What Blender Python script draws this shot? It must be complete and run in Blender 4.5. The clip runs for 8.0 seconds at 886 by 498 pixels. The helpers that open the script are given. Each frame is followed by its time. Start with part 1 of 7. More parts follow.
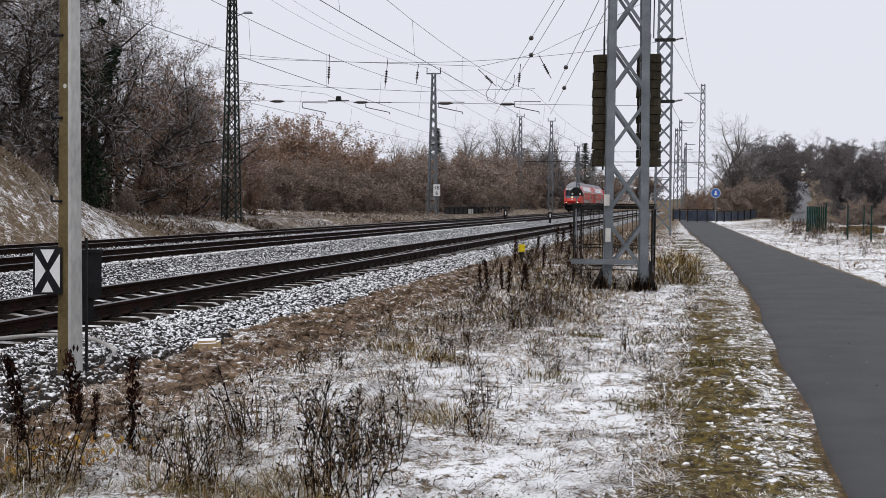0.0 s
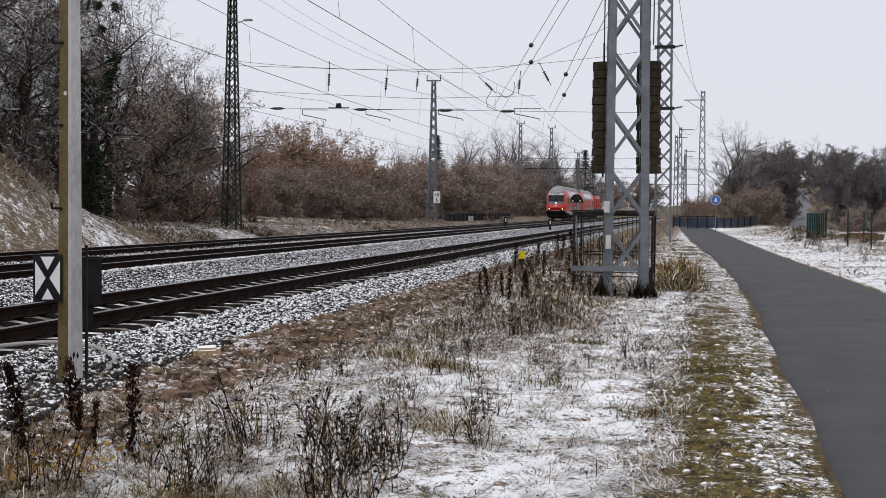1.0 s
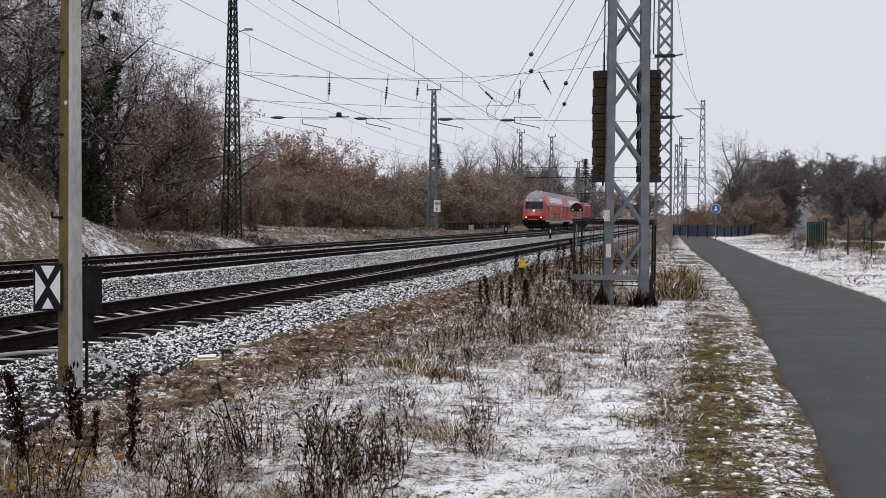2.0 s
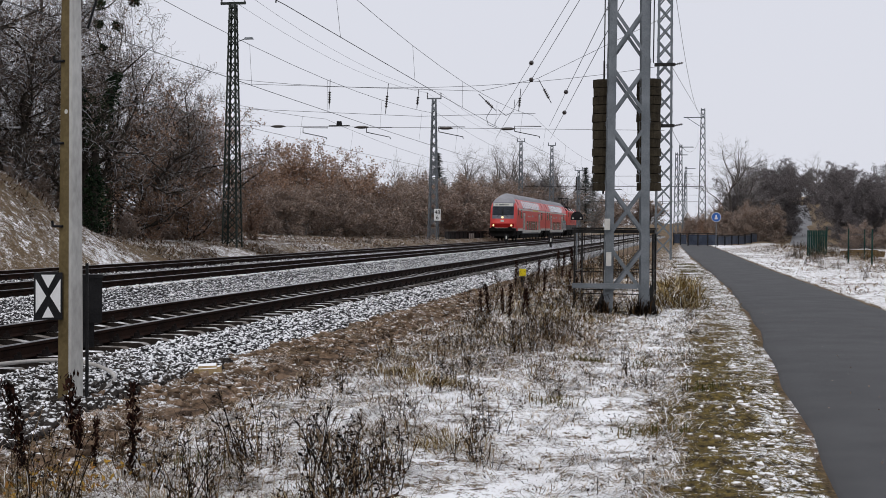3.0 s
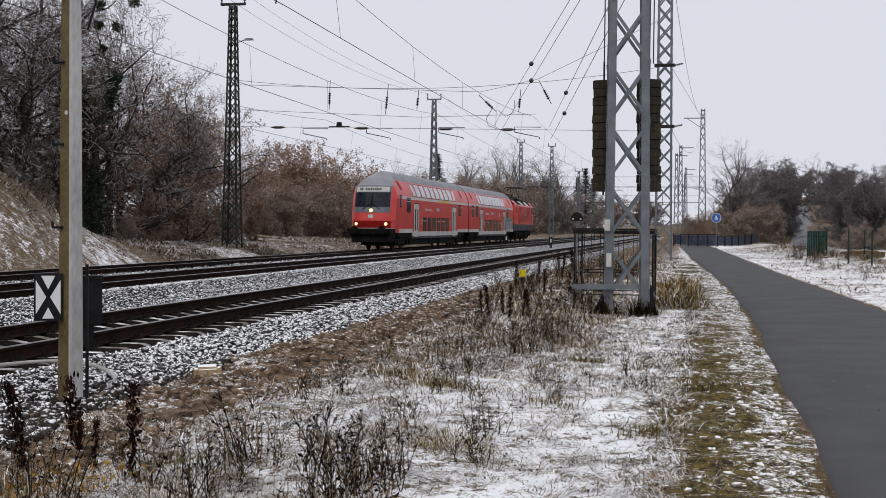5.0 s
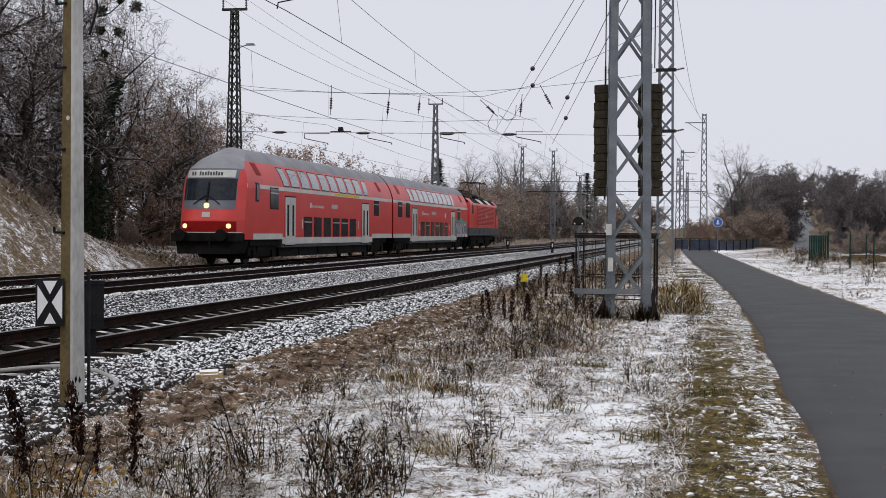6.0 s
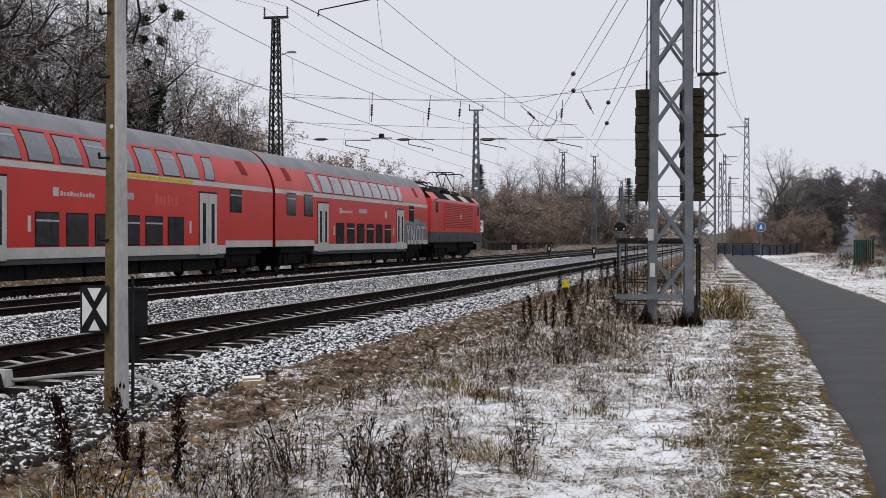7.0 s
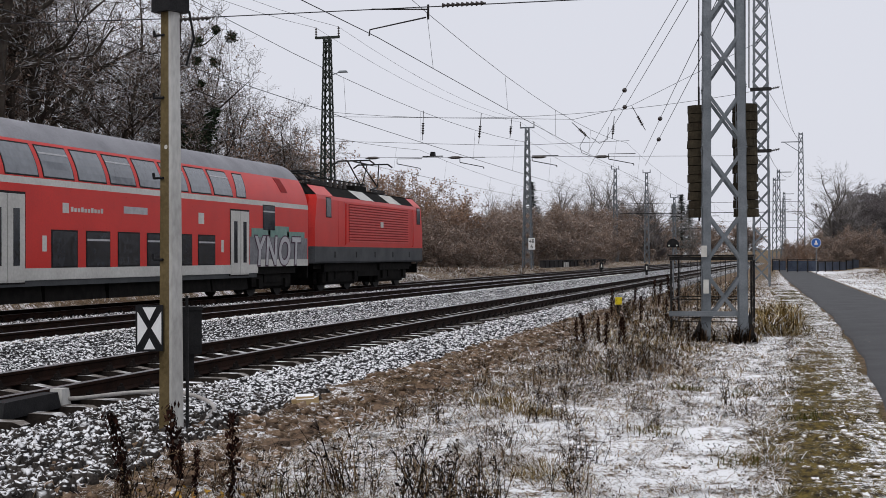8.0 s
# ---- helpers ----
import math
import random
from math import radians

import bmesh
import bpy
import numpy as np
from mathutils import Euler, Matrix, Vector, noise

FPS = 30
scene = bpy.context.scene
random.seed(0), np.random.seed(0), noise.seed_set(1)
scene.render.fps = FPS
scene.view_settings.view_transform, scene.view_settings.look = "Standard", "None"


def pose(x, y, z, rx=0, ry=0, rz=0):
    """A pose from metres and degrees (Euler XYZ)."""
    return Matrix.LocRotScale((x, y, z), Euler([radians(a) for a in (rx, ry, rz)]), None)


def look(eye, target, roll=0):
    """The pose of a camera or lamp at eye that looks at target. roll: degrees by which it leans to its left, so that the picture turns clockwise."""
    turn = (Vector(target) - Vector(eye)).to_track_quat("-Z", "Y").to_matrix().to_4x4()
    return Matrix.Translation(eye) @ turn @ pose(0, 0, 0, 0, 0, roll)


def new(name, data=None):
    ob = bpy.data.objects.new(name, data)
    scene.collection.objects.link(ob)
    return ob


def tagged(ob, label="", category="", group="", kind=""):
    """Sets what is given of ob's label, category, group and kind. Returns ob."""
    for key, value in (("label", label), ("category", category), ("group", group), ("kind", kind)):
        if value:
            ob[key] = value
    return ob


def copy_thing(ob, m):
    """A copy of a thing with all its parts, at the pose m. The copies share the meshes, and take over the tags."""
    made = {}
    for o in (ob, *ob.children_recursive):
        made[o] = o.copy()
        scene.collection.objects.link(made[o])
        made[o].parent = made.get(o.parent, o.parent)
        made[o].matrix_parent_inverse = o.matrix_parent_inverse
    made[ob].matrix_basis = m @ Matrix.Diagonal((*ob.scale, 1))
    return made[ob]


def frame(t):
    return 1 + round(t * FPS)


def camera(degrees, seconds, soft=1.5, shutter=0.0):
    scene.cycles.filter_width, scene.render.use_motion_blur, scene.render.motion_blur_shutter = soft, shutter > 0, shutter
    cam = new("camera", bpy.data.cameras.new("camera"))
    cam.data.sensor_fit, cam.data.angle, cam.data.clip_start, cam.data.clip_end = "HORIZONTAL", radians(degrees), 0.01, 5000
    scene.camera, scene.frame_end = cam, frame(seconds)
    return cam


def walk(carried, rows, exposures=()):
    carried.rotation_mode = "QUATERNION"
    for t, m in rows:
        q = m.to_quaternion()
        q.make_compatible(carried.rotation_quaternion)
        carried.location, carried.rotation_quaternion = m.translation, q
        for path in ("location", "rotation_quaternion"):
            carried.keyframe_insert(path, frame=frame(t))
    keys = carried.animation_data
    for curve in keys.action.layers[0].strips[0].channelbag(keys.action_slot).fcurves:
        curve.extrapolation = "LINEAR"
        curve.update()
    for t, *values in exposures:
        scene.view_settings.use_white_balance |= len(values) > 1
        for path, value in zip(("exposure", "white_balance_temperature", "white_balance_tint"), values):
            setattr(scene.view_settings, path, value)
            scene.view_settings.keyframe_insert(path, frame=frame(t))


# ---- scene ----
cam = camera(37.2, 8.0, soft=0.8)
EYE = (0.0, 0.0, 1.55)
# seconds, yaw, pitch, roll of the held camera, which stands on the path's verge and turns after the train
TURNS = [(0.0, 10.857, -2.027, -0.539), (0.5, 10.859, -1.841, -0.541), (1.0, 10.862, -1.724, -0.507), (1.5, 10.861, -1.555, -0.492),
         (3.0, 10.885, -0.960, -0.430), (3.5, 10.870, -0.900, -0.430), (4.0, 10.876, -0.937, -0.413), (4.5, 10.885, -0.939, -0.408),
         (6.0, 10.954, -0.717, -0.350), (6.5, 11.619, -0.534, -0.271), (7.0, 12.741, -0.461, -0.105), (7.5, 13.816, -0.182, 0.078),
         (8.0, 14.993, 0.316, 0.218)]
walk(cam, [(t, pose(*EYE, 90 + p, r, w)) for t, w, p, r in TURNS], exposures=[(0.0, 0.06), (1.0, 0.02), (1.5, -0.02), (3.0, -0.05), (8.0, -0.05)])

# ---------------------------------------------------------------- light: flat overcast winter sky
SUN_UP, SUN_TURN = radians(52), radians(200)
world = bpy.data.worlds.new("overcast")
scene.world = world
world.use_nodes = True
wn, wl = world.node_tree.nodes, world.node_tree.links
sky = wn.new("ShaderNodeTexSky")
sky.sky_type, sky.sun_disc, sky.sun_elevation, sky.sun_rotation = "NISHITA", False, SUN_UP, SUN_TURN
sky.air_density, sky.dust_density = 1.0, 4.0
veil = wn.new("ShaderNodeMix")
veil.data_type, veil.inputs[0].default_value = "RGBA", 0.965
dim = wn.new("ShaderNodeMix")
dim.data_type, dim.blend_type, dim.inputs[0].default_value = "RGBA", "MULTIPLY", 1.0
dim.inputs[7].default_value = (0.1, 0.1, 0.1, 1)
wl.new(sky.outputs[0], dim.inputs[6])
wl.new(dim.outputs[2], veil.inputs[6])
veil.inputs[7].default_value = (0.75, 0.765, 0.845, 1)      # the cloud deck
wl.new(veil.outputs[2], wn["Background"].inputs[0])
wn["Background"].inputs[1].default_value = 1.0
sun = new("sun", bpy.data.lights.new("sun", "SUN"))
sun.data.energy, sun.data.angle, sun.data.color = 1.1, radians(45), (1.0, 0.97, 0.93)
sun.matrix_world = look((0, 0, 50), (-20 * math.sin(SUN_TURN), -20 * math.cos(SUN_TURN), 50 - 20 * math.tan(SUN_UP)))

# ---------------------------------------------------------------- materials
SNOW = (0.91, 0.915, 0.93, 1)


def rgba(c):
    return (*c, 1) if len(c) == 3 else c


def material(name, dark, light, rough=0.7, metal=0.0, scale=6.0, fine=60.0, bump=0.2, snow=0.0, snow_scale=25.0, spread=False, glow=None, coat=0.0, stretch=None, spec=None):
    """Two scales of noise between two colours, a fine bump, and where snow > 0 a dusting on faces that look up."""
    m = bpy.data.materials.new(name)
    m.use_nodes = True
    n, l = m.node_tree.nodes, m.node_tree.links
    b = n["Principled BSDF"]
    b.inputs["Metallic"].default_value = metal
    b.inputs["Coat Weight"].default_value = coat
    b.inputs["Specular IOR Level"].default_value = spec if spec is not None else (0.5 if rough < 0.42 else 0.06)
    co = n.new("ShaderNodeTexCoord")
    src = co.outputs["Object"]
    if stretch:
        mp = n.new("ShaderNodeMapping")
        mp.inputs["Scale"].default_value = stretch
        l.new(src, mp.inputs[0])
        src = mp.outputs[0]
    big, small = n.new("ShaderNodeTexNoise"), n.new("ShaderNodeTexNoise")
    for node, s in ((big, scale), (small, fine)):
        node.inputs["Scale"].default_value, node.inputs["Detail"].default_value = s, 5
        l.new(src, node.inputs["Vector"])
    mix = n.new("ShaderNodeMix")
    mix.inputs[0].default_value = 0.4
    l.new(big.outputs[0], mix.inputs[2])
    l.new(small.outputs[0], mix.inputs[3])
    ramp = n.new("ShaderNodeValToRGB")
    ramp.color_ramp.elements[0].position, ramp.color_ramp.elements[1].position = 0.33, 0.67
    ramp.color_ramp.elements[0].color, ramp.color_ramp.elements[1].color = rgba(dark), rgba(light)
    l.new(mix.outputs[0], ramp.inputs[0])
    colour = ramp.outputs[0]
    if spread:
        info, hsv = n.new("ShaderNodeNewGeometry"), n.new("ShaderNodeHueSaturation")
        rng = n.new("ShaderNodeMapRange")
        rng.inputs[3].default_value, rng.inputs[4].default_value = 0.55, 1.5
        l.new(info.outputs["Random Per Island"], rng.inputs[0])
        l.new(rng.outputs[0], hsv.inputs["Value"])
        l.new(colour, hsv.inputs["Color"])
        colour = hsv.outputs[0]
    if snow > 0:
        geo, sep, ns = n.new("ShaderNodeNewGeometry"), n.new("ShaderNodeSeparateXYZ"), n.new("ShaderNodeTexNoise")
        l.new(geo.outputs["Normal"], sep.inputs[0])
        ns.inputs["Scale"].default_value, ns.inputs["Detail"].default_value = snow_scale, 4
        l.new(geo.outputs["Position"], ns.inputs["Vector"])
        add = n.new("ShaderNodeMath")
        add.operation = "ADD"
        l.new(sep.outputs[2], add.inputs[0])
        l.new(ns.outputs[0], add.inputs[1])
        cut = n.new("ShaderNodeMapRange")
        cut.inputs[1].default_value, cut.inputs[2].default_value = 1.75 - snow, 2.0 - snow
        l.new(add.outputs[0], cut.inputs[0])
        over = n.new("ShaderNodeMix")
        over.data_type = "RGBA"
        over.inputs[7].default_value = SNOW
        l.new(cut.outputs[0], over.inputs[0])
        l.new(colour, over.inputs[6])
        colour = over.outputs[2]
    l.new(colour, b.inputs["Base Color"])
    rr = n.new("ShaderNodeMapRange")
    rr.inputs[3].default_value, rr.inputs[4].default_value = max(rough - 0.12, 0.02), min(rough + 0.12, 1)
    l.new(small.outputs[0], rr.inputs[0])
    l.new(rr.outputs[0], b.inputs["Roughness"])
    if bump:
        bp = n.new("ShaderNodeBump")
        bp.inputs["Strength"].default_value, bp.inputs["Distance"].default_value = bump, 0.02
        l.new(small.outputs[0], bp.inputs["Height"])
        l.new(bp.outputs[0], b.inputs["Normal"])
    if glow:
        b.inputs["Emission Color"].default_value, b.inputs["Emission Strength"].default_value = rgba(glow[0]), glow[1]
    return m


def islands(name, stops, rough=0.85):
    """Each loose piece takes one of several colours."""
    m = bpy.data.materials.new(name)
    m.use_nodes = True
    n, l = m.node_tree.nodes, m.node_tree.links
    geo, ramp = n.new("ShaderNodeNewGeometry"), n.new("ShaderNodeValToRGB")
    ramp.color_ramp.interpolation = "CONSTANT"
    el = ramp.color_ramp.elements
    while len(el) < len(stops):
        el.new(0.5)
    for e, (at, c) in zip(el, stops):
        e.position, e.color = at, rgba(c)
    l.new(geo.outputs["Random Per Island"], ramp.inputs[0])
    ns, hsv, rng = n.new("ShaderNodeTexNoise"), n.new("ShaderNodeHueSaturation"), n.new("ShaderNodeMapRange")
    ns.inputs["Scale"].default_value = 3.0
    l.new(geo.outputs["Position"], ns.inputs["Vector"])
    rng.inputs[3].default_value, rng.inputs[4].default_value = 0.6, 1.4
    l.new(ns.outputs[0], rng.inputs[0])
    l.new(rng.outputs[0], hsv.inputs["Value"])
    l.new(ramp.outputs[0], hsv.inputs["Color"])
    l.new(hsv.outputs[0], n["Principled BSDF"].inputs["Base Color"])
    n["Principled BSDF"].inputs["Roughness"].default_value = rough
    n["Principled BSDF"].inputs["Specular IOR Level"].default_value = 0.05
    return m


def ground_material():
    """Soil, moss and flattened straw under a thin broken snow cover; the cover's thickness comes with the mesh."""
    m = bpy.data.materials.new("snowy_ground")
    m.use_nodes = True
    n, l = m.node_tree.nodes, m.node_tree.links
    b = n["Principled BSDF"]
    geo = n.new("ShaderNodeNewGeometry")

    def noise_at(s, detail=6, rough=0.6, squash=None):
        t = n.new("ShaderNodeTexNoise")
        t.inputs["Scale"].default_value, t.inputs["Detail"].default_value, t.inputs["Roughness"].default_value = s, detail, rough
        if squash:
            mp = n.new("ShaderNodeMapping")
            mp.inputs["Scale"].default_value = squash
            l.new(geo.outputs["Position"], mp.inputs[0])
            l.new(mp.outputs[0], t.inputs["Vector"])
        else:
            l.new(geo.outputs["Position"], t.inputs["Vector"])
        return t.outputs[0]

    def blend(f, a, c):
        x = n.new("ShaderNodeMix")
        x.data_type = "RGBA"
        l.new(f, x.inputs[0])
        for s, v in ((6, a), (7, c)):
            if isinstance(v, tuple):
                x.inputs[s].default_value = v
            else:
                l.new(v, x.inputs[s])
        return x.outputs[2]

    def sharpen(v, lo, hi):
        x = n.new("ShaderNodeMapRange")
        l.new(v, x.inputs[0])
        x.inputs[1].default_value, x.inputs[2].default_value = lo, hi
        return x.outputs[0]

    def attribute(name):
        a = n.new("ShaderNodeAttribute")
        a.attribute_name = name
        return a.outputs["Fac"]

    straw = blend(sharpen(noise_at(38, squash=(1, 0.35, 1)), 0.35, 0.65), (0.02, 0.014, 0.009, 1), (0.25, 0.175, 0.1, 1))
    moss = blend(sharpen(noise_at(17, 6, 0.75, (1.0, 0.45, 1)), 0.42, 0.6), (0.022, 0.014, 0.005, 1), (0.165, 0.118, 0.028, 1))
    mud = blend(sharpen(noise_at(9, 6, 0.75, (1.0, 0.5, 1)), 0.42, 0.6), (0.022, 0.012, 0.006, 1), (0.22, 0.145, 0.095, 1))
    soil = blend(attribute("moss"), straw, moss)
    soil = blend(attribute("mud"), soil, mud)
    a1, a2, a3 = noise_at(1.7, 4), noise_at(6.0, 6, 0.7, (1.0, 0.95, 1)), noise_at(24.0, 7, 0.78, (1.0, 0.8, 1))
    s1 = n.new("ShaderNodeMath")
    s1.operation = "MULTIPLY_ADD"
    l.new(a1, s1.inputs[0])
    s1.inputs[1].default_value = 0.6
    l.new(a2, s1.inputs[2])
    s2 = n.new("ShaderNodeMath")
    s2.operation = "MULTIPLY_ADD"
    l.new(a3, s2.inputs[0])
    s2.inputs[1].default_value = 1.1
    l.new(s1.outputs[0], s2.inputs[2])
    s4 = n.new("ShaderNodeMath")
    s4.operation = "MULTIPLY_ADD"
    l.new(noise_at(75.0, 5, 0.7, (1.0, 0.8, 1)), s4.inputs[0])
    s4.inputs[1].default_value = 0.75
    l.new(s2.outputs[0], s4.inputs[2])
    s3 = n.new("ShaderNodeMath")
    s3.operation = "ADD"
    l.new(s4.outputs[0], s3.inputs[0])
    l.new(attribute("cover"), s3.inputs[1])
    snow = sharpen(s3.outputs[0], 2.04, 2.14)
    l.new(blend(snow, soil, SNOW), b.inputs["Base Color"])
    b.inputs["Roughness"].default_value = 0.85
    b.inputs["Specular IOR Level"].default_value = 0.12
    bp = n.new("ShaderNodeBump")
    bp.inputs["Strength"].default_value, bp.inputs["Distance"].default_value = 0.5, 0.03
    l.new(s2.outputs[0], bp.inputs["Height"])
    l.new(bp.outputs[0], b.inputs["Normal"])
    return m


M_GROUND = ground_material()
# beds near black: shade between the stones put into their colour
M_BALLAST = material("ballast_bed", (0.004, 0.0036, 0.0034), (0.022, 0.018, 0.016), 0.95, scale=14, fine=45, bump=0.9, snow=0.03, snow_scale=22)
M_BALLAST_SNOW = material("snowy_ballast", (0.005, 0.005, 0.005), (0.025, 0.023, 0.022), 0.95, scale=14, fine=45, bump=0.9, snow=0.3, snow_scale=16)
M_BALLAST_FAR = material("ballast_brown", (0.01, 0.008, 0.007), (0.05, 0.042, 0.037), 0.95, scale=14, fine=45, bump=0.9, snow=0.22, snow_scale=9)
M_STONE = material("ballast_stone", (0.012, 0.012, 0.012), (0.075, 0.073, 0.075), 0.9, scale=9, fine=60, bump=0.4, snow=0.6, snow_scale=9, spread=True)
M_STONE_DARK = material("bare_stone", (0.012, 0.011, 0.01), (0.09, 0.078, 0.07), 0.9, scale=9, fine=60, bump=0.4, snow=0.48, snow_scale=9, spread=True)
M_STONE_BROWN = material("rusty_stone", (0.005, 0.004, 0.0035), (0.03, 0.022, 0.017), 0.9, scale=9, fine=60, bump=0.5, snow=0.12, snow_scale=9, spread=True)
M_RAIL = material("rail_rust", (0.005, 0.0032, 0.0026), (0.03, 0.014, 0.009), 0.75, 0.0, scale=3, fine=40, bump=0.2)
M_RAILHEAD = material("rail_running_top", (0.12, 0.115, 0.115), (0.3, 0.29, 0.29), 0.35, 0.8, scale=2, fine=30, bump=0.05)
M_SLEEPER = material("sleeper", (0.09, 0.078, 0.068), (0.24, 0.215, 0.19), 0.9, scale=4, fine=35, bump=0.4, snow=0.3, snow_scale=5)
# near-black flanks put the shade between sleepers into the colour
M_FLANK_SHADE = material("sleeper_flank_shade", (0.006, 0.005, 0.0045), (0.03, 0.024, 0.02), 0.95, scale=6, fine=35, bump=0.4)
M_CLIP = material("fastening", (0.006, 0.005, 0.005), (0.02, 0.016, 0.014), 0.8, 0.0)
M_ASPHALT = material("asphalt", (0.05, 0.05, 0.052), (0.085, 0.085, 0.088), 0.62, scale=1.1, fine=160, bump=0.25)
M_ROAD = material("pale_wet_road", (0.13, 0.132, 0.138), (0.2, 0.202, 0.21), 0.6, scale=0.5, fine=20, bump=0.1)
M_EDGE = material("wet_soil", (0.07, 0.045, 0.025), (0.17, 0.12, 0.06), 0.9, scale=5, fine=50, bump=0.7)
M_STEEL = material("galvanised_steel", (0.105, 0.118, 0.128), (0.205, 0.222, 0.24), 0.55, 0.35, scale=3, fine=40, bump=0.1)
M_GREENSTEEL = material("green_painted_steel", (0.014, 0.019, 0.016), (0.058, 0.066, 0.058), 0.65, 0.0, scale=1.2, fine=30, bump=0.15)
M_DARKSTEEL = material("dark_steel", (0.012, 0.012, 0.013), (0.05, 0.047, 0.045), 0.6, 0.4, scale=5, fine=40)
M_WIRE = material("wire", (0.03, 0.03, 0.032), (0.07, 0.07, 0.075), 0.55, 0.5)
M_WEIGHT = material("weathered_concrete_weight", (0.016, 0.013, 0.01), (0.065, 0.054, 0.036), 0.9, scale=5, fine=35, bump=0.5)
M_CONCRETE = material("pole_concrete", (0.3, 0.295, 0.28), (0.55, 0.545, 0.52), 0.88, scale=2.2, fine=30, bump=0.25, stretch=(1, 1, 0.35))
M_CONCRETE_STAIN = material("algae_concrete", (0.075, 0.055, 0.025), (0.17, 0.13, 0.066), 0.9, scale=2.5, fine=25, bump=0.3)
M_BLACK = material("black_paint", (0.008, 0.008, 0.009), (0.025, 0.025, 0.026), 0.5)
M_WHITE = material("white_enamel", (0.66, 0.66, 0.65), (0.8, 0.8, 0.8), 0.4, bump=0.03)
M_YELLOW = material("yellow_paint", (0.5, 0.37, 0.01), (0.72, 0.58, 0.03), 0.5)
M_BLUE = material("blue_sign", (0.02, 0.09, 0.35), (0.03, 0.13, 0.45), 0.4)
M_RED = material("traffic_red", (0.5, 0.014, 0.0095), (0.65, 0.025, 0.016), 0.33, scale=0.8, fine=20, bump=0.01, spec=0.25)
# lighter copy of the body red; puts pale highlights into nose and louvres
M_REDFRONT = material("pale_highlight_red", (0.56, 0.045, 0.04), (0.68, 0.08, 0.07), 0.4, scale=1.2, fine=20, bump=0.01, spec=0.3)
# darker red: shade painted into recesses, gaps and end walls; tail lamps' own colour
M_REDDARK = material("dark_shade_red", (0.2, 0.008, 0.008), (0.3, 0.014, 0.012), 0.5, scale=1.2, fine=20, bump=0.02)
M_BAND = material("light_grey_band", (0.44, 0.43, 0.4), (0.64, 0.63, 0.59), 0.45, scale=0.9, fine=14, bump=0.01)
M_ROOF = material("roof_grey", (0.2, 0.2, 0.215), (0.33, 0.33, 0.35), 0.6, scale=0.8, fine=18, bump=0.03)
M_SKIRT = material("frame_grey", (0.05, 0.053, 0.056), (0.1, 0.104, 0.108), 0.55, scale=1.2, fine=20, bump=0.03)
M_UNDER = material("underframe_black", (0.004, 0.004, 0.004), (0.016, 0.0145, 0.013), 0.8, scale=4, fine=30, bump=0.2)
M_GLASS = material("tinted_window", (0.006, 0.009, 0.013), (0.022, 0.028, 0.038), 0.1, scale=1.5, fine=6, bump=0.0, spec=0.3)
# upper panes paler than lower: sky reflection put into their base colour
M_GLASSUP = material("sky_paled_window", (0.06, 0.068, 0.08), (0.13, 0.145, 0.165), 0.16, scale=0.8, fine=5, bump=0.0, coat=0.6)
M_PANEGREY = material("windscreen_surround", (0.1, 0.105, 0.13), (0.16, 0.165, 0.195), 0.4, scale=1.5, fine=10, bump=0.0)
M_SEAL = material("rubber_seal", (0.012, 0.011, 0.011), (0.03, 0.028, 0.028), 0.7)
M_BLIND = material("window_vent", (0.3, 0.3, 0.31), (0.44, 0.44, 0.45), 0.4)
M_LAMP = material("lit_headlamp", (0.4, 0.3, 0.16), (0.5, 0.4, 0.22), 0.3, glow=((1.0, 0.76, 0.4), 1.35))
M_DISPLAY = material("destination_panel", (0.5, 0.5, 0.46), (0.62, 0.62, 0.58), 0.4)
M_GRAFFITI = material("silver_spray", (0.13, 0.13, 0.14), (0.26, 0.26, 0.27), 0.5, scale=2, fine=12, bump=0.02)
M_GRAFFILL = material("pale_silver_fill", (0.36, 0.36, 0.37), (0.52, 0.51, 0.52), 0.5, scale=2, fine=9, bump=0.02)
M_GRAFDARK = material("violet_spray", (0.06, 0.03, 0.05), (0.13, 0.08, 0.11), 0.6)
M_GRAFGREEN = material("green_spray", (0.14, 0.25, 0.22), (0.24, 0.33, 0.29), 0.6)
M_INSUL = material("insulator_brown", (0.012, 0.009, 0.008), (0.04, 0.028, 0.024), 0.3)
M_BARK = material("wet_bark", (0.02, 0.017, 0.014), (0.085, 0.072, 0.06), 0.9, scale=3, fine=30, bump=0.5, snow=0.55, snow_scale=3)
# far bark and twigs are paled: haze put into their colour
M_BARK_FAR = material("haze_paled_bark", (0.09, 0.08, 0.074), (0.2, 0.18, 0.165), 0.9, scale=3, fine=30, bump=0.3, snow=0.4, snow_scale=3)
M_TWIG_FAR = islands("haze_paled_twigs", [(0, (0.17, 0.155, 0.145)), (0.5, (0.25, 0.23, 0.22)), (0.8, (0.4, 0.39, 0.39))])
M_TWIG = islands("twigs", [(0, (0.06, 0.048, 0.04)), (0.38, (0.12, 0.095, 0.08)), (0.62, (0.19, 0.16, 0.14)), (0.82, (0.56, 0.57, 0.59))])
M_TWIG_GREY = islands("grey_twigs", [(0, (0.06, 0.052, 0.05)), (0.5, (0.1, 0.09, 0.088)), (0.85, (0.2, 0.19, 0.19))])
M_TWIG_BROWN = islands("rusty_twigs", [(0, (0.12, 0.075, 0.05)), (0.45, (0.22, 0.14, 0.095)), (0.8, (0.34, 0.29, 0.26))])
M_LEAF = islands("dry_oak_leaves", [(0, (0.27, 0.165, 0.11)), (0.35, (0.33, 0.21, 0.145)), (0.7, (0.25, 0.19, 0.16)), (0.88, (0.38, 0.32, 0.28))])
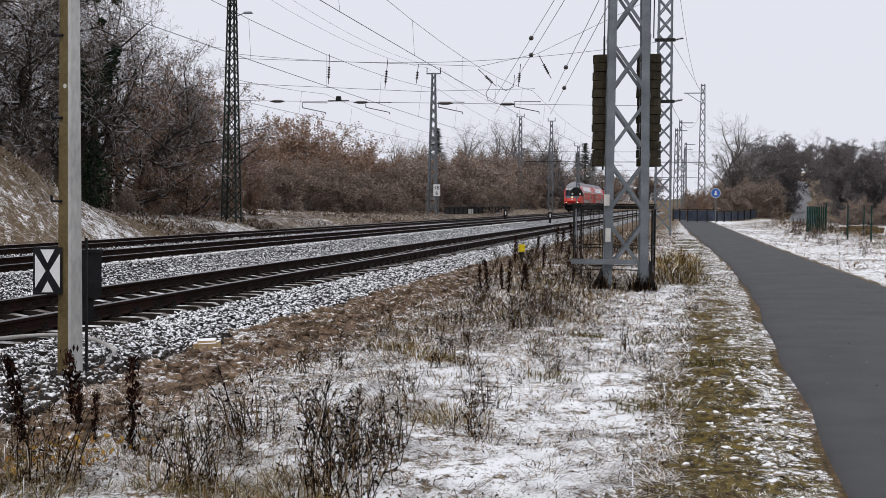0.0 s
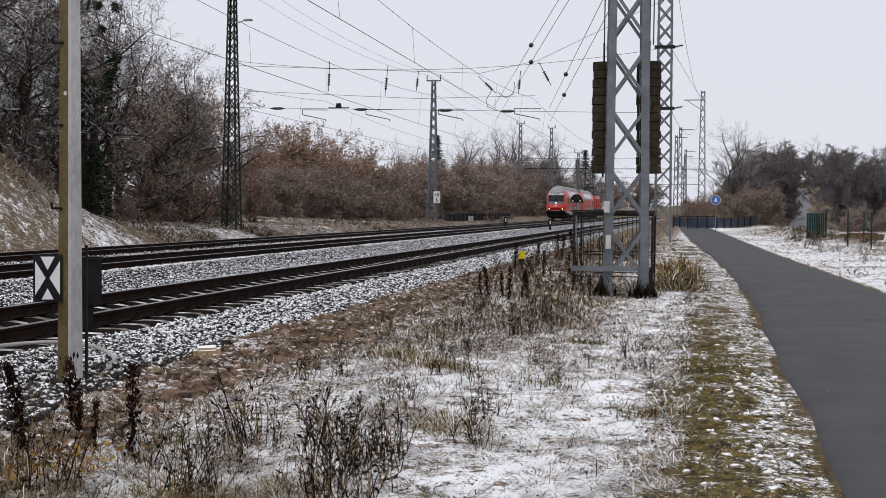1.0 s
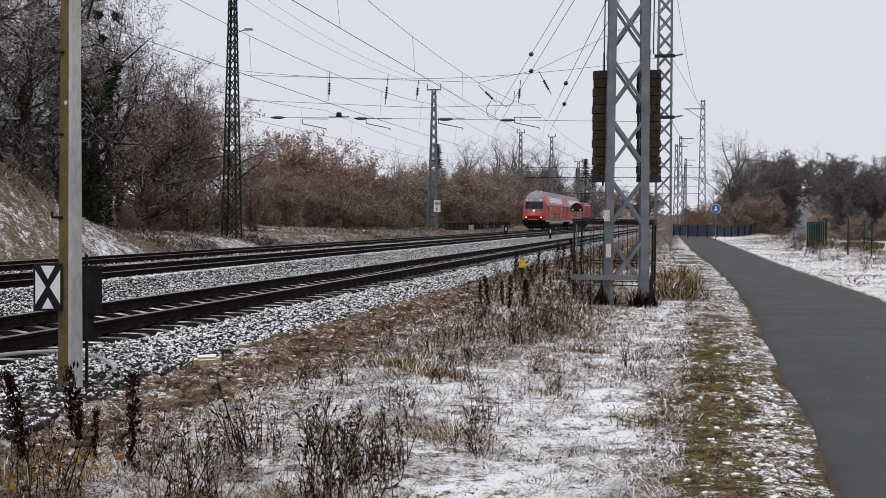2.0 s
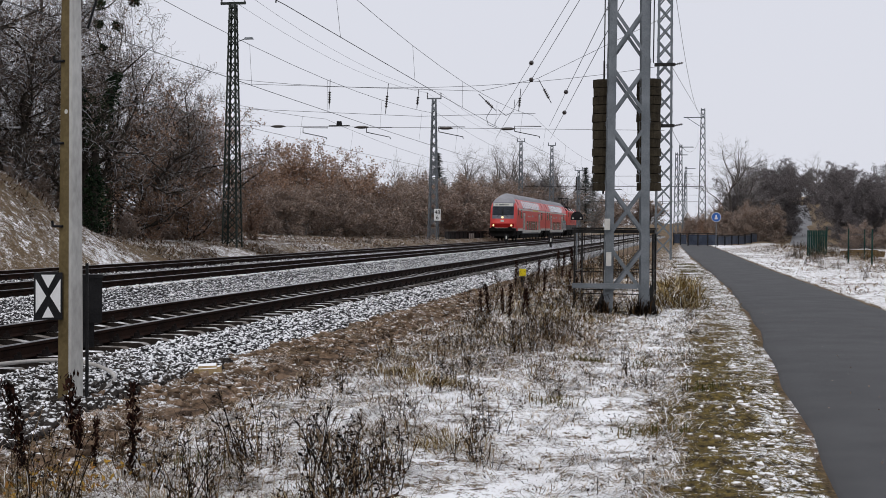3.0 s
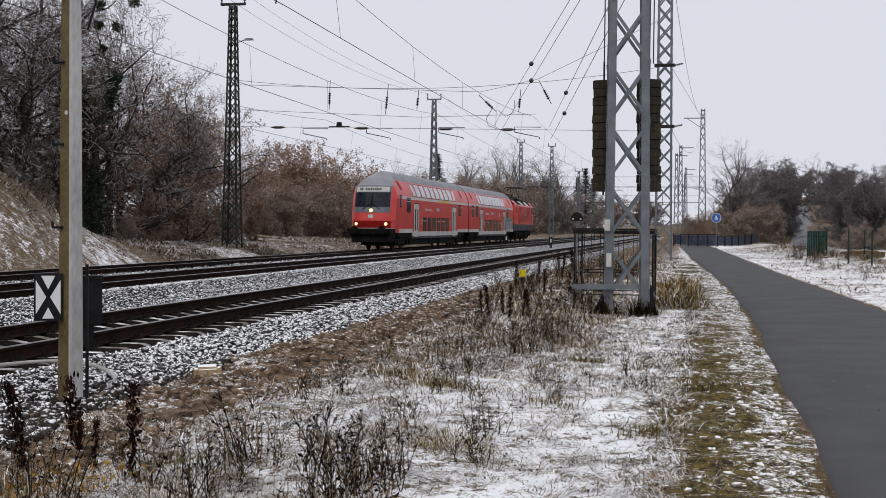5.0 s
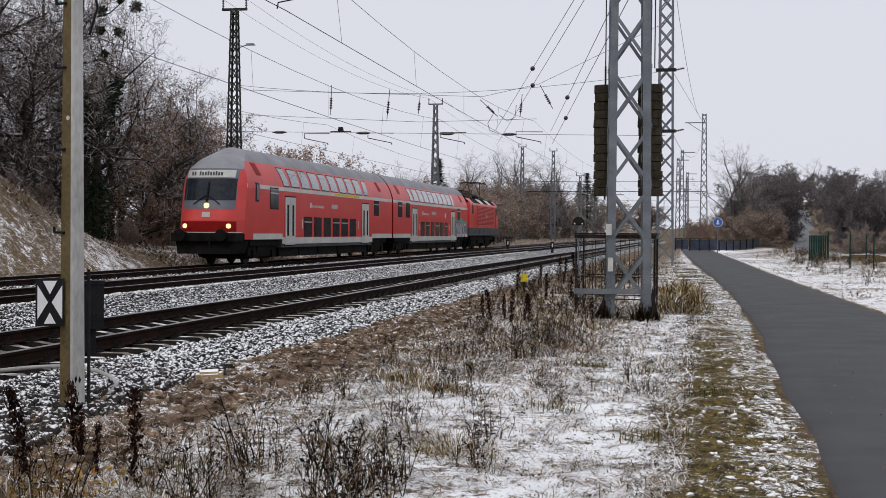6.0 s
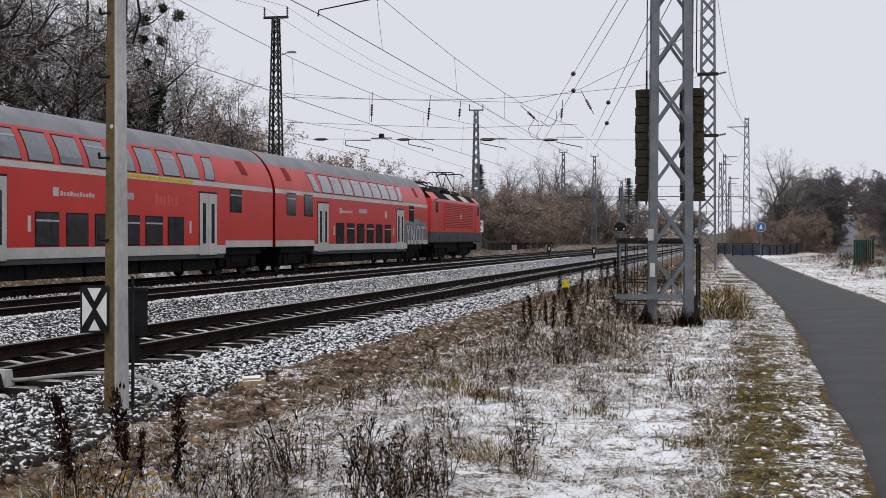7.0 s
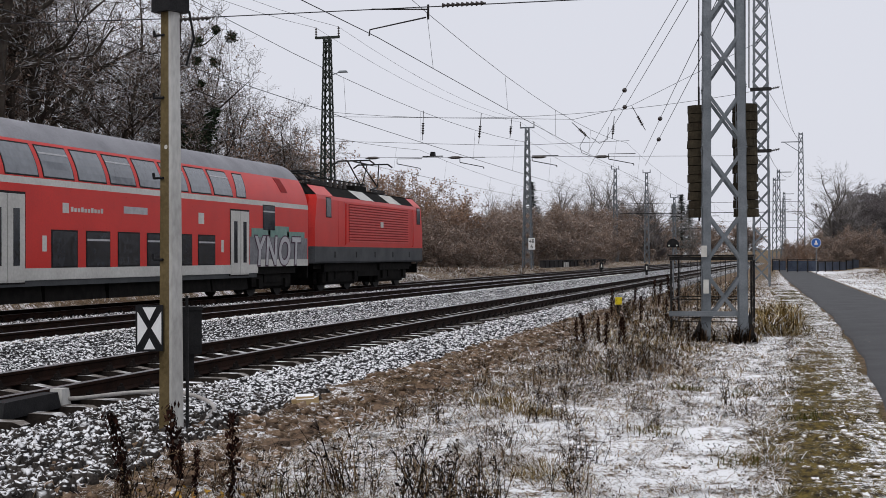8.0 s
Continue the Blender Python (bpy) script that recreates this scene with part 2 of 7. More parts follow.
# thicket leaves lightened and misty trees' leaves greyed, haze in the colour
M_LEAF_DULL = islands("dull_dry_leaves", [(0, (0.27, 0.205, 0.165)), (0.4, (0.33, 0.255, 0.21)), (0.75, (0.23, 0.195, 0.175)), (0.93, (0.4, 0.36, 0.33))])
M_LEAF_GREY = islands("haze_greyed_leaves", [(0, (0.125, 0.11, 0.11)), (0.4, (0.15, 0.134, 0.135)), (0.8, (0.18, 0.165, 0.166))])
M_IVY = islands("ivy_leaves", [(0, (0.012, 0.022, 0.012)), (0.45, (0.022, 0.04, 0.02)), (0.85, (0.045, 0.065, 0.035))], 0.5)
# needles paled towards grey to carry the distant haze
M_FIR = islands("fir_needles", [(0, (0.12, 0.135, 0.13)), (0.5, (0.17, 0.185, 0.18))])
M_STRAW = islands("straw", [(0, (0.12, 0.074, 0.04)), (0.3, (0.27, 0.19, 0.11)), (0.5, (0.38, 0.31, 0.21)), (0.66, (0.065, 0.042, 0.025)), (0.85, (0.74, 0.73, 0.72))])
M_FROST = islands("frosted_grass", [(0, (0.88, 0.88, 0.9)), (0.4, (0.5, 0.43, 0.34)), (0.55, (0.3, 0.22, 0.13)), (0.75, (0.09, 0.062, 0.032)), (0.88, (0.03, 0.022, 0.014))])
M_FROSTWHITE = islands("white_frosted_grass", [(0, (0.9, 0.9, 0.92)), (0.72, (0.7, 0.66, 0.58)), (0.9, (0.42, 0.35, 0.24))])
M_MAT = islands("matted_grass", [(0, (0.88, 0.88, 0.9)), (0.34, (0.52, 0.45, 0.36)), (0.5, (0.25, 0.175, 0.1)), (0.66, (0.09, 0.06, 0.032)), (0.8, (0.018, 0.016, 0.011))])
M_GREENBLADE = islands("green_blades", [(0, (0.06, 0.065, 0.018)), (0.4, (0.11, 0.085, 0.028)), (0.72, (0.16, 0.11, 0.045)), (0.9, (0.22, 0.16, 0.08))])
M_WEED = islands("dead_weed", [(0, (0.007, 0.005, 0.004)), (0.5, (0.045, 0.027, 0.016)), (0.72, (0.2, 0.14, 0.08)), (0.94, (0.6, 0.6, 0.6))])
M_OCHRE = islands("ochre_grass", [(0, (0.16, 0.1, 0.032)), (0.25, (0.27, 0.19, 0.08)), (0.42, (0.45, 0.38, 0.24)), (0.58, (0.1, 0.07, 0.024)), (0.76, (0.035, 0.022, 0.011)), (0.92, (0.8, 0.8, 0.8))])
M_BANK = islands("bank_grass", [(0, (0.12, 0.075, 0.045)), (0.35, (0.22, 0.15, 0.1)), (0.6, (0.05, 0.034, 0.022)), (0.75, (0.62, 0.6, 0.58))])
M_LITTER = islands("dark_leaf_litter", [(0, (0.012, 0.008, 0.006)), (0.5, (0.035, 0.022, 0.013)), (0.85, (0.1, 0.06, 0.03))])
M_DOCK = islands("dock_seed", [(0, (0.009, 0.004, 0.003)), (0.5, (0.025, 0.01, 0.007)), (0.85, (0.06, 0.03, 0.02))])
M_TRAMPLED = islands("frosted_trampled_grass", [(0, (0.66, 0.6, 0.55)), (0.25, (0.4, 0.31, 0.24)), (0.5, (0.21, 0.14, 0.09)), (0.75, (0.06, 0.036, 0.022))])
M_TAN = material("tan_stone", (0.32, 0.22, 0.1), (0.55, 0.42, 0.24), 0.85, scale=6, fine=40, bump=0.4, snow=0.55, snow_scale=5)
M_CRUST = material("snow_crust", (0.16, 0.12, 0.07), (0.5, 0.46, 0.4), 0.9, scale=9, fine=50, bump=0.5, snow=0.7, snow_scale=45)
M_CLOD = material("frosted_clod", (0.05, 0.03, 0.018), (0.27, 0.19, 0.13), 0.9, scale=12, fine=60, bump=0.6, snow=0.36, snow_scale=22, spread=True)
M_HOSE = material("pale_cable_duct", (0.25, 0.235, 0.215), (0.5, 0.48, 0.46), 0.6, scale=5, fine=30)
M_GREENFENCE = material("green_fence_paint", (0.01, 0.032, 0.027), (0.02, 0.055, 0.046), 0.5)
M_DARKWALL = material("dark_parapet", (0.02, 0.019, 0.02), (0.06, 0.056, 0.055), 0.8, scale=2, fine=20)
M_BLUEGREY = material("blue_grey_panel", (0.028, 0.036, 0.055), (0.07, 0.082, 0.11), 0.6, scale=1, fine=10)


# ---------------------------------------------------------------- geometry helpers
class Geo:
    """Collects vertices and faces of one part."""

    def __init__(self):
        self.v, self.f = [], []

    def add(self, verts, faces):
        k = len(self.v)
        self.v.extend([tuple(p) for p in verts])
        self.f.extend([tuple(i + k for i in f) for f in faces])
        return self

    def box(self, c, s, m=None, taper=1.0):
        x, y, z = s[0] / 2, s[1] / 2, s[2] / 2
        pts = [Vector((sx * x * (taper if sz > 0 else 1), sy * y * (taper if sz > 0 else 1), sz * z)) for sz in (-1, 1) for sx, sy in ((-1, -1), (1, -1), (1, 1), (-1, 1))]
        pts = [(m @ p if m else p) + Vector(c) for p in pts]
        return self.add(pts, [(3, 2, 1, 0), (4, 5, 6, 7), (0, 1, 5, 4), (1, 2, 6, 5), (2, 3, 7, 6), (3, 0, 4, 7)])

    def tube(self, p, q, r, r2=None, n=6, caps=True):
        p, q = Vector(p), Vector(q)
        r2 = r if r2 is None else r2
        d = (q - p)
        if d.length < 1e-6:
            return self
        d.normalize()
        a = d.cross(Vector((0, 0, 1)) if abs(d.z) < 0.9 else Vector((1, 0, 0))).normalized()
        b = d.cross(a)
        ring = [(math.cos(2 * math.pi * i / n), math.sin(2 * math.pi * i / n)) for i in range(n)]
        pts = [p + (a * c + b * s) * r for c, s in ring] + [q + (a * c + b * s) * r2 for c, s in ring]
        faces = [(i, (i + 1) % n, n + (i + 1) % n, n + i) for i in range(n)]
        if caps:
            faces += [tuple(range(n - 1, -1, -1)), tuple(range(n, 2 * n))]
        return self.add(pts, faces)

    def line(self, pts, r, n=5):
        """One unbroken tube through several points."""
        pts = [Vector(p) for p in pts]
        ways = [(q - p).normalized() for p, q in zip(pts[:-1], pts[1:])]
        ref = min((Vector((1, 0, 0)), Vector((0, 1, 0)), Vector((0, 0, 1))), key=lambda e: max(abs(d.dot(e)) for d in ways))
        verts = []
        for i, p in enumerate(pts):
            d = (ways[max(i - 1, 0)] + ways[min(i, len(ways) - 1)]).normalized()
            a = d.cross(ref).normalized()
            c = d.cross(a)
            verts += [p + (a * math.cos(2 * math.pi * k / n) + c * math.sin(2 * math.pi * k / n)) * r for k in range(n)]
        faces = [(i * n + k, i * n + (k + 1) % n, (i + 1) * n + (k + 1) % n, (i + 1) * n + k) for i in range(len(pts) - 1) for k in range(n)]
        faces += [tuple(range(n - 1, -1, -1)), tuple(range((len(pts) - 1) * n, len(pts) * n))]
        return self.add(verts, faces)

    def bar(self, p, q, w, t, face=None):
        """A flat or square bar from p to q; face: the way its broad side looks."""
        p, q = Vector(p), Vector(q)
        d = (q - p).normalized()
        a = d.cross(face if face else Vector((0, 0, 1)) if abs(d.z) < 0.95 else Vector((0, 1, 0))).normalized()
        b = d.cross(a)
        pts = [e + a * sa * w / 2 + b * sb * t / 2 for e in (p, q) for sa, sb in ((-1, -1), (1, -1), (1, 1), (-1, 1))]
        return self.add(pts, [(3, 2, 1, 0), (4, 5, 6, 7), (0, 1, 5, 4), (1, 2, 6, 5), (2, 3, 7, 6), (3, 0, 4, 7)])

    def sweep(self, profile, path):
        """A closed x-z profile carried along points on y."""
        n = len(profile)
        pts = [(px + x, y, pz + z) for x, y, z in path for px, pz in profile]
        faces = [(k * n + i, k * n + (i + 1) % n, (k + 1) * n + (i + 1) % n, (k + 1) * n + i) for k in range(len(path) - 1) for i in range(n)]
        faces += [tuple(range(n - 1, -1, -1)), tuple(range((len(path) - 1) * n, len(path) * n))]
        return self.add(pts, faces)

    def grid(self, rows):
        n = len(rows[0])
        pts = [p for r in rows for p in r]
        return self.add(pts, [(j * n + i, j * n + i + 1, (j + 1) * n + i + 1, (j + 1) * n + i) for j in range(len(rows) - 1) for i in range(n - 1)])

    def mesh(self, name, mat, smooth=False):
        me = bpy.data.meshes.new(name)
        me.from_pydata(self.v, [], self.f)
        me.materials.append(mat)
        if smooth:
            me.polygons.foreach_set("use_smooth", [True] * len(me.polygons))
        me.update()
        return me


def part(name, geo, mat, parent=None, label="", smooth=False, at=None):
    ob = new(name, geo.mesh(name, mat, smooth) if isinstance(geo, Geo) else geo)
    ob.parent = parent
    if at is not None:
        ob.matrix_basis = at
    if label:
        ob["label"] = label
    return ob


def thing(name, label, category, group="", at=None, kind=""):
    ob = tagged(new(name), label, category, group, kind)
    ob.empty_display_size = 0.3
    if at is not None:
        ob.matrix_basis = at
    return ob


def raw_mesh(name, verts, faces_flat, sizes, mat, smooth=False):
    """A mesh from arrays: corner indices in one row and the corner count of each face."""
    me = bpy.data.meshes.new(name)
    me.vertices.add(len(verts))
    me.vertices.foreach_set("co", np.asarray(verts, dtype=np.float32).ravel())
    me.loops.add(len(faces_flat))
    me.loops.foreach_set("vertex_index", np.asarray(faces_flat, dtype=np.int32))
    me.polygons.add(len(sizes))
    starts = np.concatenate([[0], np.cumsum(sizes)[:-1]]).astype(np.int32)
    me.polygons.foreach_set("loop_start", starts)
    me.update(calc_edges=True)
    me.validate()
    me.materials.append(mat)
    if smooth:
        me.polygons.foreach_set("use_smooth", [True] * len(me.polygons))
    return me


# ---------------------------------------------------------------- plan
TRACKS = [(-8.0, 0.24), (-12.85, 0.36), (-18.8, 0.20)]      # centre line and rail top
PATH_Y = [-60, 8.3, 13.2, 21.6, 26.4, 36.3, 52, 59, 79, 125, 150]
PATH_L = [0.5, 0.86, 0.9, 1.0, 1.0, 0.89, 0.45, 0.22, -0.35, -1.37, -1.9]
PATH_R = [3.4, 3.5, 3.55, 3.6, 3.6, 3.25, 2.76, 2.6, 2.24, 1.25, 0.8]


def left_edge(y):
    return (np.interp(y - 4, PATH_Y, PATH_L) + 2 * np.interp(y, PATH_Y, PATH_L) + np.interp(y + 4, PATH_Y, PATH_L)) / 4


def right_edge(y):
    return (np.interp(y - 4, PATH_Y, PATH_R) + 2 * np.interp(y, PATH_Y, PATH_R) + np.interp(y + 4, PATH_Y, PATH_R)) / 4


def step(v, lo, hi):
    return np.clip((v - lo) / (hi - lo), 0, 1)


def waves(x, y, s, seed):
    r = np.random.RandomState(seed)
    out = np.zeros_like(x)
    for k in range(7):
        a, p, q = r.uniform(0, 6.28), r.uniform(0, 6.28), s * r.uniform(0.6, 2.2)
        out = out + np.sin((x * math.cos(a) + y * math.sin(a)) * q + p) / 7 ** 0.5
    return out


def ground_z(x, y):
    x, y = np.asarray(x, float), np.asarray(y, float)
    z = 0.022 * waves(x, y, 2.2, 1) + 0.014 * waves(x, y, 6.5, 2) + 0.007 * waves(x, y, 14.0, 4) * step(y, -10, 0) * step(-y, -45, -30)
    z = z - 0.1 * np.exp(-((x + 4.28) / 0.22) ** 2) * step(32 - y, 0, 12)
    z = z + 0.022 * waves(x, y, 8.0, 7) * step(-x, 3.5, 3.8) * step(x, -5.3, -5.0) * step(30 - y, 0, 5)
    on_path = step(x, left_edge(y) - 0.35, left_edge(y) - 0.05) * step(-x, -right_edge(y) - 0.35, -right_edge(y) - 0.05)
    z = z * (1 - on_path) - 0.03 * on_path
    bed = step(x, -22.6, -21.8) * step(-x, 5.3, 5.6)
    z = z * (1 - bed) - 0.25 * bed
    slope = np.interp(y, [44, 47.8, 50.5, 54, 62, 120, 400], [0.9, 0.78, 0.42, 0.17, 0.09, 0.05, 0.02])
    bank = np.clip((-22.4 - x) * slope, 0, np.interp(y, [50, 70, 120], [7.5, 3.0, 2.0]))
    z = z + bank * (1 + 0.12 * waves(x, y, 0.9, 3)) + 0.3 * step(-x, 22.4, 23.5)
    hill = np.clip((y - 142) * 0.046, 0, 8) * step(x, 6, 15) + np.clip((y - 240) * 0.02, 0, 10) * step(x, -60, 40)
    verge = 0.28 * np.exp(-((x - 6.5) / 1.6) ** 2) * step(y, 40, 62)
    return z + hill + verge


def axis_lines(fine_lo, fine_hi, d, far_lo, far_hi, grow=1.12):
    mid = list(np.arange(fine_lo, fine_hi, d))
    up, down, s = [fine_hi], [fine_lo], d
    while up[-1] < far_hi:
        s = s * grow
        up.append(up[-1] + s)
    s = d
    while down[-1] > far_lo:
        s = s * grow
        down.append(down[-1] - s)
    return np.array(down[:0:-1] + mid + up)


def build_ground():
    xs, ys = axis_lines(-5.6, 4.6, 0.11, -1500, 1500, 1.09), axis_lines(4.0, 26.0, 0.12, -300, 3500, 1.05)
    X, Y = np.meshgrid(xs, ys)
    Z = ground_z(X, Y)
    nx, ny = len(xs), len(ys)
    i = np.arange(nx * ny).reshape(ny, nx)
    quads = np.stack([i[:-1, :-1], i[:-1, 1:], i[1:, 1:], i[1:, :-1]], -1).reshape(-1)
    me = raw_mesh("ground", np.stack([X, Y, Z], -1).reshape(-1, 3), quads, np.full((nx - 1) * (ny - 1), 4), M_GROUND, True)
    L, R = left_edge(Y), right_edge(Y)
    d = L - X                                            # metres from the path's edge towards the tracks
    wob = 0.12 * waves(X, Y, 1.6, 8)
    cover = np.full(X.shape, 0.44)
    cover = cover - 0.27 * step(-X, 0.9, 2.2) * step(Y, 13, 19)
    cover = cover - 0.10 * step(-X, 2.4, 3.6) - 0.05 * step(-X, 3.6, 3.9)
    near_strip = step(1.25 + wob - d, 0, 0.25) * step(d, 0.0, 0.1)
    near_strip = near_strip * (1 - 0.65 * step(Y, 15, 26))
    cover = cover - 0.13 * near_strip * step(d + wob, 0.3, 0.48) - 0.14 * near_strip
    cover = cover - 0.6 * step(0.08 + 0.4 * wob - d, 0, 0.08) * step(d, -0.2, 0)
    cover = np.where(X > R, 0.46 - 0.6 * step(R + 0.2 - X, 0, 0.15) - 0.10 * step(X - R, 1.5, 3.5) * step(Y, 30, 60), cover)
    cover = np.where((X > R) & (Y > 128), 0.12, cover)
    cover = np.where(X < -21.8, 0.265 + 0.1 * waves(X, Y, 0.5, 5), cover)
    cover = np.where((X < -21.8) & (Y > 90), 0.2, cover)
    mud = step(-X, 3.8, 4.05) * step(X, -5.6, -5.3) * (0.25 + 0.75 * np.exp(-((X + 4.3) / 0.28) ** 2))
    cover = cover - 0.5 * np.exp(-((X + 4.28 + 0.05 * waves(X, Y, 0.7, 9)) / 0.2) ** 2)
    mud = np.maximum(mud, step(0.1 - d, 0, 0.08) * step(d, -0.3, 0) * 0.7)
    moss = near_strip * (Y < 60)
    for name, val in (("cover", cover), ("mud", mud), ("moss", moss)):
        me.attributes.new(name, "FLOAT", "POINT").data.foreach_set("value", val.astype(np.float32).ravel())
    tagged(new("ground", me), "rough verge with thin broken snow over dead grass", "ground", kind="structure")


build_ground()


def build_path():
    g = Geo()
    ys = np.concatenate([np.arange(-60, 60, 1.5), np.arange(60, 150.1, 5)])
    rows = []
    for y in ys:
        a, b = float(left_edge(y)) + 0.03 * math.sin(y * 1.3) + 0.02 * math.sin(y * 3.7), float(right_edge(y)) + 0.03 * math.sin(y * 1.7)
        rows.append([(a - 0.04, y, -0.06), (a, y, 0.004), (a + 0.25, y, 0.014)] + [(a + (b - a) * k / 4, y, 0.014 + 0.02 * math.sin(math.pi * k / 4)) for k in (1, 2, 3)] + [(b - 0.25, y, 0.014), (b, y, 0.004), (b + 0.04, y, -0.06)])
    tagged(part("path", g.grid(rows), M_ASPHALT, smooth=True), "dark wet asphalt foot and cycle path", "path", kind="structure")


build_path()


# ---------------------------------------------------------------- railway
def build_ballast():
    def bed(name, line, mat, label):
        g = Geo()
        ys = np.concatenate([np.arange(-90, 5, 5), np.arange(5, 60, 0.5), np.arange(60, 700, 10)])
        rows = [[(x + 0.05 * math.sin(y * 2.1 + x), y, z + (0.018 * math.sin(y * 5.3 + x * 9) + 0.014 * math.sin(y * 8.9 + x * 5) if 5 <= y < 60 else 0)) for x, z in line] for y in ys]
        tagged(part(name, g.grid(rows), mat, smooth=True), label, "ballast", kind="structure")
    shoulder_line = [(-5.3, -0.2), (-5.5, -0.1), (-5.9, -0.02), (-6.3, 0.04), (-6.5, 0.045)]
    near = [(-6.5, 0.045), (-6.66, -0.03), (-7.2, -0.045), (-8.0, -0.05), (-8.8, -0.045), (-9.3, -0.03), (-9.4, 0.03)]
    middle = [(-9.4, 0.03), (-10.0, 0.06), (-10.7, 0.13), (-11.2, 0.23), (-11.5, 0.25)]
    second = [(-11.5, 0.25), (-11.62, 0.13), (-12.1, 0.09), (-12.85, 0.08), (-13.6, 0.09), (-14.1, 0.13), (-14.25, 0.25)]
    gap = [(-14.25, 0.25), (-14.9, 0.24), (-16.2, 0.14), (-17.35, 0.08)]
    third = [(-17.35, 0.08), (-17.5, 0.0), (-18.1, -0.06), (-18.8, -0.07), (-19.5, -0.06), (-20.1, 0.0), (-20.25, 0.05)]
    outer = [(-20.25, 0.05), (-21.0, 0.06), (-21.7, 0.03), (-22.5, -0.05)]
    bed("ballast_shoulder", shoulder_line, M_BALLAST_SNOW, "snow-dusted grey crushed stone track shoulder")
    bed("ballast_bed", near, M_BALLAST, "dark crushed stone ballast under the near track")
    bed("ballast_middle", middle, M_BALLAST_SNOW, "snow-covered crushed stone between two tracks")
    bed("ballast_bed", second, M_BALLAST, "dark crushed stone ballast under the middle track")
    bed("ballast_middle", gap, M_BALLAST_FAR, "brown crushed stone with patches of snow between two tracks")
    bed("ballast_bed", third, M_BALLAST, "dark crushed stone ballast under the far track")
    bed("ballast_edge", outer, M_BALLAST_FAR, "brown stony edge of the trackbed with thin snow")


build_ballast()

RAIL_FOOT = [(-0.07, -0.16), (0.07, -0.16), (0.07, -0.148), (0.014, -0.125), (0.009, -0.05), (0.034, -0.036), (0.036, -0.003), (-0.036, -0.003), (-0.034, -0.036), (-0.009, -0.05), (-0.014, -0.125), (-0.07, -0.148)]
RAIL_TOP = [(-0.034, -0.003), (0.034, -0.003), (0.026, 0.003), (-0.026, 0.003)]


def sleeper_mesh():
    """Concrete sleeper: waisted in the middle, pale worn top, flanks painted black as shade."""
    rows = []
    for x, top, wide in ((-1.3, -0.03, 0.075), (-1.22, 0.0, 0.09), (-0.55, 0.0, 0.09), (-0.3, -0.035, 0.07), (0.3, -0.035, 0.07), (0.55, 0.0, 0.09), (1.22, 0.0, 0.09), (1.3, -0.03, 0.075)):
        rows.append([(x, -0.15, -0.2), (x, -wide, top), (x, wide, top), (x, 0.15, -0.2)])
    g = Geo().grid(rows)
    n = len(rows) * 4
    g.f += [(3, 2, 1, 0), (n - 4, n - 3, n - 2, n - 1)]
    me = g.mesh("sleeper", M_FLANK_SHADE)
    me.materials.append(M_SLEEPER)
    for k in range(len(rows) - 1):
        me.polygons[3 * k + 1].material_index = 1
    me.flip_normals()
    return me


def clip_mesh():
    g = Geo()
    for s in (-0.7525, 0.7525):
        g.box((s, 0, 0.012), (0.34, 0.15, 0.024))
        for k in (-1, 1):
            g.box((s + k * 0.115, 0, 0.04), (0.06, 0.1, 0.06), taper=0.7)
            g.tube((s + k * 0.125, 0, 0.05), (s + k * 0.125, 0, 0.1), 0.017, n=6)
    return g.mesh("fastening", M_CLIP)


def build_tracks():
    sm, cm = sleeper_mesh(), clip_mesh()
    for k, (x, z) in enumerate(TRACKS):
        t = thing("railway_track", "rusty rails on dark sleepers in ballast", "railway track", "parallel tracks", pose(x, 0, z), kind="structure")
        for s in (-0.7525, 0.7525):
            r = part("rail", Geo().sweep(RAIL_FOOT, [(s, -90, 0), (s, 100, 0), (s, 680, 0)]), M_RAIL, t)
            part("rail_head", Geo().sweep(RAIL_TOP, [(s, -90, 0), (s, 680, 0)]), M_RAILHEAD, r, "worn shiny running surface")
        y0, y1 = ((8, 120), (16, 120), (24, 120))[k]
        y = y0
        while y < y1:
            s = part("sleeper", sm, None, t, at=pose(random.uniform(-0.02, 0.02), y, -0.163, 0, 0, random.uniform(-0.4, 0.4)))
            if y < (80, 80, 60)[k]:
                part("fastening", cm, None, s)
            y += 0.62
        rest = Geo()
        while y < 320:
            rest.box((0, y, -0.223), (2.6, 0.24, 0.12))
            y += 0.62
        tagged(part("far_sleepers", rest, M_SLEEPER, t), kind="stuff")


build_tracks()


# ---------------------------------------------------------------- the train
CAR_Z = [0.30, 0.36, 0.5, 2.85, 3.05, 3.3, 3.5, 3.7, 3.9, 4.05, 4.2, 4.35, 4.47, 4.57, 4.62, 4.635]
CAR_W = [1.30, 1.36, 1.39, 1.39, 1.375, 1.32, 1.25, 1.16, 1.05, 0.95, 0.83, 0.68, 0.52, 0.32, 0.14, 0.0]
LOCO_Z = [0.75, 0.85, 3.35, 3.5, 3.9, 3.95]
LOCO_W = [1.40, 1.46, 1.45, 1.41, 1.0, 0.0]


def car_w(z):
    return float(np.interp(z, CAR_Z, CAR_W))


def loco_w(z):
    return float(np.interp(z, LOCO_Z, LOCO_W))


def nose_y(z):
    """How far back the front leans at height z, on the middle line."""
    return float(np.interp(z, [0, 1.5, 3.62, 4.0, 4.635], [-0.85, -0.85, -0.35, 0.2, 2.0]))


def front_y(x, z):
    return nose_y(z) + 0.8 * (abs(x) / max(car_w(z), 0.05)) ** 4


def levels(z0, z1, table):
    return sorted({round(z0, 4), round(z1, 4), *[z for z in table if z0 < z < z1]})


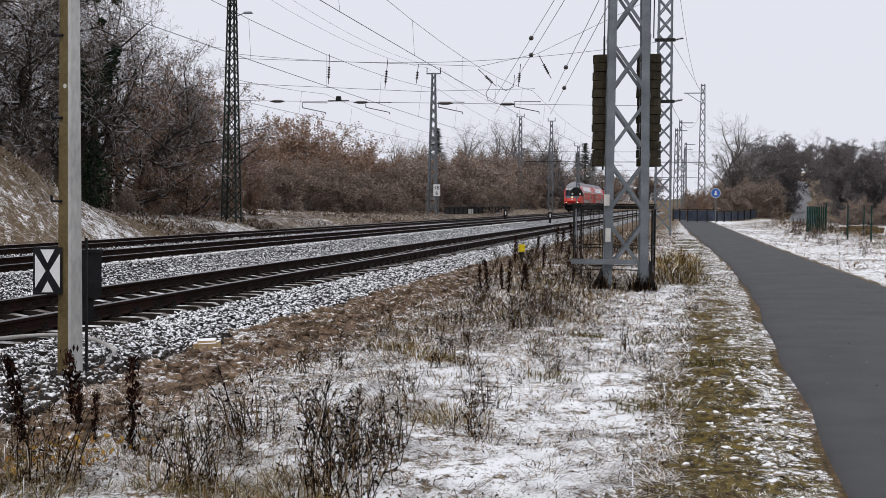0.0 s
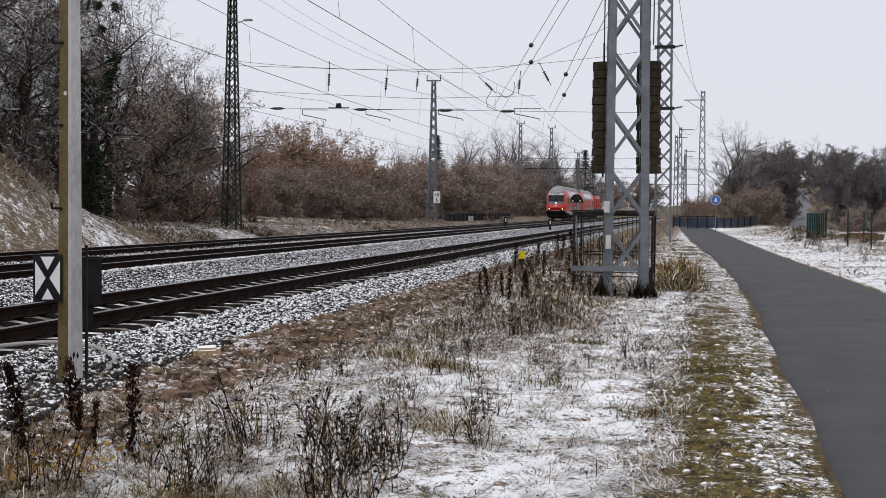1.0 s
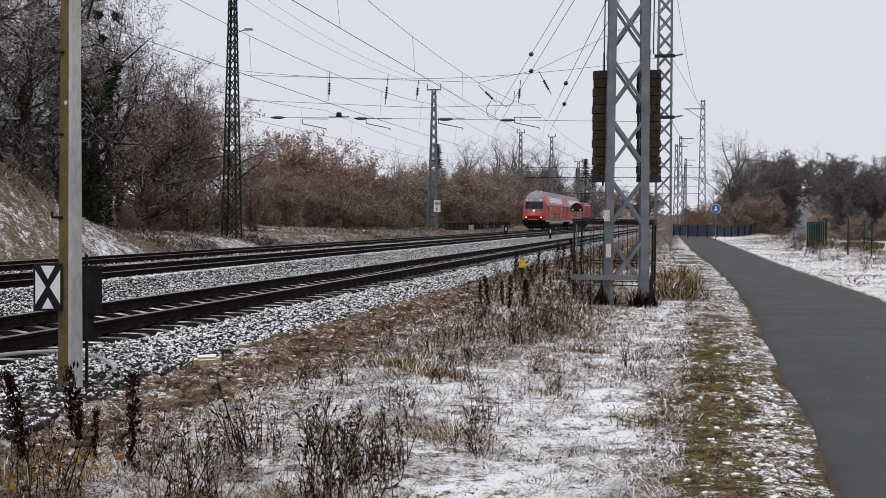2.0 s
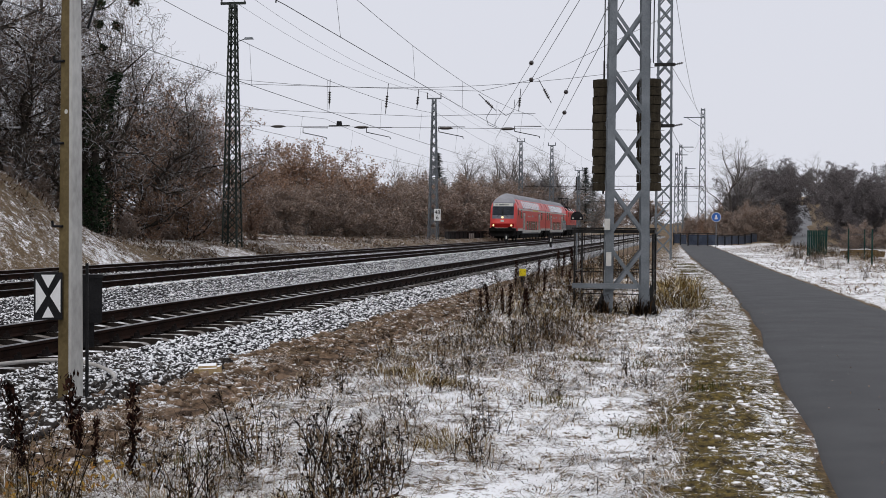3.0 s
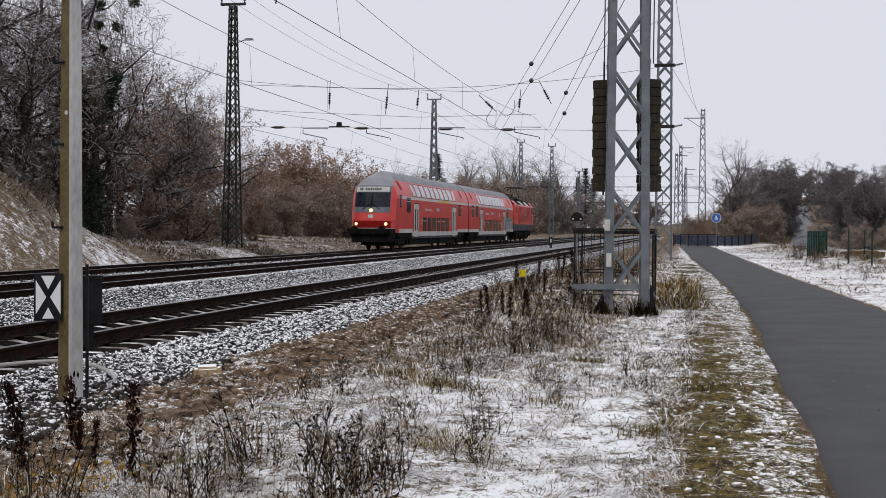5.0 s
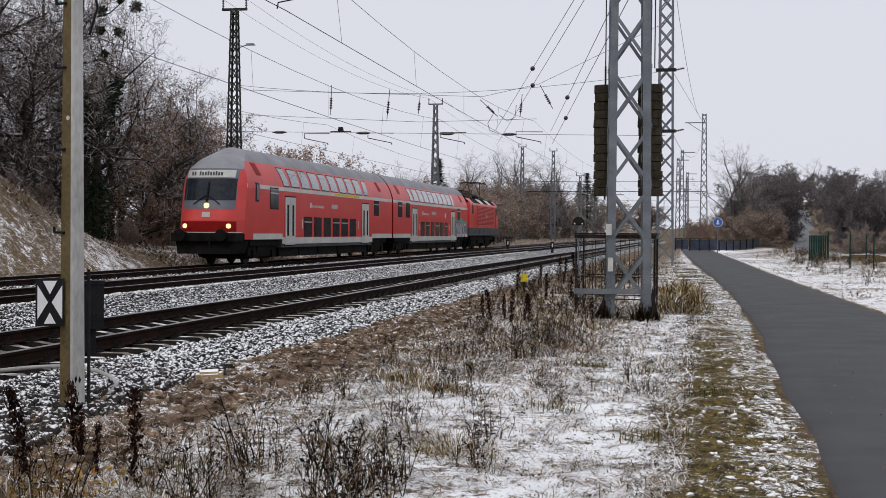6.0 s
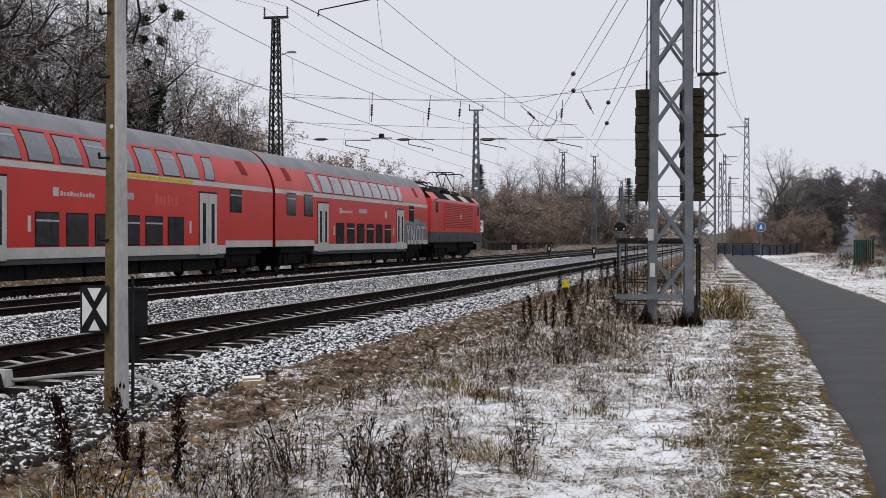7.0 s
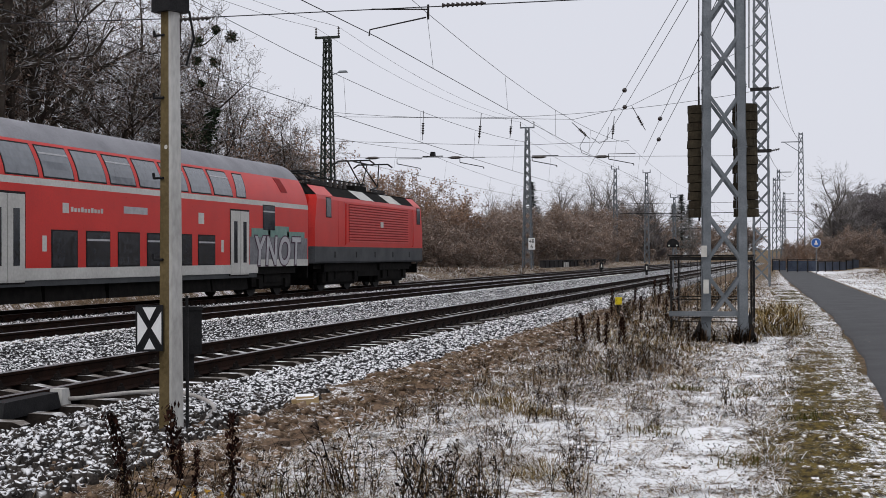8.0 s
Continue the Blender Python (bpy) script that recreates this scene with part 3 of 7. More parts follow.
def skin(z0, z1, y0, y1, width, table, lead=None, off=0.0, sides=(1, -1)):
    """Both side walls between two heights; lead: the front's plan for a nose."""
    g = Geo()
    for s in sides:
        rows = []
        for z in levels(z0, z1, table):
            w = width(z) + off
            ya = lead(z) if lead else y0
            ys = [ya] + [ya + (y1 - ya) * k / 12 for k in range(1, 13)]
            rows.append([(s * w, y, z) for y in (ys if s > 0 else ys[::-1])])
        g.grid(rows)
    return g


def side_patch(y0, y1, z0, z1, width, off=0.012, sides=(1, -1), round_to=0.0, lean=0.0):
    """A pane or panel that follows the side wall, with a thickness."""
    g = Geo()
    zs = levels(z0, z1, CAR_Z)
    for s in sides:
        outer = [[(s * (width(z) + off), y + lean * (z - z0), z) for y in (y0, y1)] for z in zs]
        inner = [[(s * (width(z) - 0.02), y + lean * (z - z0), z) for y in (y0, y1)] for z in zs]
        n = len(zs)
        pts = [p for r in outer for p in r] + [p for r in inner for p in r]
        f = []
        for j in range(n - 1):
            a, b, c, d = 2 * j, 2 * j + 1, 2 * j + 3, 2 * j + 2
            f.append((a, b, c, d) if s > 0 else (d, c, b, a))
            f.append((2 * n + a, a, d, 2 * n + d) if s > 0 else (2 * n + d, d, a, 2 * n + a))
            f.append((b, 2 * n + b, 2 * n + c, c) if s > 0 else (c, 2 * n + c, 2 * n + b, b))
        f += [(0, 2 * n, 2 * n + 1, 1), (2 * n - 2, 2 * n - 1, 4 * n - 1, 4 * n - 2)]
        g.add(pts, f)
    return g


def front_patch(x0, x1, z0, z1, off=0.012, n=8):
    g = Geo()
    rows = [[(x0 + (x1 - x0) * k / n, front_y(x0 + (x1 - x0) * k / n, z) - off, z) for k in range(n + 1)] for z in levels(z0, z1, CAR_Z + [1.5, 3.62])]
    return g.grid(rows)


def end_wall(y, z0, z1, width, table, facing):
    g = Geo()
    zs = levels(z0, z1, table)
    rows = [[(-width(z), y, z), (width(z), y, z)] for z in zs]
    return g.grid(rows if facing < 0 else [r[::-1] for r in rows])


def window(parent, y0, y1, z0, z1, glass, width=car_w, vent=True, lean=0.0):
    for s in ((1,), (-1,)):
        f = part("window", side_patch(y0 - 0.04, y1 + 0.04, z0 - 0.04, z1 + 0.04, width, 0.006, s, lean=lean), M_SEAL, parent)
        part("pane", side_patch(y0, y1, z0, z1, width, 0.014, s, lean=lean), glass, f, "tinted glass, paled for sky reflection on the upper deck")
        if vent:
            part("vent_bar", side_patch(y0, y1, z1 - (z1 - z0) * 0.26, z1 - (z1 - z0) * 0.2, width, 0.022, s, lean=lean), M_BLIND, f)


def door(parent, y0, y1):
    mid = (y0 + y1) / 2
    for s in ((1,), (-1,)):
        f = part("door_frame", side_patch(y0 - 0.05, y1 + 0.05, 0.40, 2.66, car_w, 0.008, s), M_SEAL, parent)
        for a, b in ((y0, mid - 0.015), (mid + 0.015, y1)):
            d = part("door_leaf", side_patch(a, b, 0.44, 2.6, car_w, 0.024, s), M_BAND, f, "light grey sliding door leaf")
            c = (a + b) / 2
            part("door_window", side_patch(c - 0.13, c + 0.13, 0.85, 2.25, car_w, 0.034, s), M_GLASS, parent)


def side_parts(name, y0, y1, z0, z1, width, off, mat, parent, label="", lean=0.0):
    for s in ((1,), (-1,)):
        part(name, side_patch(y0, y1, z0, z1, width, off, s, lean=lean), mat, parent, label)


def bogie(parent, y, wheelbase=2.5, r=0.46):
    b = part("bogie", Geo().box((0, y, 0.8), (2.3, 1.6, 0.62)).box((0, y, 0.95), (2.5, wheelbase + 1.5, 0.3)).box((1.02, y, 0.56), (0.18, wheelbase + 1.2, 0.42)).box((-1.02, y, 0.56), (0.18, wheelbase + 1.2, 0.42)).box((0, y, 0.5), (1.9, wheelbase + 1.0, 0.5)), M_UNDER, parent, "black bogie frame")
    for k in (-1, 1):
        yy = y + k * wheelbase / 2
        w = part("wheelset", Geo().tube((-1.05, yy, r), (1.05, yy, r), 0.09, n=10), M_UNDER, b)
        for s in (-1, 1):
            part("wheel", Geo().tube((s * 0.69, yy, r), (s * 0.82, yy, r), r, n=28), M_DARKSTEEL, w, smooth=False)
            part("axle_box", Geo().box((s * 1.1, yy, r), (0.22, 0.34, 0.34)), M_UNDER, b)
            part("spring", Geo().tube((s * 1.0, yy + 0.3, 0.5), (s * 1.0, yy + 0.3, 0.8), 0.1, n=8), M_UNDER, b)


def marks(parent, y0, y1, z, h, mat, n):
    """Writing too small to read, as bars."""
    w = (y1 - y0) / n
    for k in range(n):
        part("lettering", side_patch(y0 + k * w, y0 + (k + 0.72) * w, z, z + h * (1.0 if k % 3 else 1.3), car_w, 0.006, (1,)), mat, parent)


def coach_shell(t, a, b, lead):
    """Red double-deck body from a to b; lead gives the nose of a driving trailer."""
    L = b
    for name, z0, z1, mat, lab in (("side_wall", 0.70, 2.86, M_RED, "traffic red lower side wall"), ("stripe", 2.86, 3.03, M_BAND, "light grey stripe between the decks"),
                                   ("upper_wall", 3.03, 4.0, M_RED, "red inward-curving upper deck wall"), ("roof", 4.0, 4.635, M_ROOF, "dull grey rounded roof")):
        for sides in (((1, -1),) if name == "roof" else ((1,), (-1,))):
            part(name, skin(z0, z1, a, L, car_w, CAR_Z + [1.5, 3.62], lead if lead else None, 0.0, sides), mat, t, lab, smooth=(name in ("roof", "upper_wall")))
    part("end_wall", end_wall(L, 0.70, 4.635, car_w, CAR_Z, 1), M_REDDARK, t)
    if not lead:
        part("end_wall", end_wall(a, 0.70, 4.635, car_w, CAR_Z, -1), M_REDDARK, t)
    mid0, mid1 = a + 4.95, b - 4.95
    side_parts("sole_band", a + (1.0 if lead else 0.05), mid0, 0.70, 0.95, car_w, 0.01, M_BAND, t, "pale grey band above the bogie")
    side_parts("sole_band", mid1, b - 0.05, 0.70, 0.95, car_w, 0.01, M_BAND, t, "pale grey band above the bogie")
    side_parts("sole_band", mid0, mid1, 0.48, 0.78, car_w, 0.011, M_BAND, t, "pale grey band along the low floor")
    part("low_floor", Geo().box((0, (mid0 + mid1) / 2, 0.50), (2.70, mid1 - mid0, 0.34)), M_SKIRT, t, "dark grey low floor trough")
    part("underframe", Geo().box((0, (a + b) / 2, 0.72), (2.4, b - a - 1.2, 0.2)), M_UNDER, t)
    part("floor", Geo().box((0, (a + b) / 2 + 0.4, 1.0), (2.74, b - a - 1.7, 0.06)), M_UNDER, t)
    bogie(t, a + 3.0)
    bogie(t, b - 3.0)
    # black boxes enlarged to stand in for the shade below the floor
    for y, w in ((a + 6.7, 2.9), (a + 9.8, 3.1), (b - 9.8, 3.1), (b - 6.7, 2.9), ((a + b) / 2, 3.4)):
        part("underfloor_shade_box", Geo().box((0, y, 0.14), (2.3, w, 0.46), taper=0.97), M_UNDER, t)


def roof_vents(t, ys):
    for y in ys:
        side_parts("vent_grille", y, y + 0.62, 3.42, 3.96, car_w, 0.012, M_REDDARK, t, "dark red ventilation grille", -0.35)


def driving_trailer():
    t = thing("driving_trailer", "red double-deck driving trailer with lit headlamps, leading the train", "train carriage", "train")
    b = 26.45
    coach_shell(t, 0.0, b, lambda z: nose_y(z) + 0.8)
    part("front_sill", front_patch(-1.39, 1.39, 0.95, 1.5, 0.0, 24), M_REDFRONT, t, "red rounded front sill", smooth=True)
    g = Geo()
    n = 24
    rows = [[(-car_w(z) + 2 * car_w(z) * k / n, front_y(-car_w(z) + 2 * car_w(z) * k / n, z), z) for k in range(n + 1)] for z in levels(1.5, 3.62, CAR_Z)]
    part("front", g.grid(rows), M_REDFRONT, t, "red rounded front", smooth=True)
    g = Geo()
    rows = [[(-car_w(z) + 2 * car_w(z) * k / n, front_y(-car_w(z) + 2 * car_w(z) * k / n, z), z) for k in range(n + 1)] for z in [3.62, 3.75, 3.9, 4.05, 4.2, 4.35, 4.47, 4.57, 4.62]]
    part("roof_front", g.grid(rows), M_ROOF, t, "grey sloping roof end", smooth=True)
    part("windscreen_surround", front_patch(-1.13, 1.13, 1.95, 3.62, 0.012, 24), M_PANEGREY, t, "slate grey surround of the windscreen")
    part("windscreen", front_patch(-1.11, 1.11, 2.3, 3.2, 0.022, 24), M_GLASS, t, "large one-piece windscreen", smooth=True)
    disp = part("destination_display", front_patch(-1.03, 1.03, 3.24, 3.55, 0.03, 16), M_DISPLAY, t, "pale destination display with dark lettering")
    for x in (-0.78, -0.66):
        part("lettering", front_patch(x, x + 0.09, 3.32, 3.48, 0.034, 2), M_SKIRT, disp)
    for k in range(9):
        x = -0.42 + k * 0.115
        part("lettering", front_patch(x, x + 0.08, 3.32, 3.46 if k % 3 else 3.49, 0.034, 2), M_SKIRT, disp)
    # flat band in darker red; the recess shade is only colour
    part("lamp_recess_shade", front_patch(-1.18, 1.18, 1.02, 1.44, 0.012, 12), M_REDDARK, t, "flat dark red lamp band with painted recess shade")
    for s in (-1, 1):
        x = s * 0.93
        part("headlight", Geo().tube((x, front_y(x, 1.25) - 0.06, 1.25), (x, front_y(x, 1.25) + 0.02, 1.25), 0.095, 0.1, n=16), M_LAMP, t, "lit warm white headlamp")
        part("tail_light", Geo().tube((s * 0.66, front_y(0.66, 1.25) - 0.04, 1.25), (s * 0.66, front_y(0.66, 1.25) + 0.02, 1.25), 0.09, n=14), M_REDDARK, t)
        g = Geo()
        g.line([(0.0, front_y(0, 2.52) - 0.06, 2.52), (s * 0.3, front_y(0.3, 2.34) - 0.06, 2.34), (s * 0.56, front_y(0.56, 2.14) - 0.06, 2.14)], 0.02, 5)
        g.line([(s * 0.02, front_y(0, 2.2) - 0.065, 2.2), (s * 0.015 + 0.03, front_y(0, 3.05) - 0.065, 3.05)], 0.022, 5)
        part("wiper", g, M_BLACK, t, "black windscreen wiper")
        part("buffer", Geo().tube((s * 0.875, -1.4, 0.88), (s * 0.875, -0.7, 0.88), 0.12, n=14).tube((s * 0.875, -1.47, 0.88), (s * 0.875, -1.4, 0.88), 0.24, n=18), M_UNDER, t, "black buffer")
    part("top_headlight", Geo().tube((0, front_y(0, 2.08) - 0.06, 2.08), (0, front_y(0, 2.08) + 0.02, 2.08), 0.11, 0.12, n=16), M_LAMP, t, "lit upper headlamp")
    part("sill_line", front_patch(-1.34, 1.34, 0.95, 1.0, 0.03, 16), M_BAND, t, "dirty pale line above the buffer beam")
    side_parts("cab_panel", 0.36, 1.86, 2.84, 3.05, car_w, 0.006, M_RED, t, "red cab side panel")
    part("badge", front_patch(-0.17, 0.17, 1.62, 1.82, 0.014, 2), M_BAND, t, "small pale badge")
    part("buffer_beam", Geo().box((0, -0.55, 0.8), (2.7, 1.2, 0.34)), M_UNDER, t, "black buffer beam")
    part("plough", Geo().add([(-1.25, -0.90, 0.64), (1.25, -0.90, 0.64), (1.1, -1.10, 0.12), (-1.1, -1.10, 0.12), (-1.25, 0.9, 0.64), (1.25, 0.9, 0.64), (1.1, 0.8, 0.12), (-1.1, 0.8, 0.12)],
                             [(0, 1, 2, 3), (1, 5, 6, 2), (4, 0, 3, 7), (7, 3, 2, 6), (5, 4, 7, 6), (0, 4, 5, 1)]), M_UNDER, t, "black snow plough")
    part("hose", Geo().line([(0.3, -1.1, 0.75), (0.32, -1.28, 0.5), (0.42, -1.15, 0.35)], 0.03, 6), M_UNDER, t)
    # side openings
    side_parts("cab_opening", 1.3, 1.72, 2.3, 3.1, car_w, 0.012, M_BLACK, t, "dark cab side opening")
    side_parts("cab_pane", 1.46, 1.64, 2.38, 3.02, car_w, 0.02, M_PANEGREY, t, "grey cab side pane")
    window(t, 3.25, 4.35, 2.05, 2.92, M_GLASS)
    door(t, 5.35, 6.85)
    door(t, 19.15, 20.65)
    window(t, 21.95, 23.05, 2.02, 2.8, M_GLASS)
    for k in range(6):
        window(t, 8.3 + k * 1.66, 9.5 + k * 1.66, 0.84, 1.7, M_GLASS, vent=k in (0, 3, 4))
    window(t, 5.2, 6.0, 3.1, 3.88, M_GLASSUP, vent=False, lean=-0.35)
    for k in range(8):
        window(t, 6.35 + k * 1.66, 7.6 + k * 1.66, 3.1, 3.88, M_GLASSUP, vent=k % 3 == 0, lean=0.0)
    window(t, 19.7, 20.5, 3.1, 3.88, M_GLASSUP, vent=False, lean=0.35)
    side_parts("first_class_line", 13.6, 18.6, 2.9, 3.0, car_w, 0.008, M_YELLOW, t, "faded yellow first class line")
    roof_vents(t, (1.7, 23.4))
    side_parts("emblem", 9.2, 9.5, 2.18, 2.42, car_w, 0.006, M_BAND, t)
    marks(t, 9.6, 11.6, 2.2, 0.1, M_BAND, 11)
    side_parts("plate", 13.0, 14.1, 2.22, 2.42, car_w, 0.006, M_BLIND, t)
    marks(t, 15.6, 17.4, 2.1, 0.28, M_REDFRONT, 6)
    for y in (7.9, 18.3):
        side_parts("numeral", y, y + 0.16, 1.2, 1.62, car_w, 0.006, M_BAND, t)
    part("corridor_bellows", Geo().box((0, b + 0.14, 2.3), (2.0, 0.28, 3.4)), M_SEAL, t)
    return t


def middle_coach():
    t = thing("double_deck_coach", "red double-deck coach with spray paint at its end", "train carriage", "train")
    o = 26.75
    a, b = 0.0, 26.4
    coach_shell(t, a, b, None)
    door(t, 5.45, 6.95)
    door(t, 19.15, 20.65)
    window(t, 1.4, 2.5, 2.02, 2.88, M_GLASS)
    window(t, 3.6, 4.7, 2.02, 2.88, M_GLASS, vent=False)
    window(t, 21.95, 23.0, 2.0, 2.86, M_GLASS)
    for k in range(6):
        window(t, 8.2 + k * 1.7, 9.4 + k * 1.7, 0.82, 1.72, M_GLASS, vent=k in (1, 3, 5))
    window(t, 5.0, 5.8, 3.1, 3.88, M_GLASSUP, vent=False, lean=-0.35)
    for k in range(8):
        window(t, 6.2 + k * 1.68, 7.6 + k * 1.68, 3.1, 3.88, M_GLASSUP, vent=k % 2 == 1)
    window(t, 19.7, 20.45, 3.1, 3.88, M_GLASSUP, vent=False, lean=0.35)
    roof_vents(t, (1.7, 23.9))
    side_parts("emblem", 8.7, 9.0, 2.2, 2.46, car_w, 0.006, M_BAND, t)
    marks(t, 9.1, 10.8, 2.24, 0.1, M_BAND, 10)
    side_parts("plate", 11.9, 13.3, 2.28, 2.48, car_w, 0.006, M_BLIND, t)
    side_parts("badge", 16.7, 17.1, 2.1, 2.45, car_w, 0.006, M_BAND, t)
    for y in (7.75, 18.4):
        side_parts("numeral", y, y + 0.2, 1.2, 1.6, car_w, 0.006, M_BAND, t)
    # spray paint
    gr = part("graffiti_base", side_patch(20.75, 26.3, 0.74, 1.75, car_w, 0.007, (1,)), M_GRAFFITI, t, "silver spray paint over the red wall and grey band")
    for y0, y1, z0, z1 in ((20.9, 22.6, 1.75, 2.05), (22.4, 24.4, 1.75, 2.16), (24.2, 26.0, 1.75, 1.98)):
        part("graffiti_cloud", side_patch(y0, y1, z0, z1, car_w, 0.0065, (1,)), M_GRAFGREEN, t, "pale green spray haze")
    tx = bpy.data.curves.new("graffiti_letters", "FONT")
    tx.shear = 0.12
    tx.body, tx.size, tx.extrude, tx.offset, tx.space_character = "YNOT", 1.42, 0.004, 0.075, 1.16
    letters = part("graffiti_letters", tx, None, gr, "grey and violet sprayed letters")
    tx.materials.append(M_GRAFDARK)
    letters.matrix_basis = pose(1.405, 21.1, 0.78, 90, 0, 90)
    tx2 = bpy.data.curves.new("graffiti_fill", "FONT")
    tx2.shear = 0.12
    tx2.body, tx2.size, tx2.extrude, tx2.offset, tx2.space_character = "YNOT", 1.42, 0.006, 0.03, 1.16
    tx2.materials.append(M_GRAFFILL)
    part("graffiti_fill", tx2, None, gr, "silver letter fill", at=pose(1.411, 21.1, 0.78, 90, 0, 90))
    return t


def locomotive():
    t = thing("electric_locomotive", "red electric locomotive pushing at the rear, pantograph up", "locomotive", "train")
    L = 15.9
    lean = lambda z: 0.12 + max(0.0, z - 2.2) * 0.22

    def shell(z0, z1, name, mat, lab):
        g = Geo()
        zs = levels(z0, z1, LOCO_Z + [2.2])
        ring = lambda z: [(-loco_w(z) + 0.25, lean(z) - 0.08, z), (loco_w(z) - 0.25, lean(z) - 0.08, z), (loco_w(z), lean(z) + 0.15, z), (loco_w(z), L - lean(z) - 0.15, z), (loco_w(z) - 0.25, L - lean(z) + 0.08, z), (-loco_w(z) + 0.25, L - lean(z) + 0.08, z), (-loco_w(z), L - lean(z) - 0.15, z), (-loco_w(z), lean(z) + 0.15, z)]
        rows = [ring(z) + ring(z)[:1] for z in zs]
        g.grid(rows)
        part(name, g, mat, t, lab)
    shell(0.78, 1.45, "frame_skirt", M_SKIRT, "dark grey frame skirt")
    shell(1.45, 3.5, "body", M_RED, "red locomotive body")
    shell(3.5, 3.9, "roof_slope", M_UNDER, "black bevelled roof edge")
    part("roof", Geo().box((0, L / 2, 3.9), (2.0, L - 1.0, 0.08)), M_UNDER, t)
    def roof_patch(name, y0, y1, lean_back, mat, lab):
        for s in (1, -1):
            rows = [[(s * (loco_w(z) + 0.012), y0 - (z - 3.5) * lean_back, z), (s * (loco_w(z) + 0.012), y1 - (z - 3.5) * lean_back, z)] for z in (3.5, 3.7, 3.9)]
            part(name, Geo().grid(rows if s > 0 else [r[::-1] for r in rows]), mat, t, lab)
    roof_patch("cab_roof", 0.55, 2.5, 0, M_REDFRONT, "pale red cab roof corner")
    roof_patch("cab_roof", 14.2, 15.35, 0, M_REDFRONT, "pale red cab roof corner")
    roof_patch("roof_panel", 6.0, 7.9, 1.2, M_BAND, "light grey roof panel")
    roof_patch("roof_panel", 10.2, 12.1, 1.2, M_BAND, "light grey roof panel")
    # ribbed grille
    fr = part("grille_panel", side_patch(4.05, 13.35, 1.58, 3.3, loco_w, 0.012), M_RED, t)
    # slat highlights and gap shade are colour, a lighter and a darker red
    for k in range(14):
        z = 1.66 + k * 0.115
        part("louvre", side_patch(4.3, 13.1, z, z + 0.06, loco_w, 0.05, (1,)), M_REDFRONT, fr)
        part("louvre_gap_shade", side_patch(4.3, 13.1, z + 0.065, z + 0.11, loco_w, 0.014, (1,)), M_REDDARK, fr)
    for y in (3.7, 13.75):
        part("grab_rail", Geo().line([(1.5, y, 1.5), (1.53, y, 1.6), (1.53, y, 3.2), (1.5, y, 3.3)], 0.022, 5), M_RED, t)
        side_parts("cab_door", y - 0.7 if y < 8 else y + 0.05, y - 0.05 if y < 8 else y + 0.7, 1.5, 3.35, loco_w, 0.008, M_RED, t)
    for y0 in (1.6, 14.65):
        window(t, y0, y0 + 0.55, 2.66, 3.4, M_GLASS, loco_w, vent=False)
    for y, e in ((0, -1), (L, 1)):
        g = Geo()
        yy = lambda z: (lean(z) - 0.1 if e < 0 else L - lean(z) + 0.1)
        g.add([(-1.1, yy(2.4), 2.4), (1.1, yy(2.4), 2.4), (1.05, yy(3.3), 3.3), (-1.05, yy(3.3), 3.3)], [(0, 1, 2, 3)])
        part("windscreen", g, M_GLASS, t)
        for s in (-1, 1):
            part("buffer", Geo().tube((s * 0.875, y + e * 0.5, 1.0), (s * 0.875, y - e * 0.2, 1.0), 0.12, n=12).tube((s * 0.875, y + e * 0.56, 1.0), (s * 0.875, y + e * 0.5, 1.0), 0.23, n=16), M_UNDER, t)
            part("lamp", Geo().tube((s * 0.9, y + e * -0.02, 1.75), (s * 0.9, y - e * 0.1, 1.75), 0.13, n=12), M_BLIND, t)
        part("rail_guard", Geo().box((0, y - e * 0.25, 0.45), (2.3, 0.12, 0.45)), M_UNDER, t)
    part("underframe", Geo().box((0, L / 2, 0.7), (2.2, L - 2, 0.3)).box((0, L / 2, 0.45), (2.3, 3.2, 0.55)), M_UNDER, t)
    for y in (4.3, 11.6):
        bogie(t, y, 3.3, 0.6)
    for y in (2.6, 5.3, 7.9, 10.6, 13.3):
        side_parts("skirt_hatch", y - 0.06, y + 0.06, 1.0, 1.25, loco_w, 0.012, M_BLACK, t)
    side_parts("badge", 8.6, 9.0, 2.35, 2.6, loco_w, 0.058, M_BAND, t)
    # roof equipment
    for k in range(9):
        y = 4.2 + k * 0.62
        part("roof_insulator", Geo().tube((0.45, y, 3.94), (0.45, y, 4.32), 0.1, 0.07, n=8), M_INSUL, t)
        part("roof_insulator", Geo().tube((-0.45, y, 3.94), (-0.45, y, 4.32), 0.1, 0.07, n=8), M_INSUL, t)
    part("busbar", Geo().line([(0.45, 3.4, 4.34), (0.45, 9.6, 4.34)], 0.03, 6), M_UNDER, t)
    part("busbar", Geo().line([(-0.45, 3.4, 4.34), (-0.45, 9.6, 4.34)], 0.03, 6), M_UNDER, t)
    part("resistor_box", Geo().box((0, 8.0, 4.05), (1.5, 1.6, 0.3)), M_UNDER, t)
    # folded pantograph by the coach, raised one at the far end
    def pantograph(y, up):
        p = part("pantograph", Geo().box((0, y, 4.02), (1.6, 1.9, 0.06)).box((0.7, y, 4.12), (0.1, 2.0, 0.08)).box((-0.7, y, 4.12), (0.1, 2.0, 0.08)), M_DARKSTEEL, t, "black half-scissor pantograph")
        top, foot_y, foot_z = (5.46, y + 1.0, 4.35) if up else (4.5, y + 1.2, 4.3)
        a, b = (y - 1.3, y + 1.5) if up else (y - 1.2, y + 0.2)
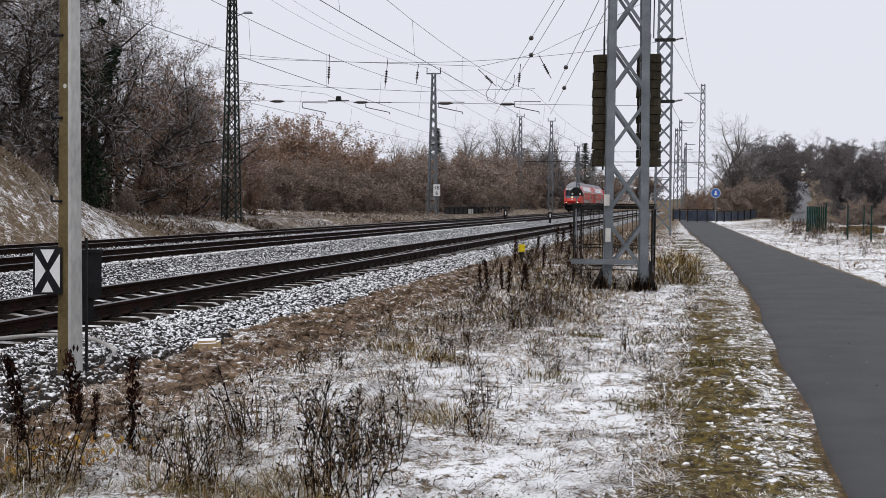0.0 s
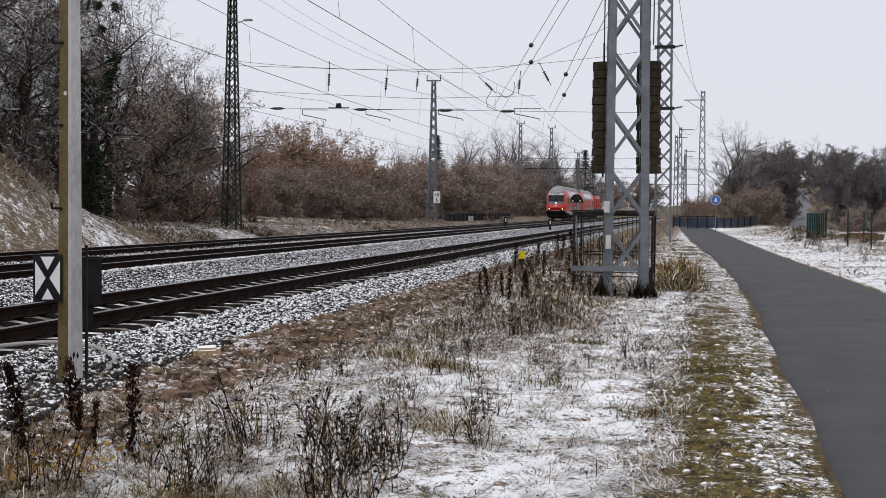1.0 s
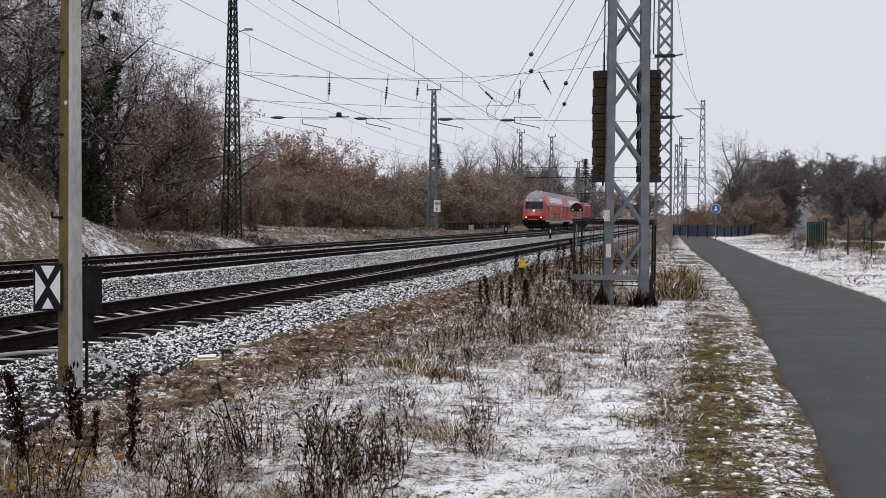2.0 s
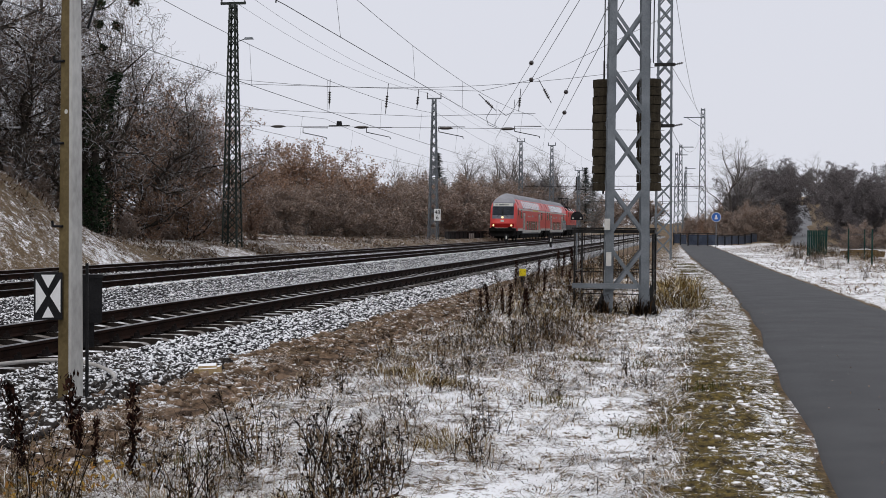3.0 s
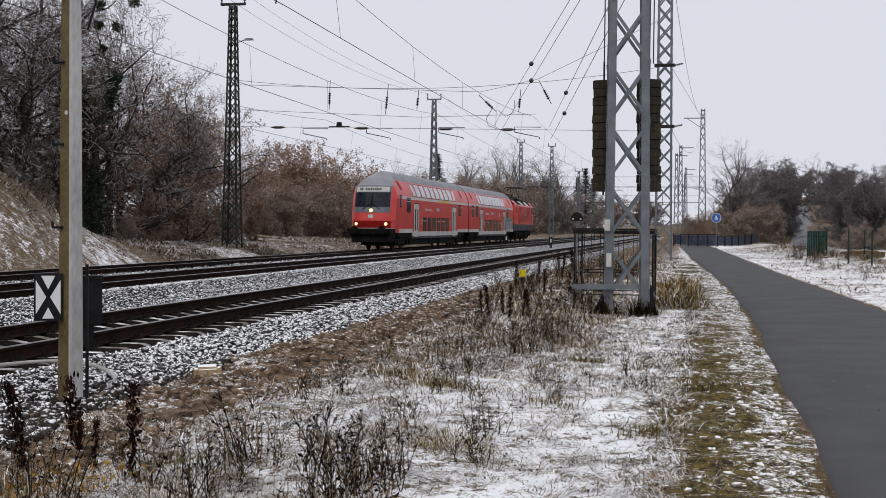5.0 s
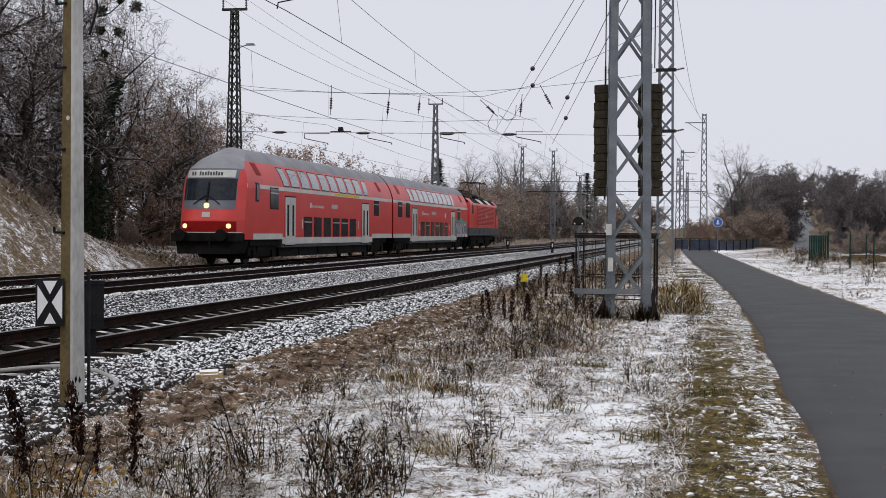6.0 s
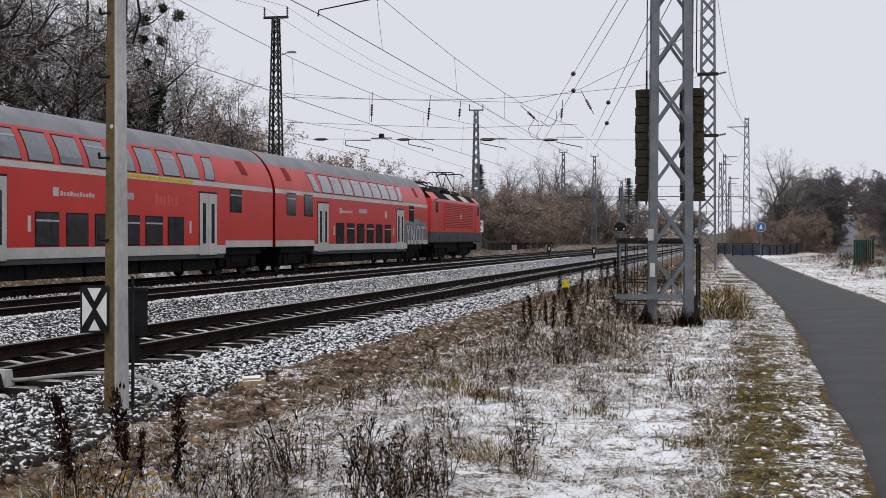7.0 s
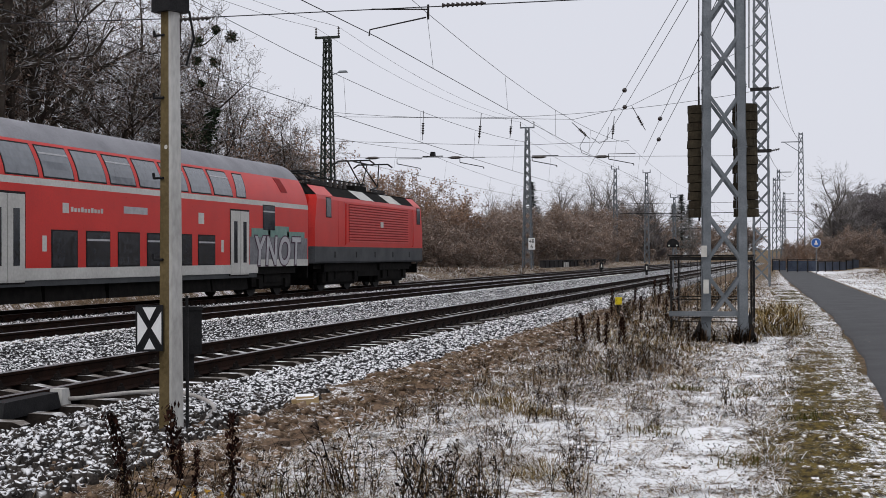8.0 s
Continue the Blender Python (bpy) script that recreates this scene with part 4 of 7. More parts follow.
        for s in (-1, 1):
            part("lower_arm", Geo().line([(s * 0.6, y - 0.6, 4.15), (s * 0.4, foot_y, foot_z)], 0.04, 6), M_DARKSTEEL, p)
            part("upper_arm", Geo().line([(s * 0.4, foot_y, foot_z), (s * 0.3, a, top - 0.04)], 0.034, 6), M_DARKSTEEL, p)
            part("stay", Geo().line([(s * 0.4, foot_y, foot_z), (s * 0.3, b, top - 0.04)], 0.028, 6), M_DARKSTEEL, p)
        for yy in (a, b):
            part("contact_strip", Geo().line([(-0.98, yy, top - 0.16), (-0.75, yy, top), (0.75, yy, top), (0.98, yy, top - 0.16)], 0.038, 6), M_DARKSTEEL, p)
        part("cross_bar", Geo().line([(0, a, top - 0.04), (0, b, top - 0.04)], 0.034, 6), M_DARKSTEEL, p)
    pantograph(2.6, False)
    pantograph(10.6, True)
    return t


TRAIN = [(driving_trailer(), 0.0), (middle_coach(), 26.75), (locomotive(), 53.45)]
# the bodies ride on their springs above the wheelsets; the whole train is drawn a little under its table sizes
RIDE, SIZE = 0.37, 0.957
for ob, _ in TRAIN:
    for child in ob.children:
        if not child.name.startswith("bogie"):
            child.matrix_basis = Matrix.Translation((0, 0, RIDE)) @ child.matrix_basis
    ob.scale = (SIZE, SIZE, SIZE)


# ---------------------------------------------------------------- masts
def lattice_mast(name, label, x, y, z, h, w0, w1, bay, leg, brace, mat, group="", turn=0.0, faces=4, single=False):
    """A square tapered mast of four angle legs with crossed bracing."""
    t = thing(name, label, "lattice mast", group, pose(x, y, z, 0, 0, turn))
    c = [(-1, -1), (1, -1), (1, 1), (-1, 1)]
    half = lambda q: (w0 + (w1 - w0) * q / h) / 2
    at = lambda k, q: Vector((c[k][0] * half(q), c[k][1] * half(q), q))
    for k in range(4):
        g = Geo()
        a, b = at(k, -0.3), at(k, h)
        ix, iy = -c[k][0], -c[k][1]
        for dx, dy in ((leg, 0.012), (0.012, leg)):
            pts = []
            for e in (a, b):
                pts += [e, e + Vector((ix * dx, 0, 0)), e + Vector((ix * dx, iy * dy, 0)), e + Vector((0, iy * dy, 0))]
            g.add(pts, [(3, 2, 1, 0), (4, 5, 6, 7), (0, 1, 5, 4), (1, 2, 6, 5), (2, 3, 7, 6), (3, 0, 4, 7)])
        part("leg", g, mat, t)
    for k in range(faces):
        g = Geo()
        k2 = (k + 1) % 4
        flat = Vector((0, 1, 0)) if k % 2 == 0 else Vector((1, 0, 0))
        q, i = 0.25, 0
        while q < h - 0.2:
            e = min(q + bay * (0.7 + 0.3 * half(q) / half(0)), h - 0.05)
            for u, v in ((k, k2), (k2, k)):
                if single:
                    part("brace", Geo().bar(at(u, q), at(v, e), brace, 0.012, flat), mat, t)
                else:
                    g.bar(at(u, q), at(v, e), brace, 0.012, flat)
            q = e
        if not single:
            tagged(part("bracing", g, mat, t, "crossed flat bars"), kind="stuff")
    return t


def insulator(g, p, q, r=0.06, n=6):
    p, q = Vector(p), Vector(q)
    for k in range(n):
        a, b = p.lerp(q, k / n), p.lerp(q, (k + 0.55) / n)
        g.tube(a, b, r, r * 0.5, 8)
    g.tube(p, q, r * 0.35, n=6)
    return g


def tension_mast():
    """The steel mast beside the path, with two stacks of tensioning weights."""
    x, y = -1.235, 24.05
    t = lattice_mast("tension_mast", "galvanised lattice mast beside the path", x, y, 0.0, 10.5, 0.80, 0.66, 1.08, 0.15, 0.058, M_STEEL, turn=5, single=True)
    part("plinth", Geo().box((0, 0, -0.1), (1.05, 1.05, 0.24)), M_WEIGHT, t)
    part("label_plate", Geo().box((-0.36, -0.45, 1.62), (0.1, 0.02, 0.2)), M_BAND, t)
    part("cabinet", Geo().box((-0.33, -0.5, 1.0), (0.09, 0.12, 0.24)), M_BAND, t)
    part("cross_arm", Geo().box((-0.4, -0.47, 0.52), (1.15, 0.06, 0.09)), M_STEEL, t)
    part("fin", Geo().add([(-0.30, -0.40, 0), (-0.62, -0.44, -0.02), (-0.44, -0.4, 0.42), (-0.4, -0.3, 0.0)], [(0, 1, 2), (1, 3, 2), (3, 0, 2)]), M_DARKSTEEL, t)
    part("fin", Geo().add([(0.32, -0.36, 0), (0.55, -0.36, -0.02), (0.42, -0.34, 0.6), (0.42, -0.2, 0.0)], [(0, 1, 2), (1, 3, 2), (3, 0, 2)]), M_DARKSTEEL, t)
    for sx, zt, wd in ((-0.47, 4.30, 0.42), (0.36, 4.30, 0.46)):
        w = thing("tension_weight", "stack of weathered concrete tensioning weights on a rod", "counterweight", "tension weights", pose(x + sx, y + 0.55, 2.24))
        n = 13
        dz = (zt - 2.24) / n
        for k in range(n):
            part("weight_disc", Geo().tube((0, 0, k * dz + 0.006), (0, 0, (k + 1) * dz - 0.006), wd / 2 * random.uniform(0.96, 1.02), wd / 2 * random.uniform(0.95, 1.0), n=14), M_WEIGHT, w,
                 at=pose(random.uniform(-0.012, 0.012), random.uniform(-0.012, 0.012), 0))
        part("rod", Geo().tube((0, 0, -0.06), (0, 0, zt - 2.24 + 0.35), 0.02, n=6), M_DARKSTEEL, w)
        part("rope", Geo().line([(0.0, 0, zt - 2.24 + 0.3), (0.02, -0.05, 8.0 - 2.24)], 0.012, 5).line([(0.07, 0, zt - 2.24 + 0.3), (0.09, -0.05, 8.0 - 2.24)], 0.012, 5), M_WIRE, w, "twin steel ropes")


tension_mast()
lattice_mast("signal_mast", "tall slim grey lattice mast", -1.6, 66, 0.0, 22, 0.85, 0.6, 0.9, 0.1, 0.07, M_STEEL, single=True)
GREEN_MAST = lattice_mast("catenary_mast", "dark green lattice catenary mast with a cross head", -24.0, 66, 0.25, 12.9, 0.88, 0.36, 0.8, 0.09, 0.06, M_GREENSTEEL, "catenary masts", single=True)
GREY_MAST = lattice_mast("catenary_mast", "grey lattice catenary mast with a sign", -24.0, 120, 0.4, 13.0, 0.95, 0.38, 0.95, 0.11, 0.07, M_STEEL, "catenary masts", single=True)


# ---------------------------------------------------------------- mast heads and far masts
def mast_head(mast, z, w, mat):
    t = part("cross_arm", Geo().box((0, 0, 0.06), (w, 0.16, 0.12)), mat, mast, at=pose(0, 0, z))
    for s in (-1, 1):
        part("insulator", insulator(Geo(), (s * w / 2 * 0.94, 0, 0.1), (s * w / 2 * 0.94, 0, 0.62), 0.075, 4), M_INSUL, t)


mast_head(GREEN_MAST, 12.9, 1.35, M_GREENSTEEL)
mast_head(GREY_MAST, 13.0, 1.35, M_STEEL)
lattice_mast("catenary_mast", "green lattice catenary mast beyond the tracks", -24.0, 24, 0.25, 12.9, 0.85, 0.5, 0.75, 0.1, 0.06, M_GREENSTEEL, "catenary masts")

ml = thing("mast_lamp", "small grey lantern on a mast", "lamp", at=pose(-23.75, 66, 11.3))
part("arm", Geo().tube((0, 0, -0.1), (0.45, 0, 0.05), 0.025, n=6), M_STEEL, ml)
part("lantern", Geo().box((0.62, 0, 0.06), (0.5, 0.22, 0.1), taper=0.75), M_STEEL, ml)

for x, y, h, w, arm in ((-28.0, 212, 15.5, 0.9, 0), (-23.3, 215, 15.0, 0.9, 0), (-18.0, 205, 10.5, 0.7, 0), (0.62, 150, 15.0, 0.95, -2.0), (-2.6, 175, 11.5, 0.7, 1.3), (-1.9, 160, 11.6, 0.7, 1.4), (-1.7, 215, 11.5, 0.7, 1.4), (-2.2, 260, 12.5, 0.7, 1.4), (-3.1, 320, 12.5, 0.7, 1.4)):
    m = lattice_mast("catenary_mast", "distant grey lattice catenary mast", x, y, 0.0, h, w, w * 0.5, 1.3, 0.1, 0.07, M_STEEL, "catenary masts")
    if arm:
        part("bracket", Geo().box((arm / 2, 0, h - 1.0 if arm < 0 else h - 0.4), (abs(arm) + 0.2, 0.1, 0.1)).bar((arm * 0.9, 0, h - 1.0), (0, 0, h - 2.2), 0.06, 0.06) if arm < 0 else Geo().box((arm / 2, 0, h - 0.3), (abs(arm) + 0.2, 0.1, 0.1)), M_STEEL, m)
    else:
        part("bracket", Geo().box((0, 0, h), (1.3, 0.12, 0.12)).box((-0.58, 0, h + 0.25), (0.12, 0.12, 0.5)).box((0.58, 0, h + 0.25), (0.12, 0.12, 0.5)), M_STEEL, m)
for y, z in ((66, 14.4), (66, 9.6), (66, 6.6)):
    c = thing("mast_collar", "dark steel clamp with insulator on the tall mast", "bracket", "mast collars", pose(-1.6, y, z))
    part("clamp", Geo().box((0, -0.35, 0), (1.0, 0.1, 0.16)), M_DARKSTEEL, c)
    part("insulator", insulator(Geo(), (0.5, -0.35, 0), (0.9, -0.35, 0.08), 0.07, 4), M_INSUL, c)


# ---------------------------------------------------------------- overhead line
SPANS = [-30, 24, 66, 120, 175, 230, 300]


def wire(name, pts, r, label, group="overhead wires"):
    g = Geo().line(pts, r, 4)
    return tagged(part(name, g, M_WIRE), label, "overhead wire", group)


def sag_line(a, b, low, n=10):
    a, b = Vector(a), Vector(b)
    return [a.lerp(b, k / n) - Vector((0, 0, 4 * low * (k / n) * (1 - k / n))) for k in range(n + 1)]


# height of contact wire and carrier above each rail
for k, ((x, z), low, high) in enumerate(zip(TRACKS, (5.5, 5.3, 5.6), (6.95, 6.95, 6.9))):
    contact, carry = [], []
    drops = []
    for i in range(len(SPANS) - 1):
        y0, y1 = SPANS[i], SPANS[i + 1]
        o0, o1 = (0.3 if i % 2 else -0.3), (-0.3 if i % 2 else 0.3)
        c = [Vector((x + o0 + (o1 - o0) * j / 10, y0 + (y1 - y0) * j / 10, z + low - 0.05 * math.sin(math.pi * j / 10))) for j in range(11)]
        m = sag_line((x + o0 * 0.4, y0, z + high), (x + o1 * 0.4, y1, z + high), 0.6)
        contact += c if i == 0 else c[1:]
        carry += m if i == 0 else m[1:]
        if i < 4:
            drops += [(c[j], m[j]) for j in range(1, 10, 2)]
    line = wire("contact_wire", contact, 0.009, "taut copper contact wire over a track")
    wire("carrier_wire", carry, 0.008, "sagging carrier wire above the contact wire")
    for p, q in drops:
        part("dropper", Geo().tube(p, q, 0.005, n=3), M_WIRE, line)

for dx in (-0.63, 0.63):
    pts = []
    for y0, y1, z0, z1 in ((-36, 24, 13.7, 13.7), (24, 66, 13.7, 13.75), (66, 120, 13.75, 14.0), (120, 212, 14.0, 15.9)):
        seg = sag_line((-24 + dx if y0 < 130 else -24 + dx, y0, z0), ((-24 if y1 < 150 else -28) + dx, y1, z1), 0.9)
        pts += seg if not pts else seg[1:]
    wire("feeder_wire", pts, 0.009, "high feeder wire along the mast tops")

# cross span at the green mast
wire("cross_span_rope", sag_line((-24, 66, 9.25), (-1.6, 66, 9.6), 0.75, 14), 0.010, "upper rope of the cross span")
wire("cross_span_rope", [(-24, 66, 9.0), (-10.8, 66, 8.45), (-7.9, 66, 9.05), (-1.6, 66, 12.0)], 0.010, "upper rope of the cross span")
wire("cross_span_rope", [(-24, 66, 6.8), (-1.6, 66, 6.4)], 0.010, "lower rope of the cross span")
wire("cross_span_rope", [(-24, 66, 7.7), (-14, 66, 7.2), (-8, 66, 7.3)], 0.01, "middle rope of the cross span")
for a, b in (((-18.7, 66, 9.15), (-18.75, 66, 7.6)), ((-15.6, 66, 8.9), (-15.75, 66, 7.35)), ((-14.0, 66, 8.6), (-14.1, 66, 7.6)), ((-10.9, 66, 8.3), (-10.0, 66, 7.45)), ((-8.75, 66, 8.55), (-8.85, 66, 7.4)), ((-7.85, 66, 9.0), (-7.2, 66, 7.8))):
    h = thing("hanger_insulator", "dark ribbed hanger insulator in the cross span", "insulator", "hanger insulators", pose(0, 0, 0))
    a, b = Vector(a), Vector(b)
    part("rod", Geo().tube(a, b, 0.018, n=5), M_DARKSTEEL, h)
    part("ribs", insulator(Geo(), a.lerp(b, 0.42), a.lerp(b, 0.82), 0.085, 5), M_INSUL, h, "dark brown ribbed insulator")
for x in (-21.5, -17.0, -12.6, -9.4):
    h = thing("rope_insulator", "dark spindle insulator in the lower cross rope", "insulator", "rope insulators", pose(x, 66, 6.78 - (x + 24) * 0.017))
    part("spindle", Geo().tube((-0.4, 0, 0), (-0.16, 0, 0), 0.02, 0.075, 8).tube((-0.16, 0, 0), (0.16, 0, 0), 0.075, 0.075, 8).tube((0.16, 0, 0), (0.4, 0, 0), 0.075, 0.02, 8), M_INSUL, h)
for x in (-19.4, -16.0, -12.2, -8.3):
    h = thing("steady_arm", "thin steel steady arm holding the contact wire", "steady arm", "steady arms", pose(x, 66, 6.3))
    part("bracket", Geo().line([(-0.75, 0, 0.12), (-0.75, 0, 0.36), (0.6, 0, 0.34)], 0.022, 5), M_DARKSTEEL, h)
    part("arm", Geo().line([(-0.75, 0, 0.1), (0.5, 0, -0.16), (0.52, 0, -0.25)], 0.024, 5), M_DARKSTEEL, h)
bx = thing("line_switch", "small dark switch box on the cross span", "switch", at=pose(-18.2, 66, 6.75))
part("case", Geo().box((0, 0, 0.12), (0.26, 0.24, 0.22), taper=0.8), M_BLACK, bx)
part("bar", Geo().box((0, 0, 0), (1.1, 0.06, 0.05)), M_DARKSTEEL, bx)

# near cross span, at the tension mast
wire("cross_span_rope", [(-24, 24, 6.6), (-11.5, 24, 6.31), (-1.4, 24, 6.24)], 0.010, "rope of the near cross span")
for x, w in ((-11.6, 0.42), (-6.0, 0.42)):
    h = thing("rope_insulator", "dark ribbed insulator in the near cross rope", "insulator", "rope insulators", pose(x, 24, 6.29))
    part("ribs", insulator(Geo(), (-w, 0, 0), (w, 0, 0), 0.05, 9), M_INSUL, h)
h = thing("steady_arm", "dark steel steady arm on the near cross rope", "steady arm", "steady arms", pose(-7.2, 24, 6.2))
part("bracket", Geo().line([(0.5, 0, 0.12), (0.5, 0, -0.16)], 0.022, 6).line([(-0.62, 0, 0.09), (0.5, 0, 0.03)], 0.014, 6), M_DARKSTEEL, h)
part("arm", Geo().line([(0.46, 0, -0.12), (-0.66, 0, -0.3), (-0.68, 0, -0.42)], 0.015, 6), M_DARKSTEEL, h)

EGG = [0.486, 0.505, 0.564, 0.646]
# wires that run to the tension mast, with their egg insulators
for a, b, f in (((-1.25, 24.2, 7.5), (-10.1, 66, 6.75), EGG[0]), ((-1.15, 24.2, 7.35), (-10.3, 68, 6.2), EGG[1]), ((-1.3, 24.2, 6.25), (-7.3, 66, 6.65), EGG[2]), ((-1.2, 24.2, 5.95), (-7.0, 64, 5.9), EGG[3])):
    wire("tension_wire", [a, b], 0.009, "taut wire leading to the tensioning mast")
    p = Vector(a).lerp(Vector(b), f)
    egg = thing("egg_insulator", "round dark insulator in a tension wire", "insulator", "egg insulators", pose(*p))
    part("egg", Geo().tube((0, -0.09, 0), (0, 0, 0), 0.04, 0.085, 10).tube((0, 0, 0), (0, 0.09, 0), 0.085, 0.04, 10), M_INSUL, egg, smooth=True)
wire("jumper", [(-10.2, 66, 7.6), (-10.5, 66, 7.1), (-10.4, 66, 6.75), (-9.9, 66, 6.55)], 0.014, "short curled jumper wire in the cross span")
wire("jumper", [(-9.9, 66, 7.5), (-9.5, 66, 7.2), (-9.1, 66, 7.4), (-9.05, 66, 8.0)], 0.014, "short curled jumper wire in the cross span")
wire("guy_wire", [(-1.3, 66, 9.6), (0.6, 150, 13.8)], 0.012, "slack wire between the tall masts")
wire("guy_wire", sag_line((-1.3, 66, 14.4), (0.6, 150, 14.6), 2.4), 0.012, "slack wire between the tall masts")
wire("guy_wire", sag_line((-1.3, 66, 6.6), (0.6, 150, 13.0), 2.0), 0.012, "slack wire between the tall masts")

# far portal over the tracks
for y, z in ((210, 8.2), (320, 8.0)):
    g = thing("cross_beam", "distant cross span with hanging arms", "cross span", "far cross spans", pose(0, y, z))
    part("beam", Geo().box((-13, 0, 0), (28, 0.1, 0.1)).box((-13, 0, 1.6), (28, 0.05, 0.05)), M_DARKSTEEL, g)
    for x, _ in TRACKS:
        part("drop_arm", Geo().box((x, 0, 0.5), (0.12, 0.12, 2.0)).box((x + 0.6, 0, -0.5), (1.4, 0.1, 0.1)), M_DARKSTEEL, g)


# ---------------------------------------------------------------- concrete post with its board
def concrete_post():
    t = thing("concrete_post", "slender concrete post stained brown on one face", "post", at=pose(-5.5, 10.95, 0, 0, 0, 69))
    g, s = Geo(), Geo()
    w = lambda z: 0.086 - 0.005 * z
    c = 0.018
    ring = lambda z: [(-w(z) + c, -w(z)), (w(z) - c, -w(z)), (w(z), -w(z) + c), (w(z), w(z) - c), (w(z) - c, w(z)), (-w(z) + c, w(z)), (-w(z), w(z) - c), (-w(z), -w(z) + c)]
    zs = [-0.3, 0.5, 1, 2, 3, 4.02]
    g.grid([[(x, y, z) for x, y in (ring(z)[7:] + ring(z)[:5])] for z in zs])
    g.add([(x, y, 4.02) for x, y in ring(4.02)], [tuple(range(8))])
    s.grid([[(x, y, z) for x, y in ring(z)[4:]] for z in zs])
    part("shaft", g, M_CONCRETE, t, "pale weathered concrete")
    part("stained_face", s, M_CONCRETE_STAIN, t, "brown algae-stained face")
    for z in (0.95, 1.53, 2.27, 3.0, 3.57):
        e = Vector((-w(z) - 0.012, w(z), z))
        part("step_bolt", Geo().tube(e - Vector((0, 0.07, 0)), e + Vector((0, 0.05, 0)), 0.012, n=6).tube(e + Vector((0, 0.05, -0.005)), e + Vector((0, 0.06, 0.05)), 0.013, n=6), M_BLACK, t)
    part("plate", Geo().tube((-w(2.55) - 0.004, -0.02, 2.55), (-w(2.55) + 0.02, -0.02, 2.55), 0.02, n=12), M_BAND, t)
    part("conduit", Geo().line([(0.1, -0.1, -0.1), (0.1, -0.1, 1.2)], 0.014, 6), M_BLACK, t)
    part("top_box", Geo().box((0.0, 0.0, 3.96), (0.24, 0.24, 0.36)), M_BLACK, t, "black lamp housing at the top")
    part("top_cable", Geo().line([(0.12, -0.12, 3.8), (0.15, -0.15, 3.55), (0.1, -0.1, 3.3)], 0.012, 5), M_BLACK, t)
    b = thing("marker_board", "white board with a black double triangle in a black frame", "railway sign", at=pose(-5.64, 10.80, 0.70, 0, 0, 27))
    W, H = 0.245, 0.42
    part("frame", Geo().box((0, 0.012, H / 2), (W, 0.02, H)), M_BLACK, b, "black framed back")

    def tri(pts):
        gg = Geo()
        n = len(pts)
        gg.add([(x, -0.004, z) for x, z in pts] + [(x, 0.004, z) for x, z in pts], [tuple(range(n)), tuple(range(2 * n - 1, n - 1, -1))] + [(i, (i + 1) % n, n + (i + 1) % n, n + i) for i in range(n)])
        return gg
    x, z0, z1, m = W / 2 - 0.017, 0.018, H - 0.018, H / 2
    part("white_field", tri([(-x, z0 + 0.04), (-0.016, m), (-x, z1 - 0.04)]), M_WHITE, b)
    part("white_field", tri([(x, z1 - 0.04), (0.016, m), (x, z0 + 0.04)]), M_WHITE, b)
    part("white_field", tri([(-x + 0.045, z1 - 0.002), (0, m + 0.07), (x - 0.045, z1 - 0.002)]), M_WHITE, b)
    part("white_field", tri([(x - 0.055, z0 + 0.002), (0, m - 0.09), (-x + 0.055, z0 + 0.002)]), M_WHITE, b)
    k = thing("junction_box", "black metal box on a stand behind the post", "junction box", at=pose(-5.5, 11.55, 0, 0, 0, 27))
    part("case", Geo().box((-0.08, 0, 0.84), (0.19, 0.2, 0.42)), M_BLACK, k)
    part("lid", Geo().box((-0.08, 0, 1.065), (0.21, 0.23, 0.03)), M_BLACK, k)
    part("lower_case", Geo().box((-0.11, 0, 0.52), (0.11, 0.13, 0.24), taper=0.95), M_BLACK, k)
    part("stand", Geo().tube((-0.12, 0, -0.25), (-0.12, 0, 0.42), 0.016, n=8), M_BLACK, k)


concrete_post()


def cable_duct():
    pts = [(-7.2, 11.75, 0.14), (-7.0, 11.8, 0.13), (-6.92, 12.1, 0.13), (-6.84, 12.4, 0.13), (-6.6, 12.75, 0.13), (-6.3, 12.8, 0.12), (-5.84, 12.44, 0.09), (-5.56, 12.05, 0.05), (-5.5, 11.8, 0.03), (-5.42, 11.5, 0.0), (-5.3, 11.1, -0.06)]
    cu = bpy.data.curves.new("cable_duct", "CURVE")
    cu.dimensions, cu.bevel_depth, cu.bevel_resolution = "3D", 0.021, 2
    sp = cu.splines.new("NURBS")
    sp.points.add(len(pts) - 1)
    for p, q in zip(sp.points, pts):
        p.co = (*q, 1)
    sp.use_endpoint_u, sp.order_u = True, 4
    cu.materials.append(M_HOSE)
    tagged(new("cable_duct", cu), "pale flexible cable duct lying on the ballast", "cable duct")


cable_duct()
td = thing("track_magnet", "dark steel track magnet box beside the near rail", "track device", at=pose(-7.12, 11.1, 0.06, 0, 0, 3))
part("housing", Geo().box((0, 0, 0.08), (0.2, 1.1, 0.16), taper=0.9), M_BLACK, td)
part("end_block", Geo().box((0.02, 0.66, 0.1), (0.16, 0.18, 0.16), taper=0.8), M_CONCRETE, td, "pale concrete end block")


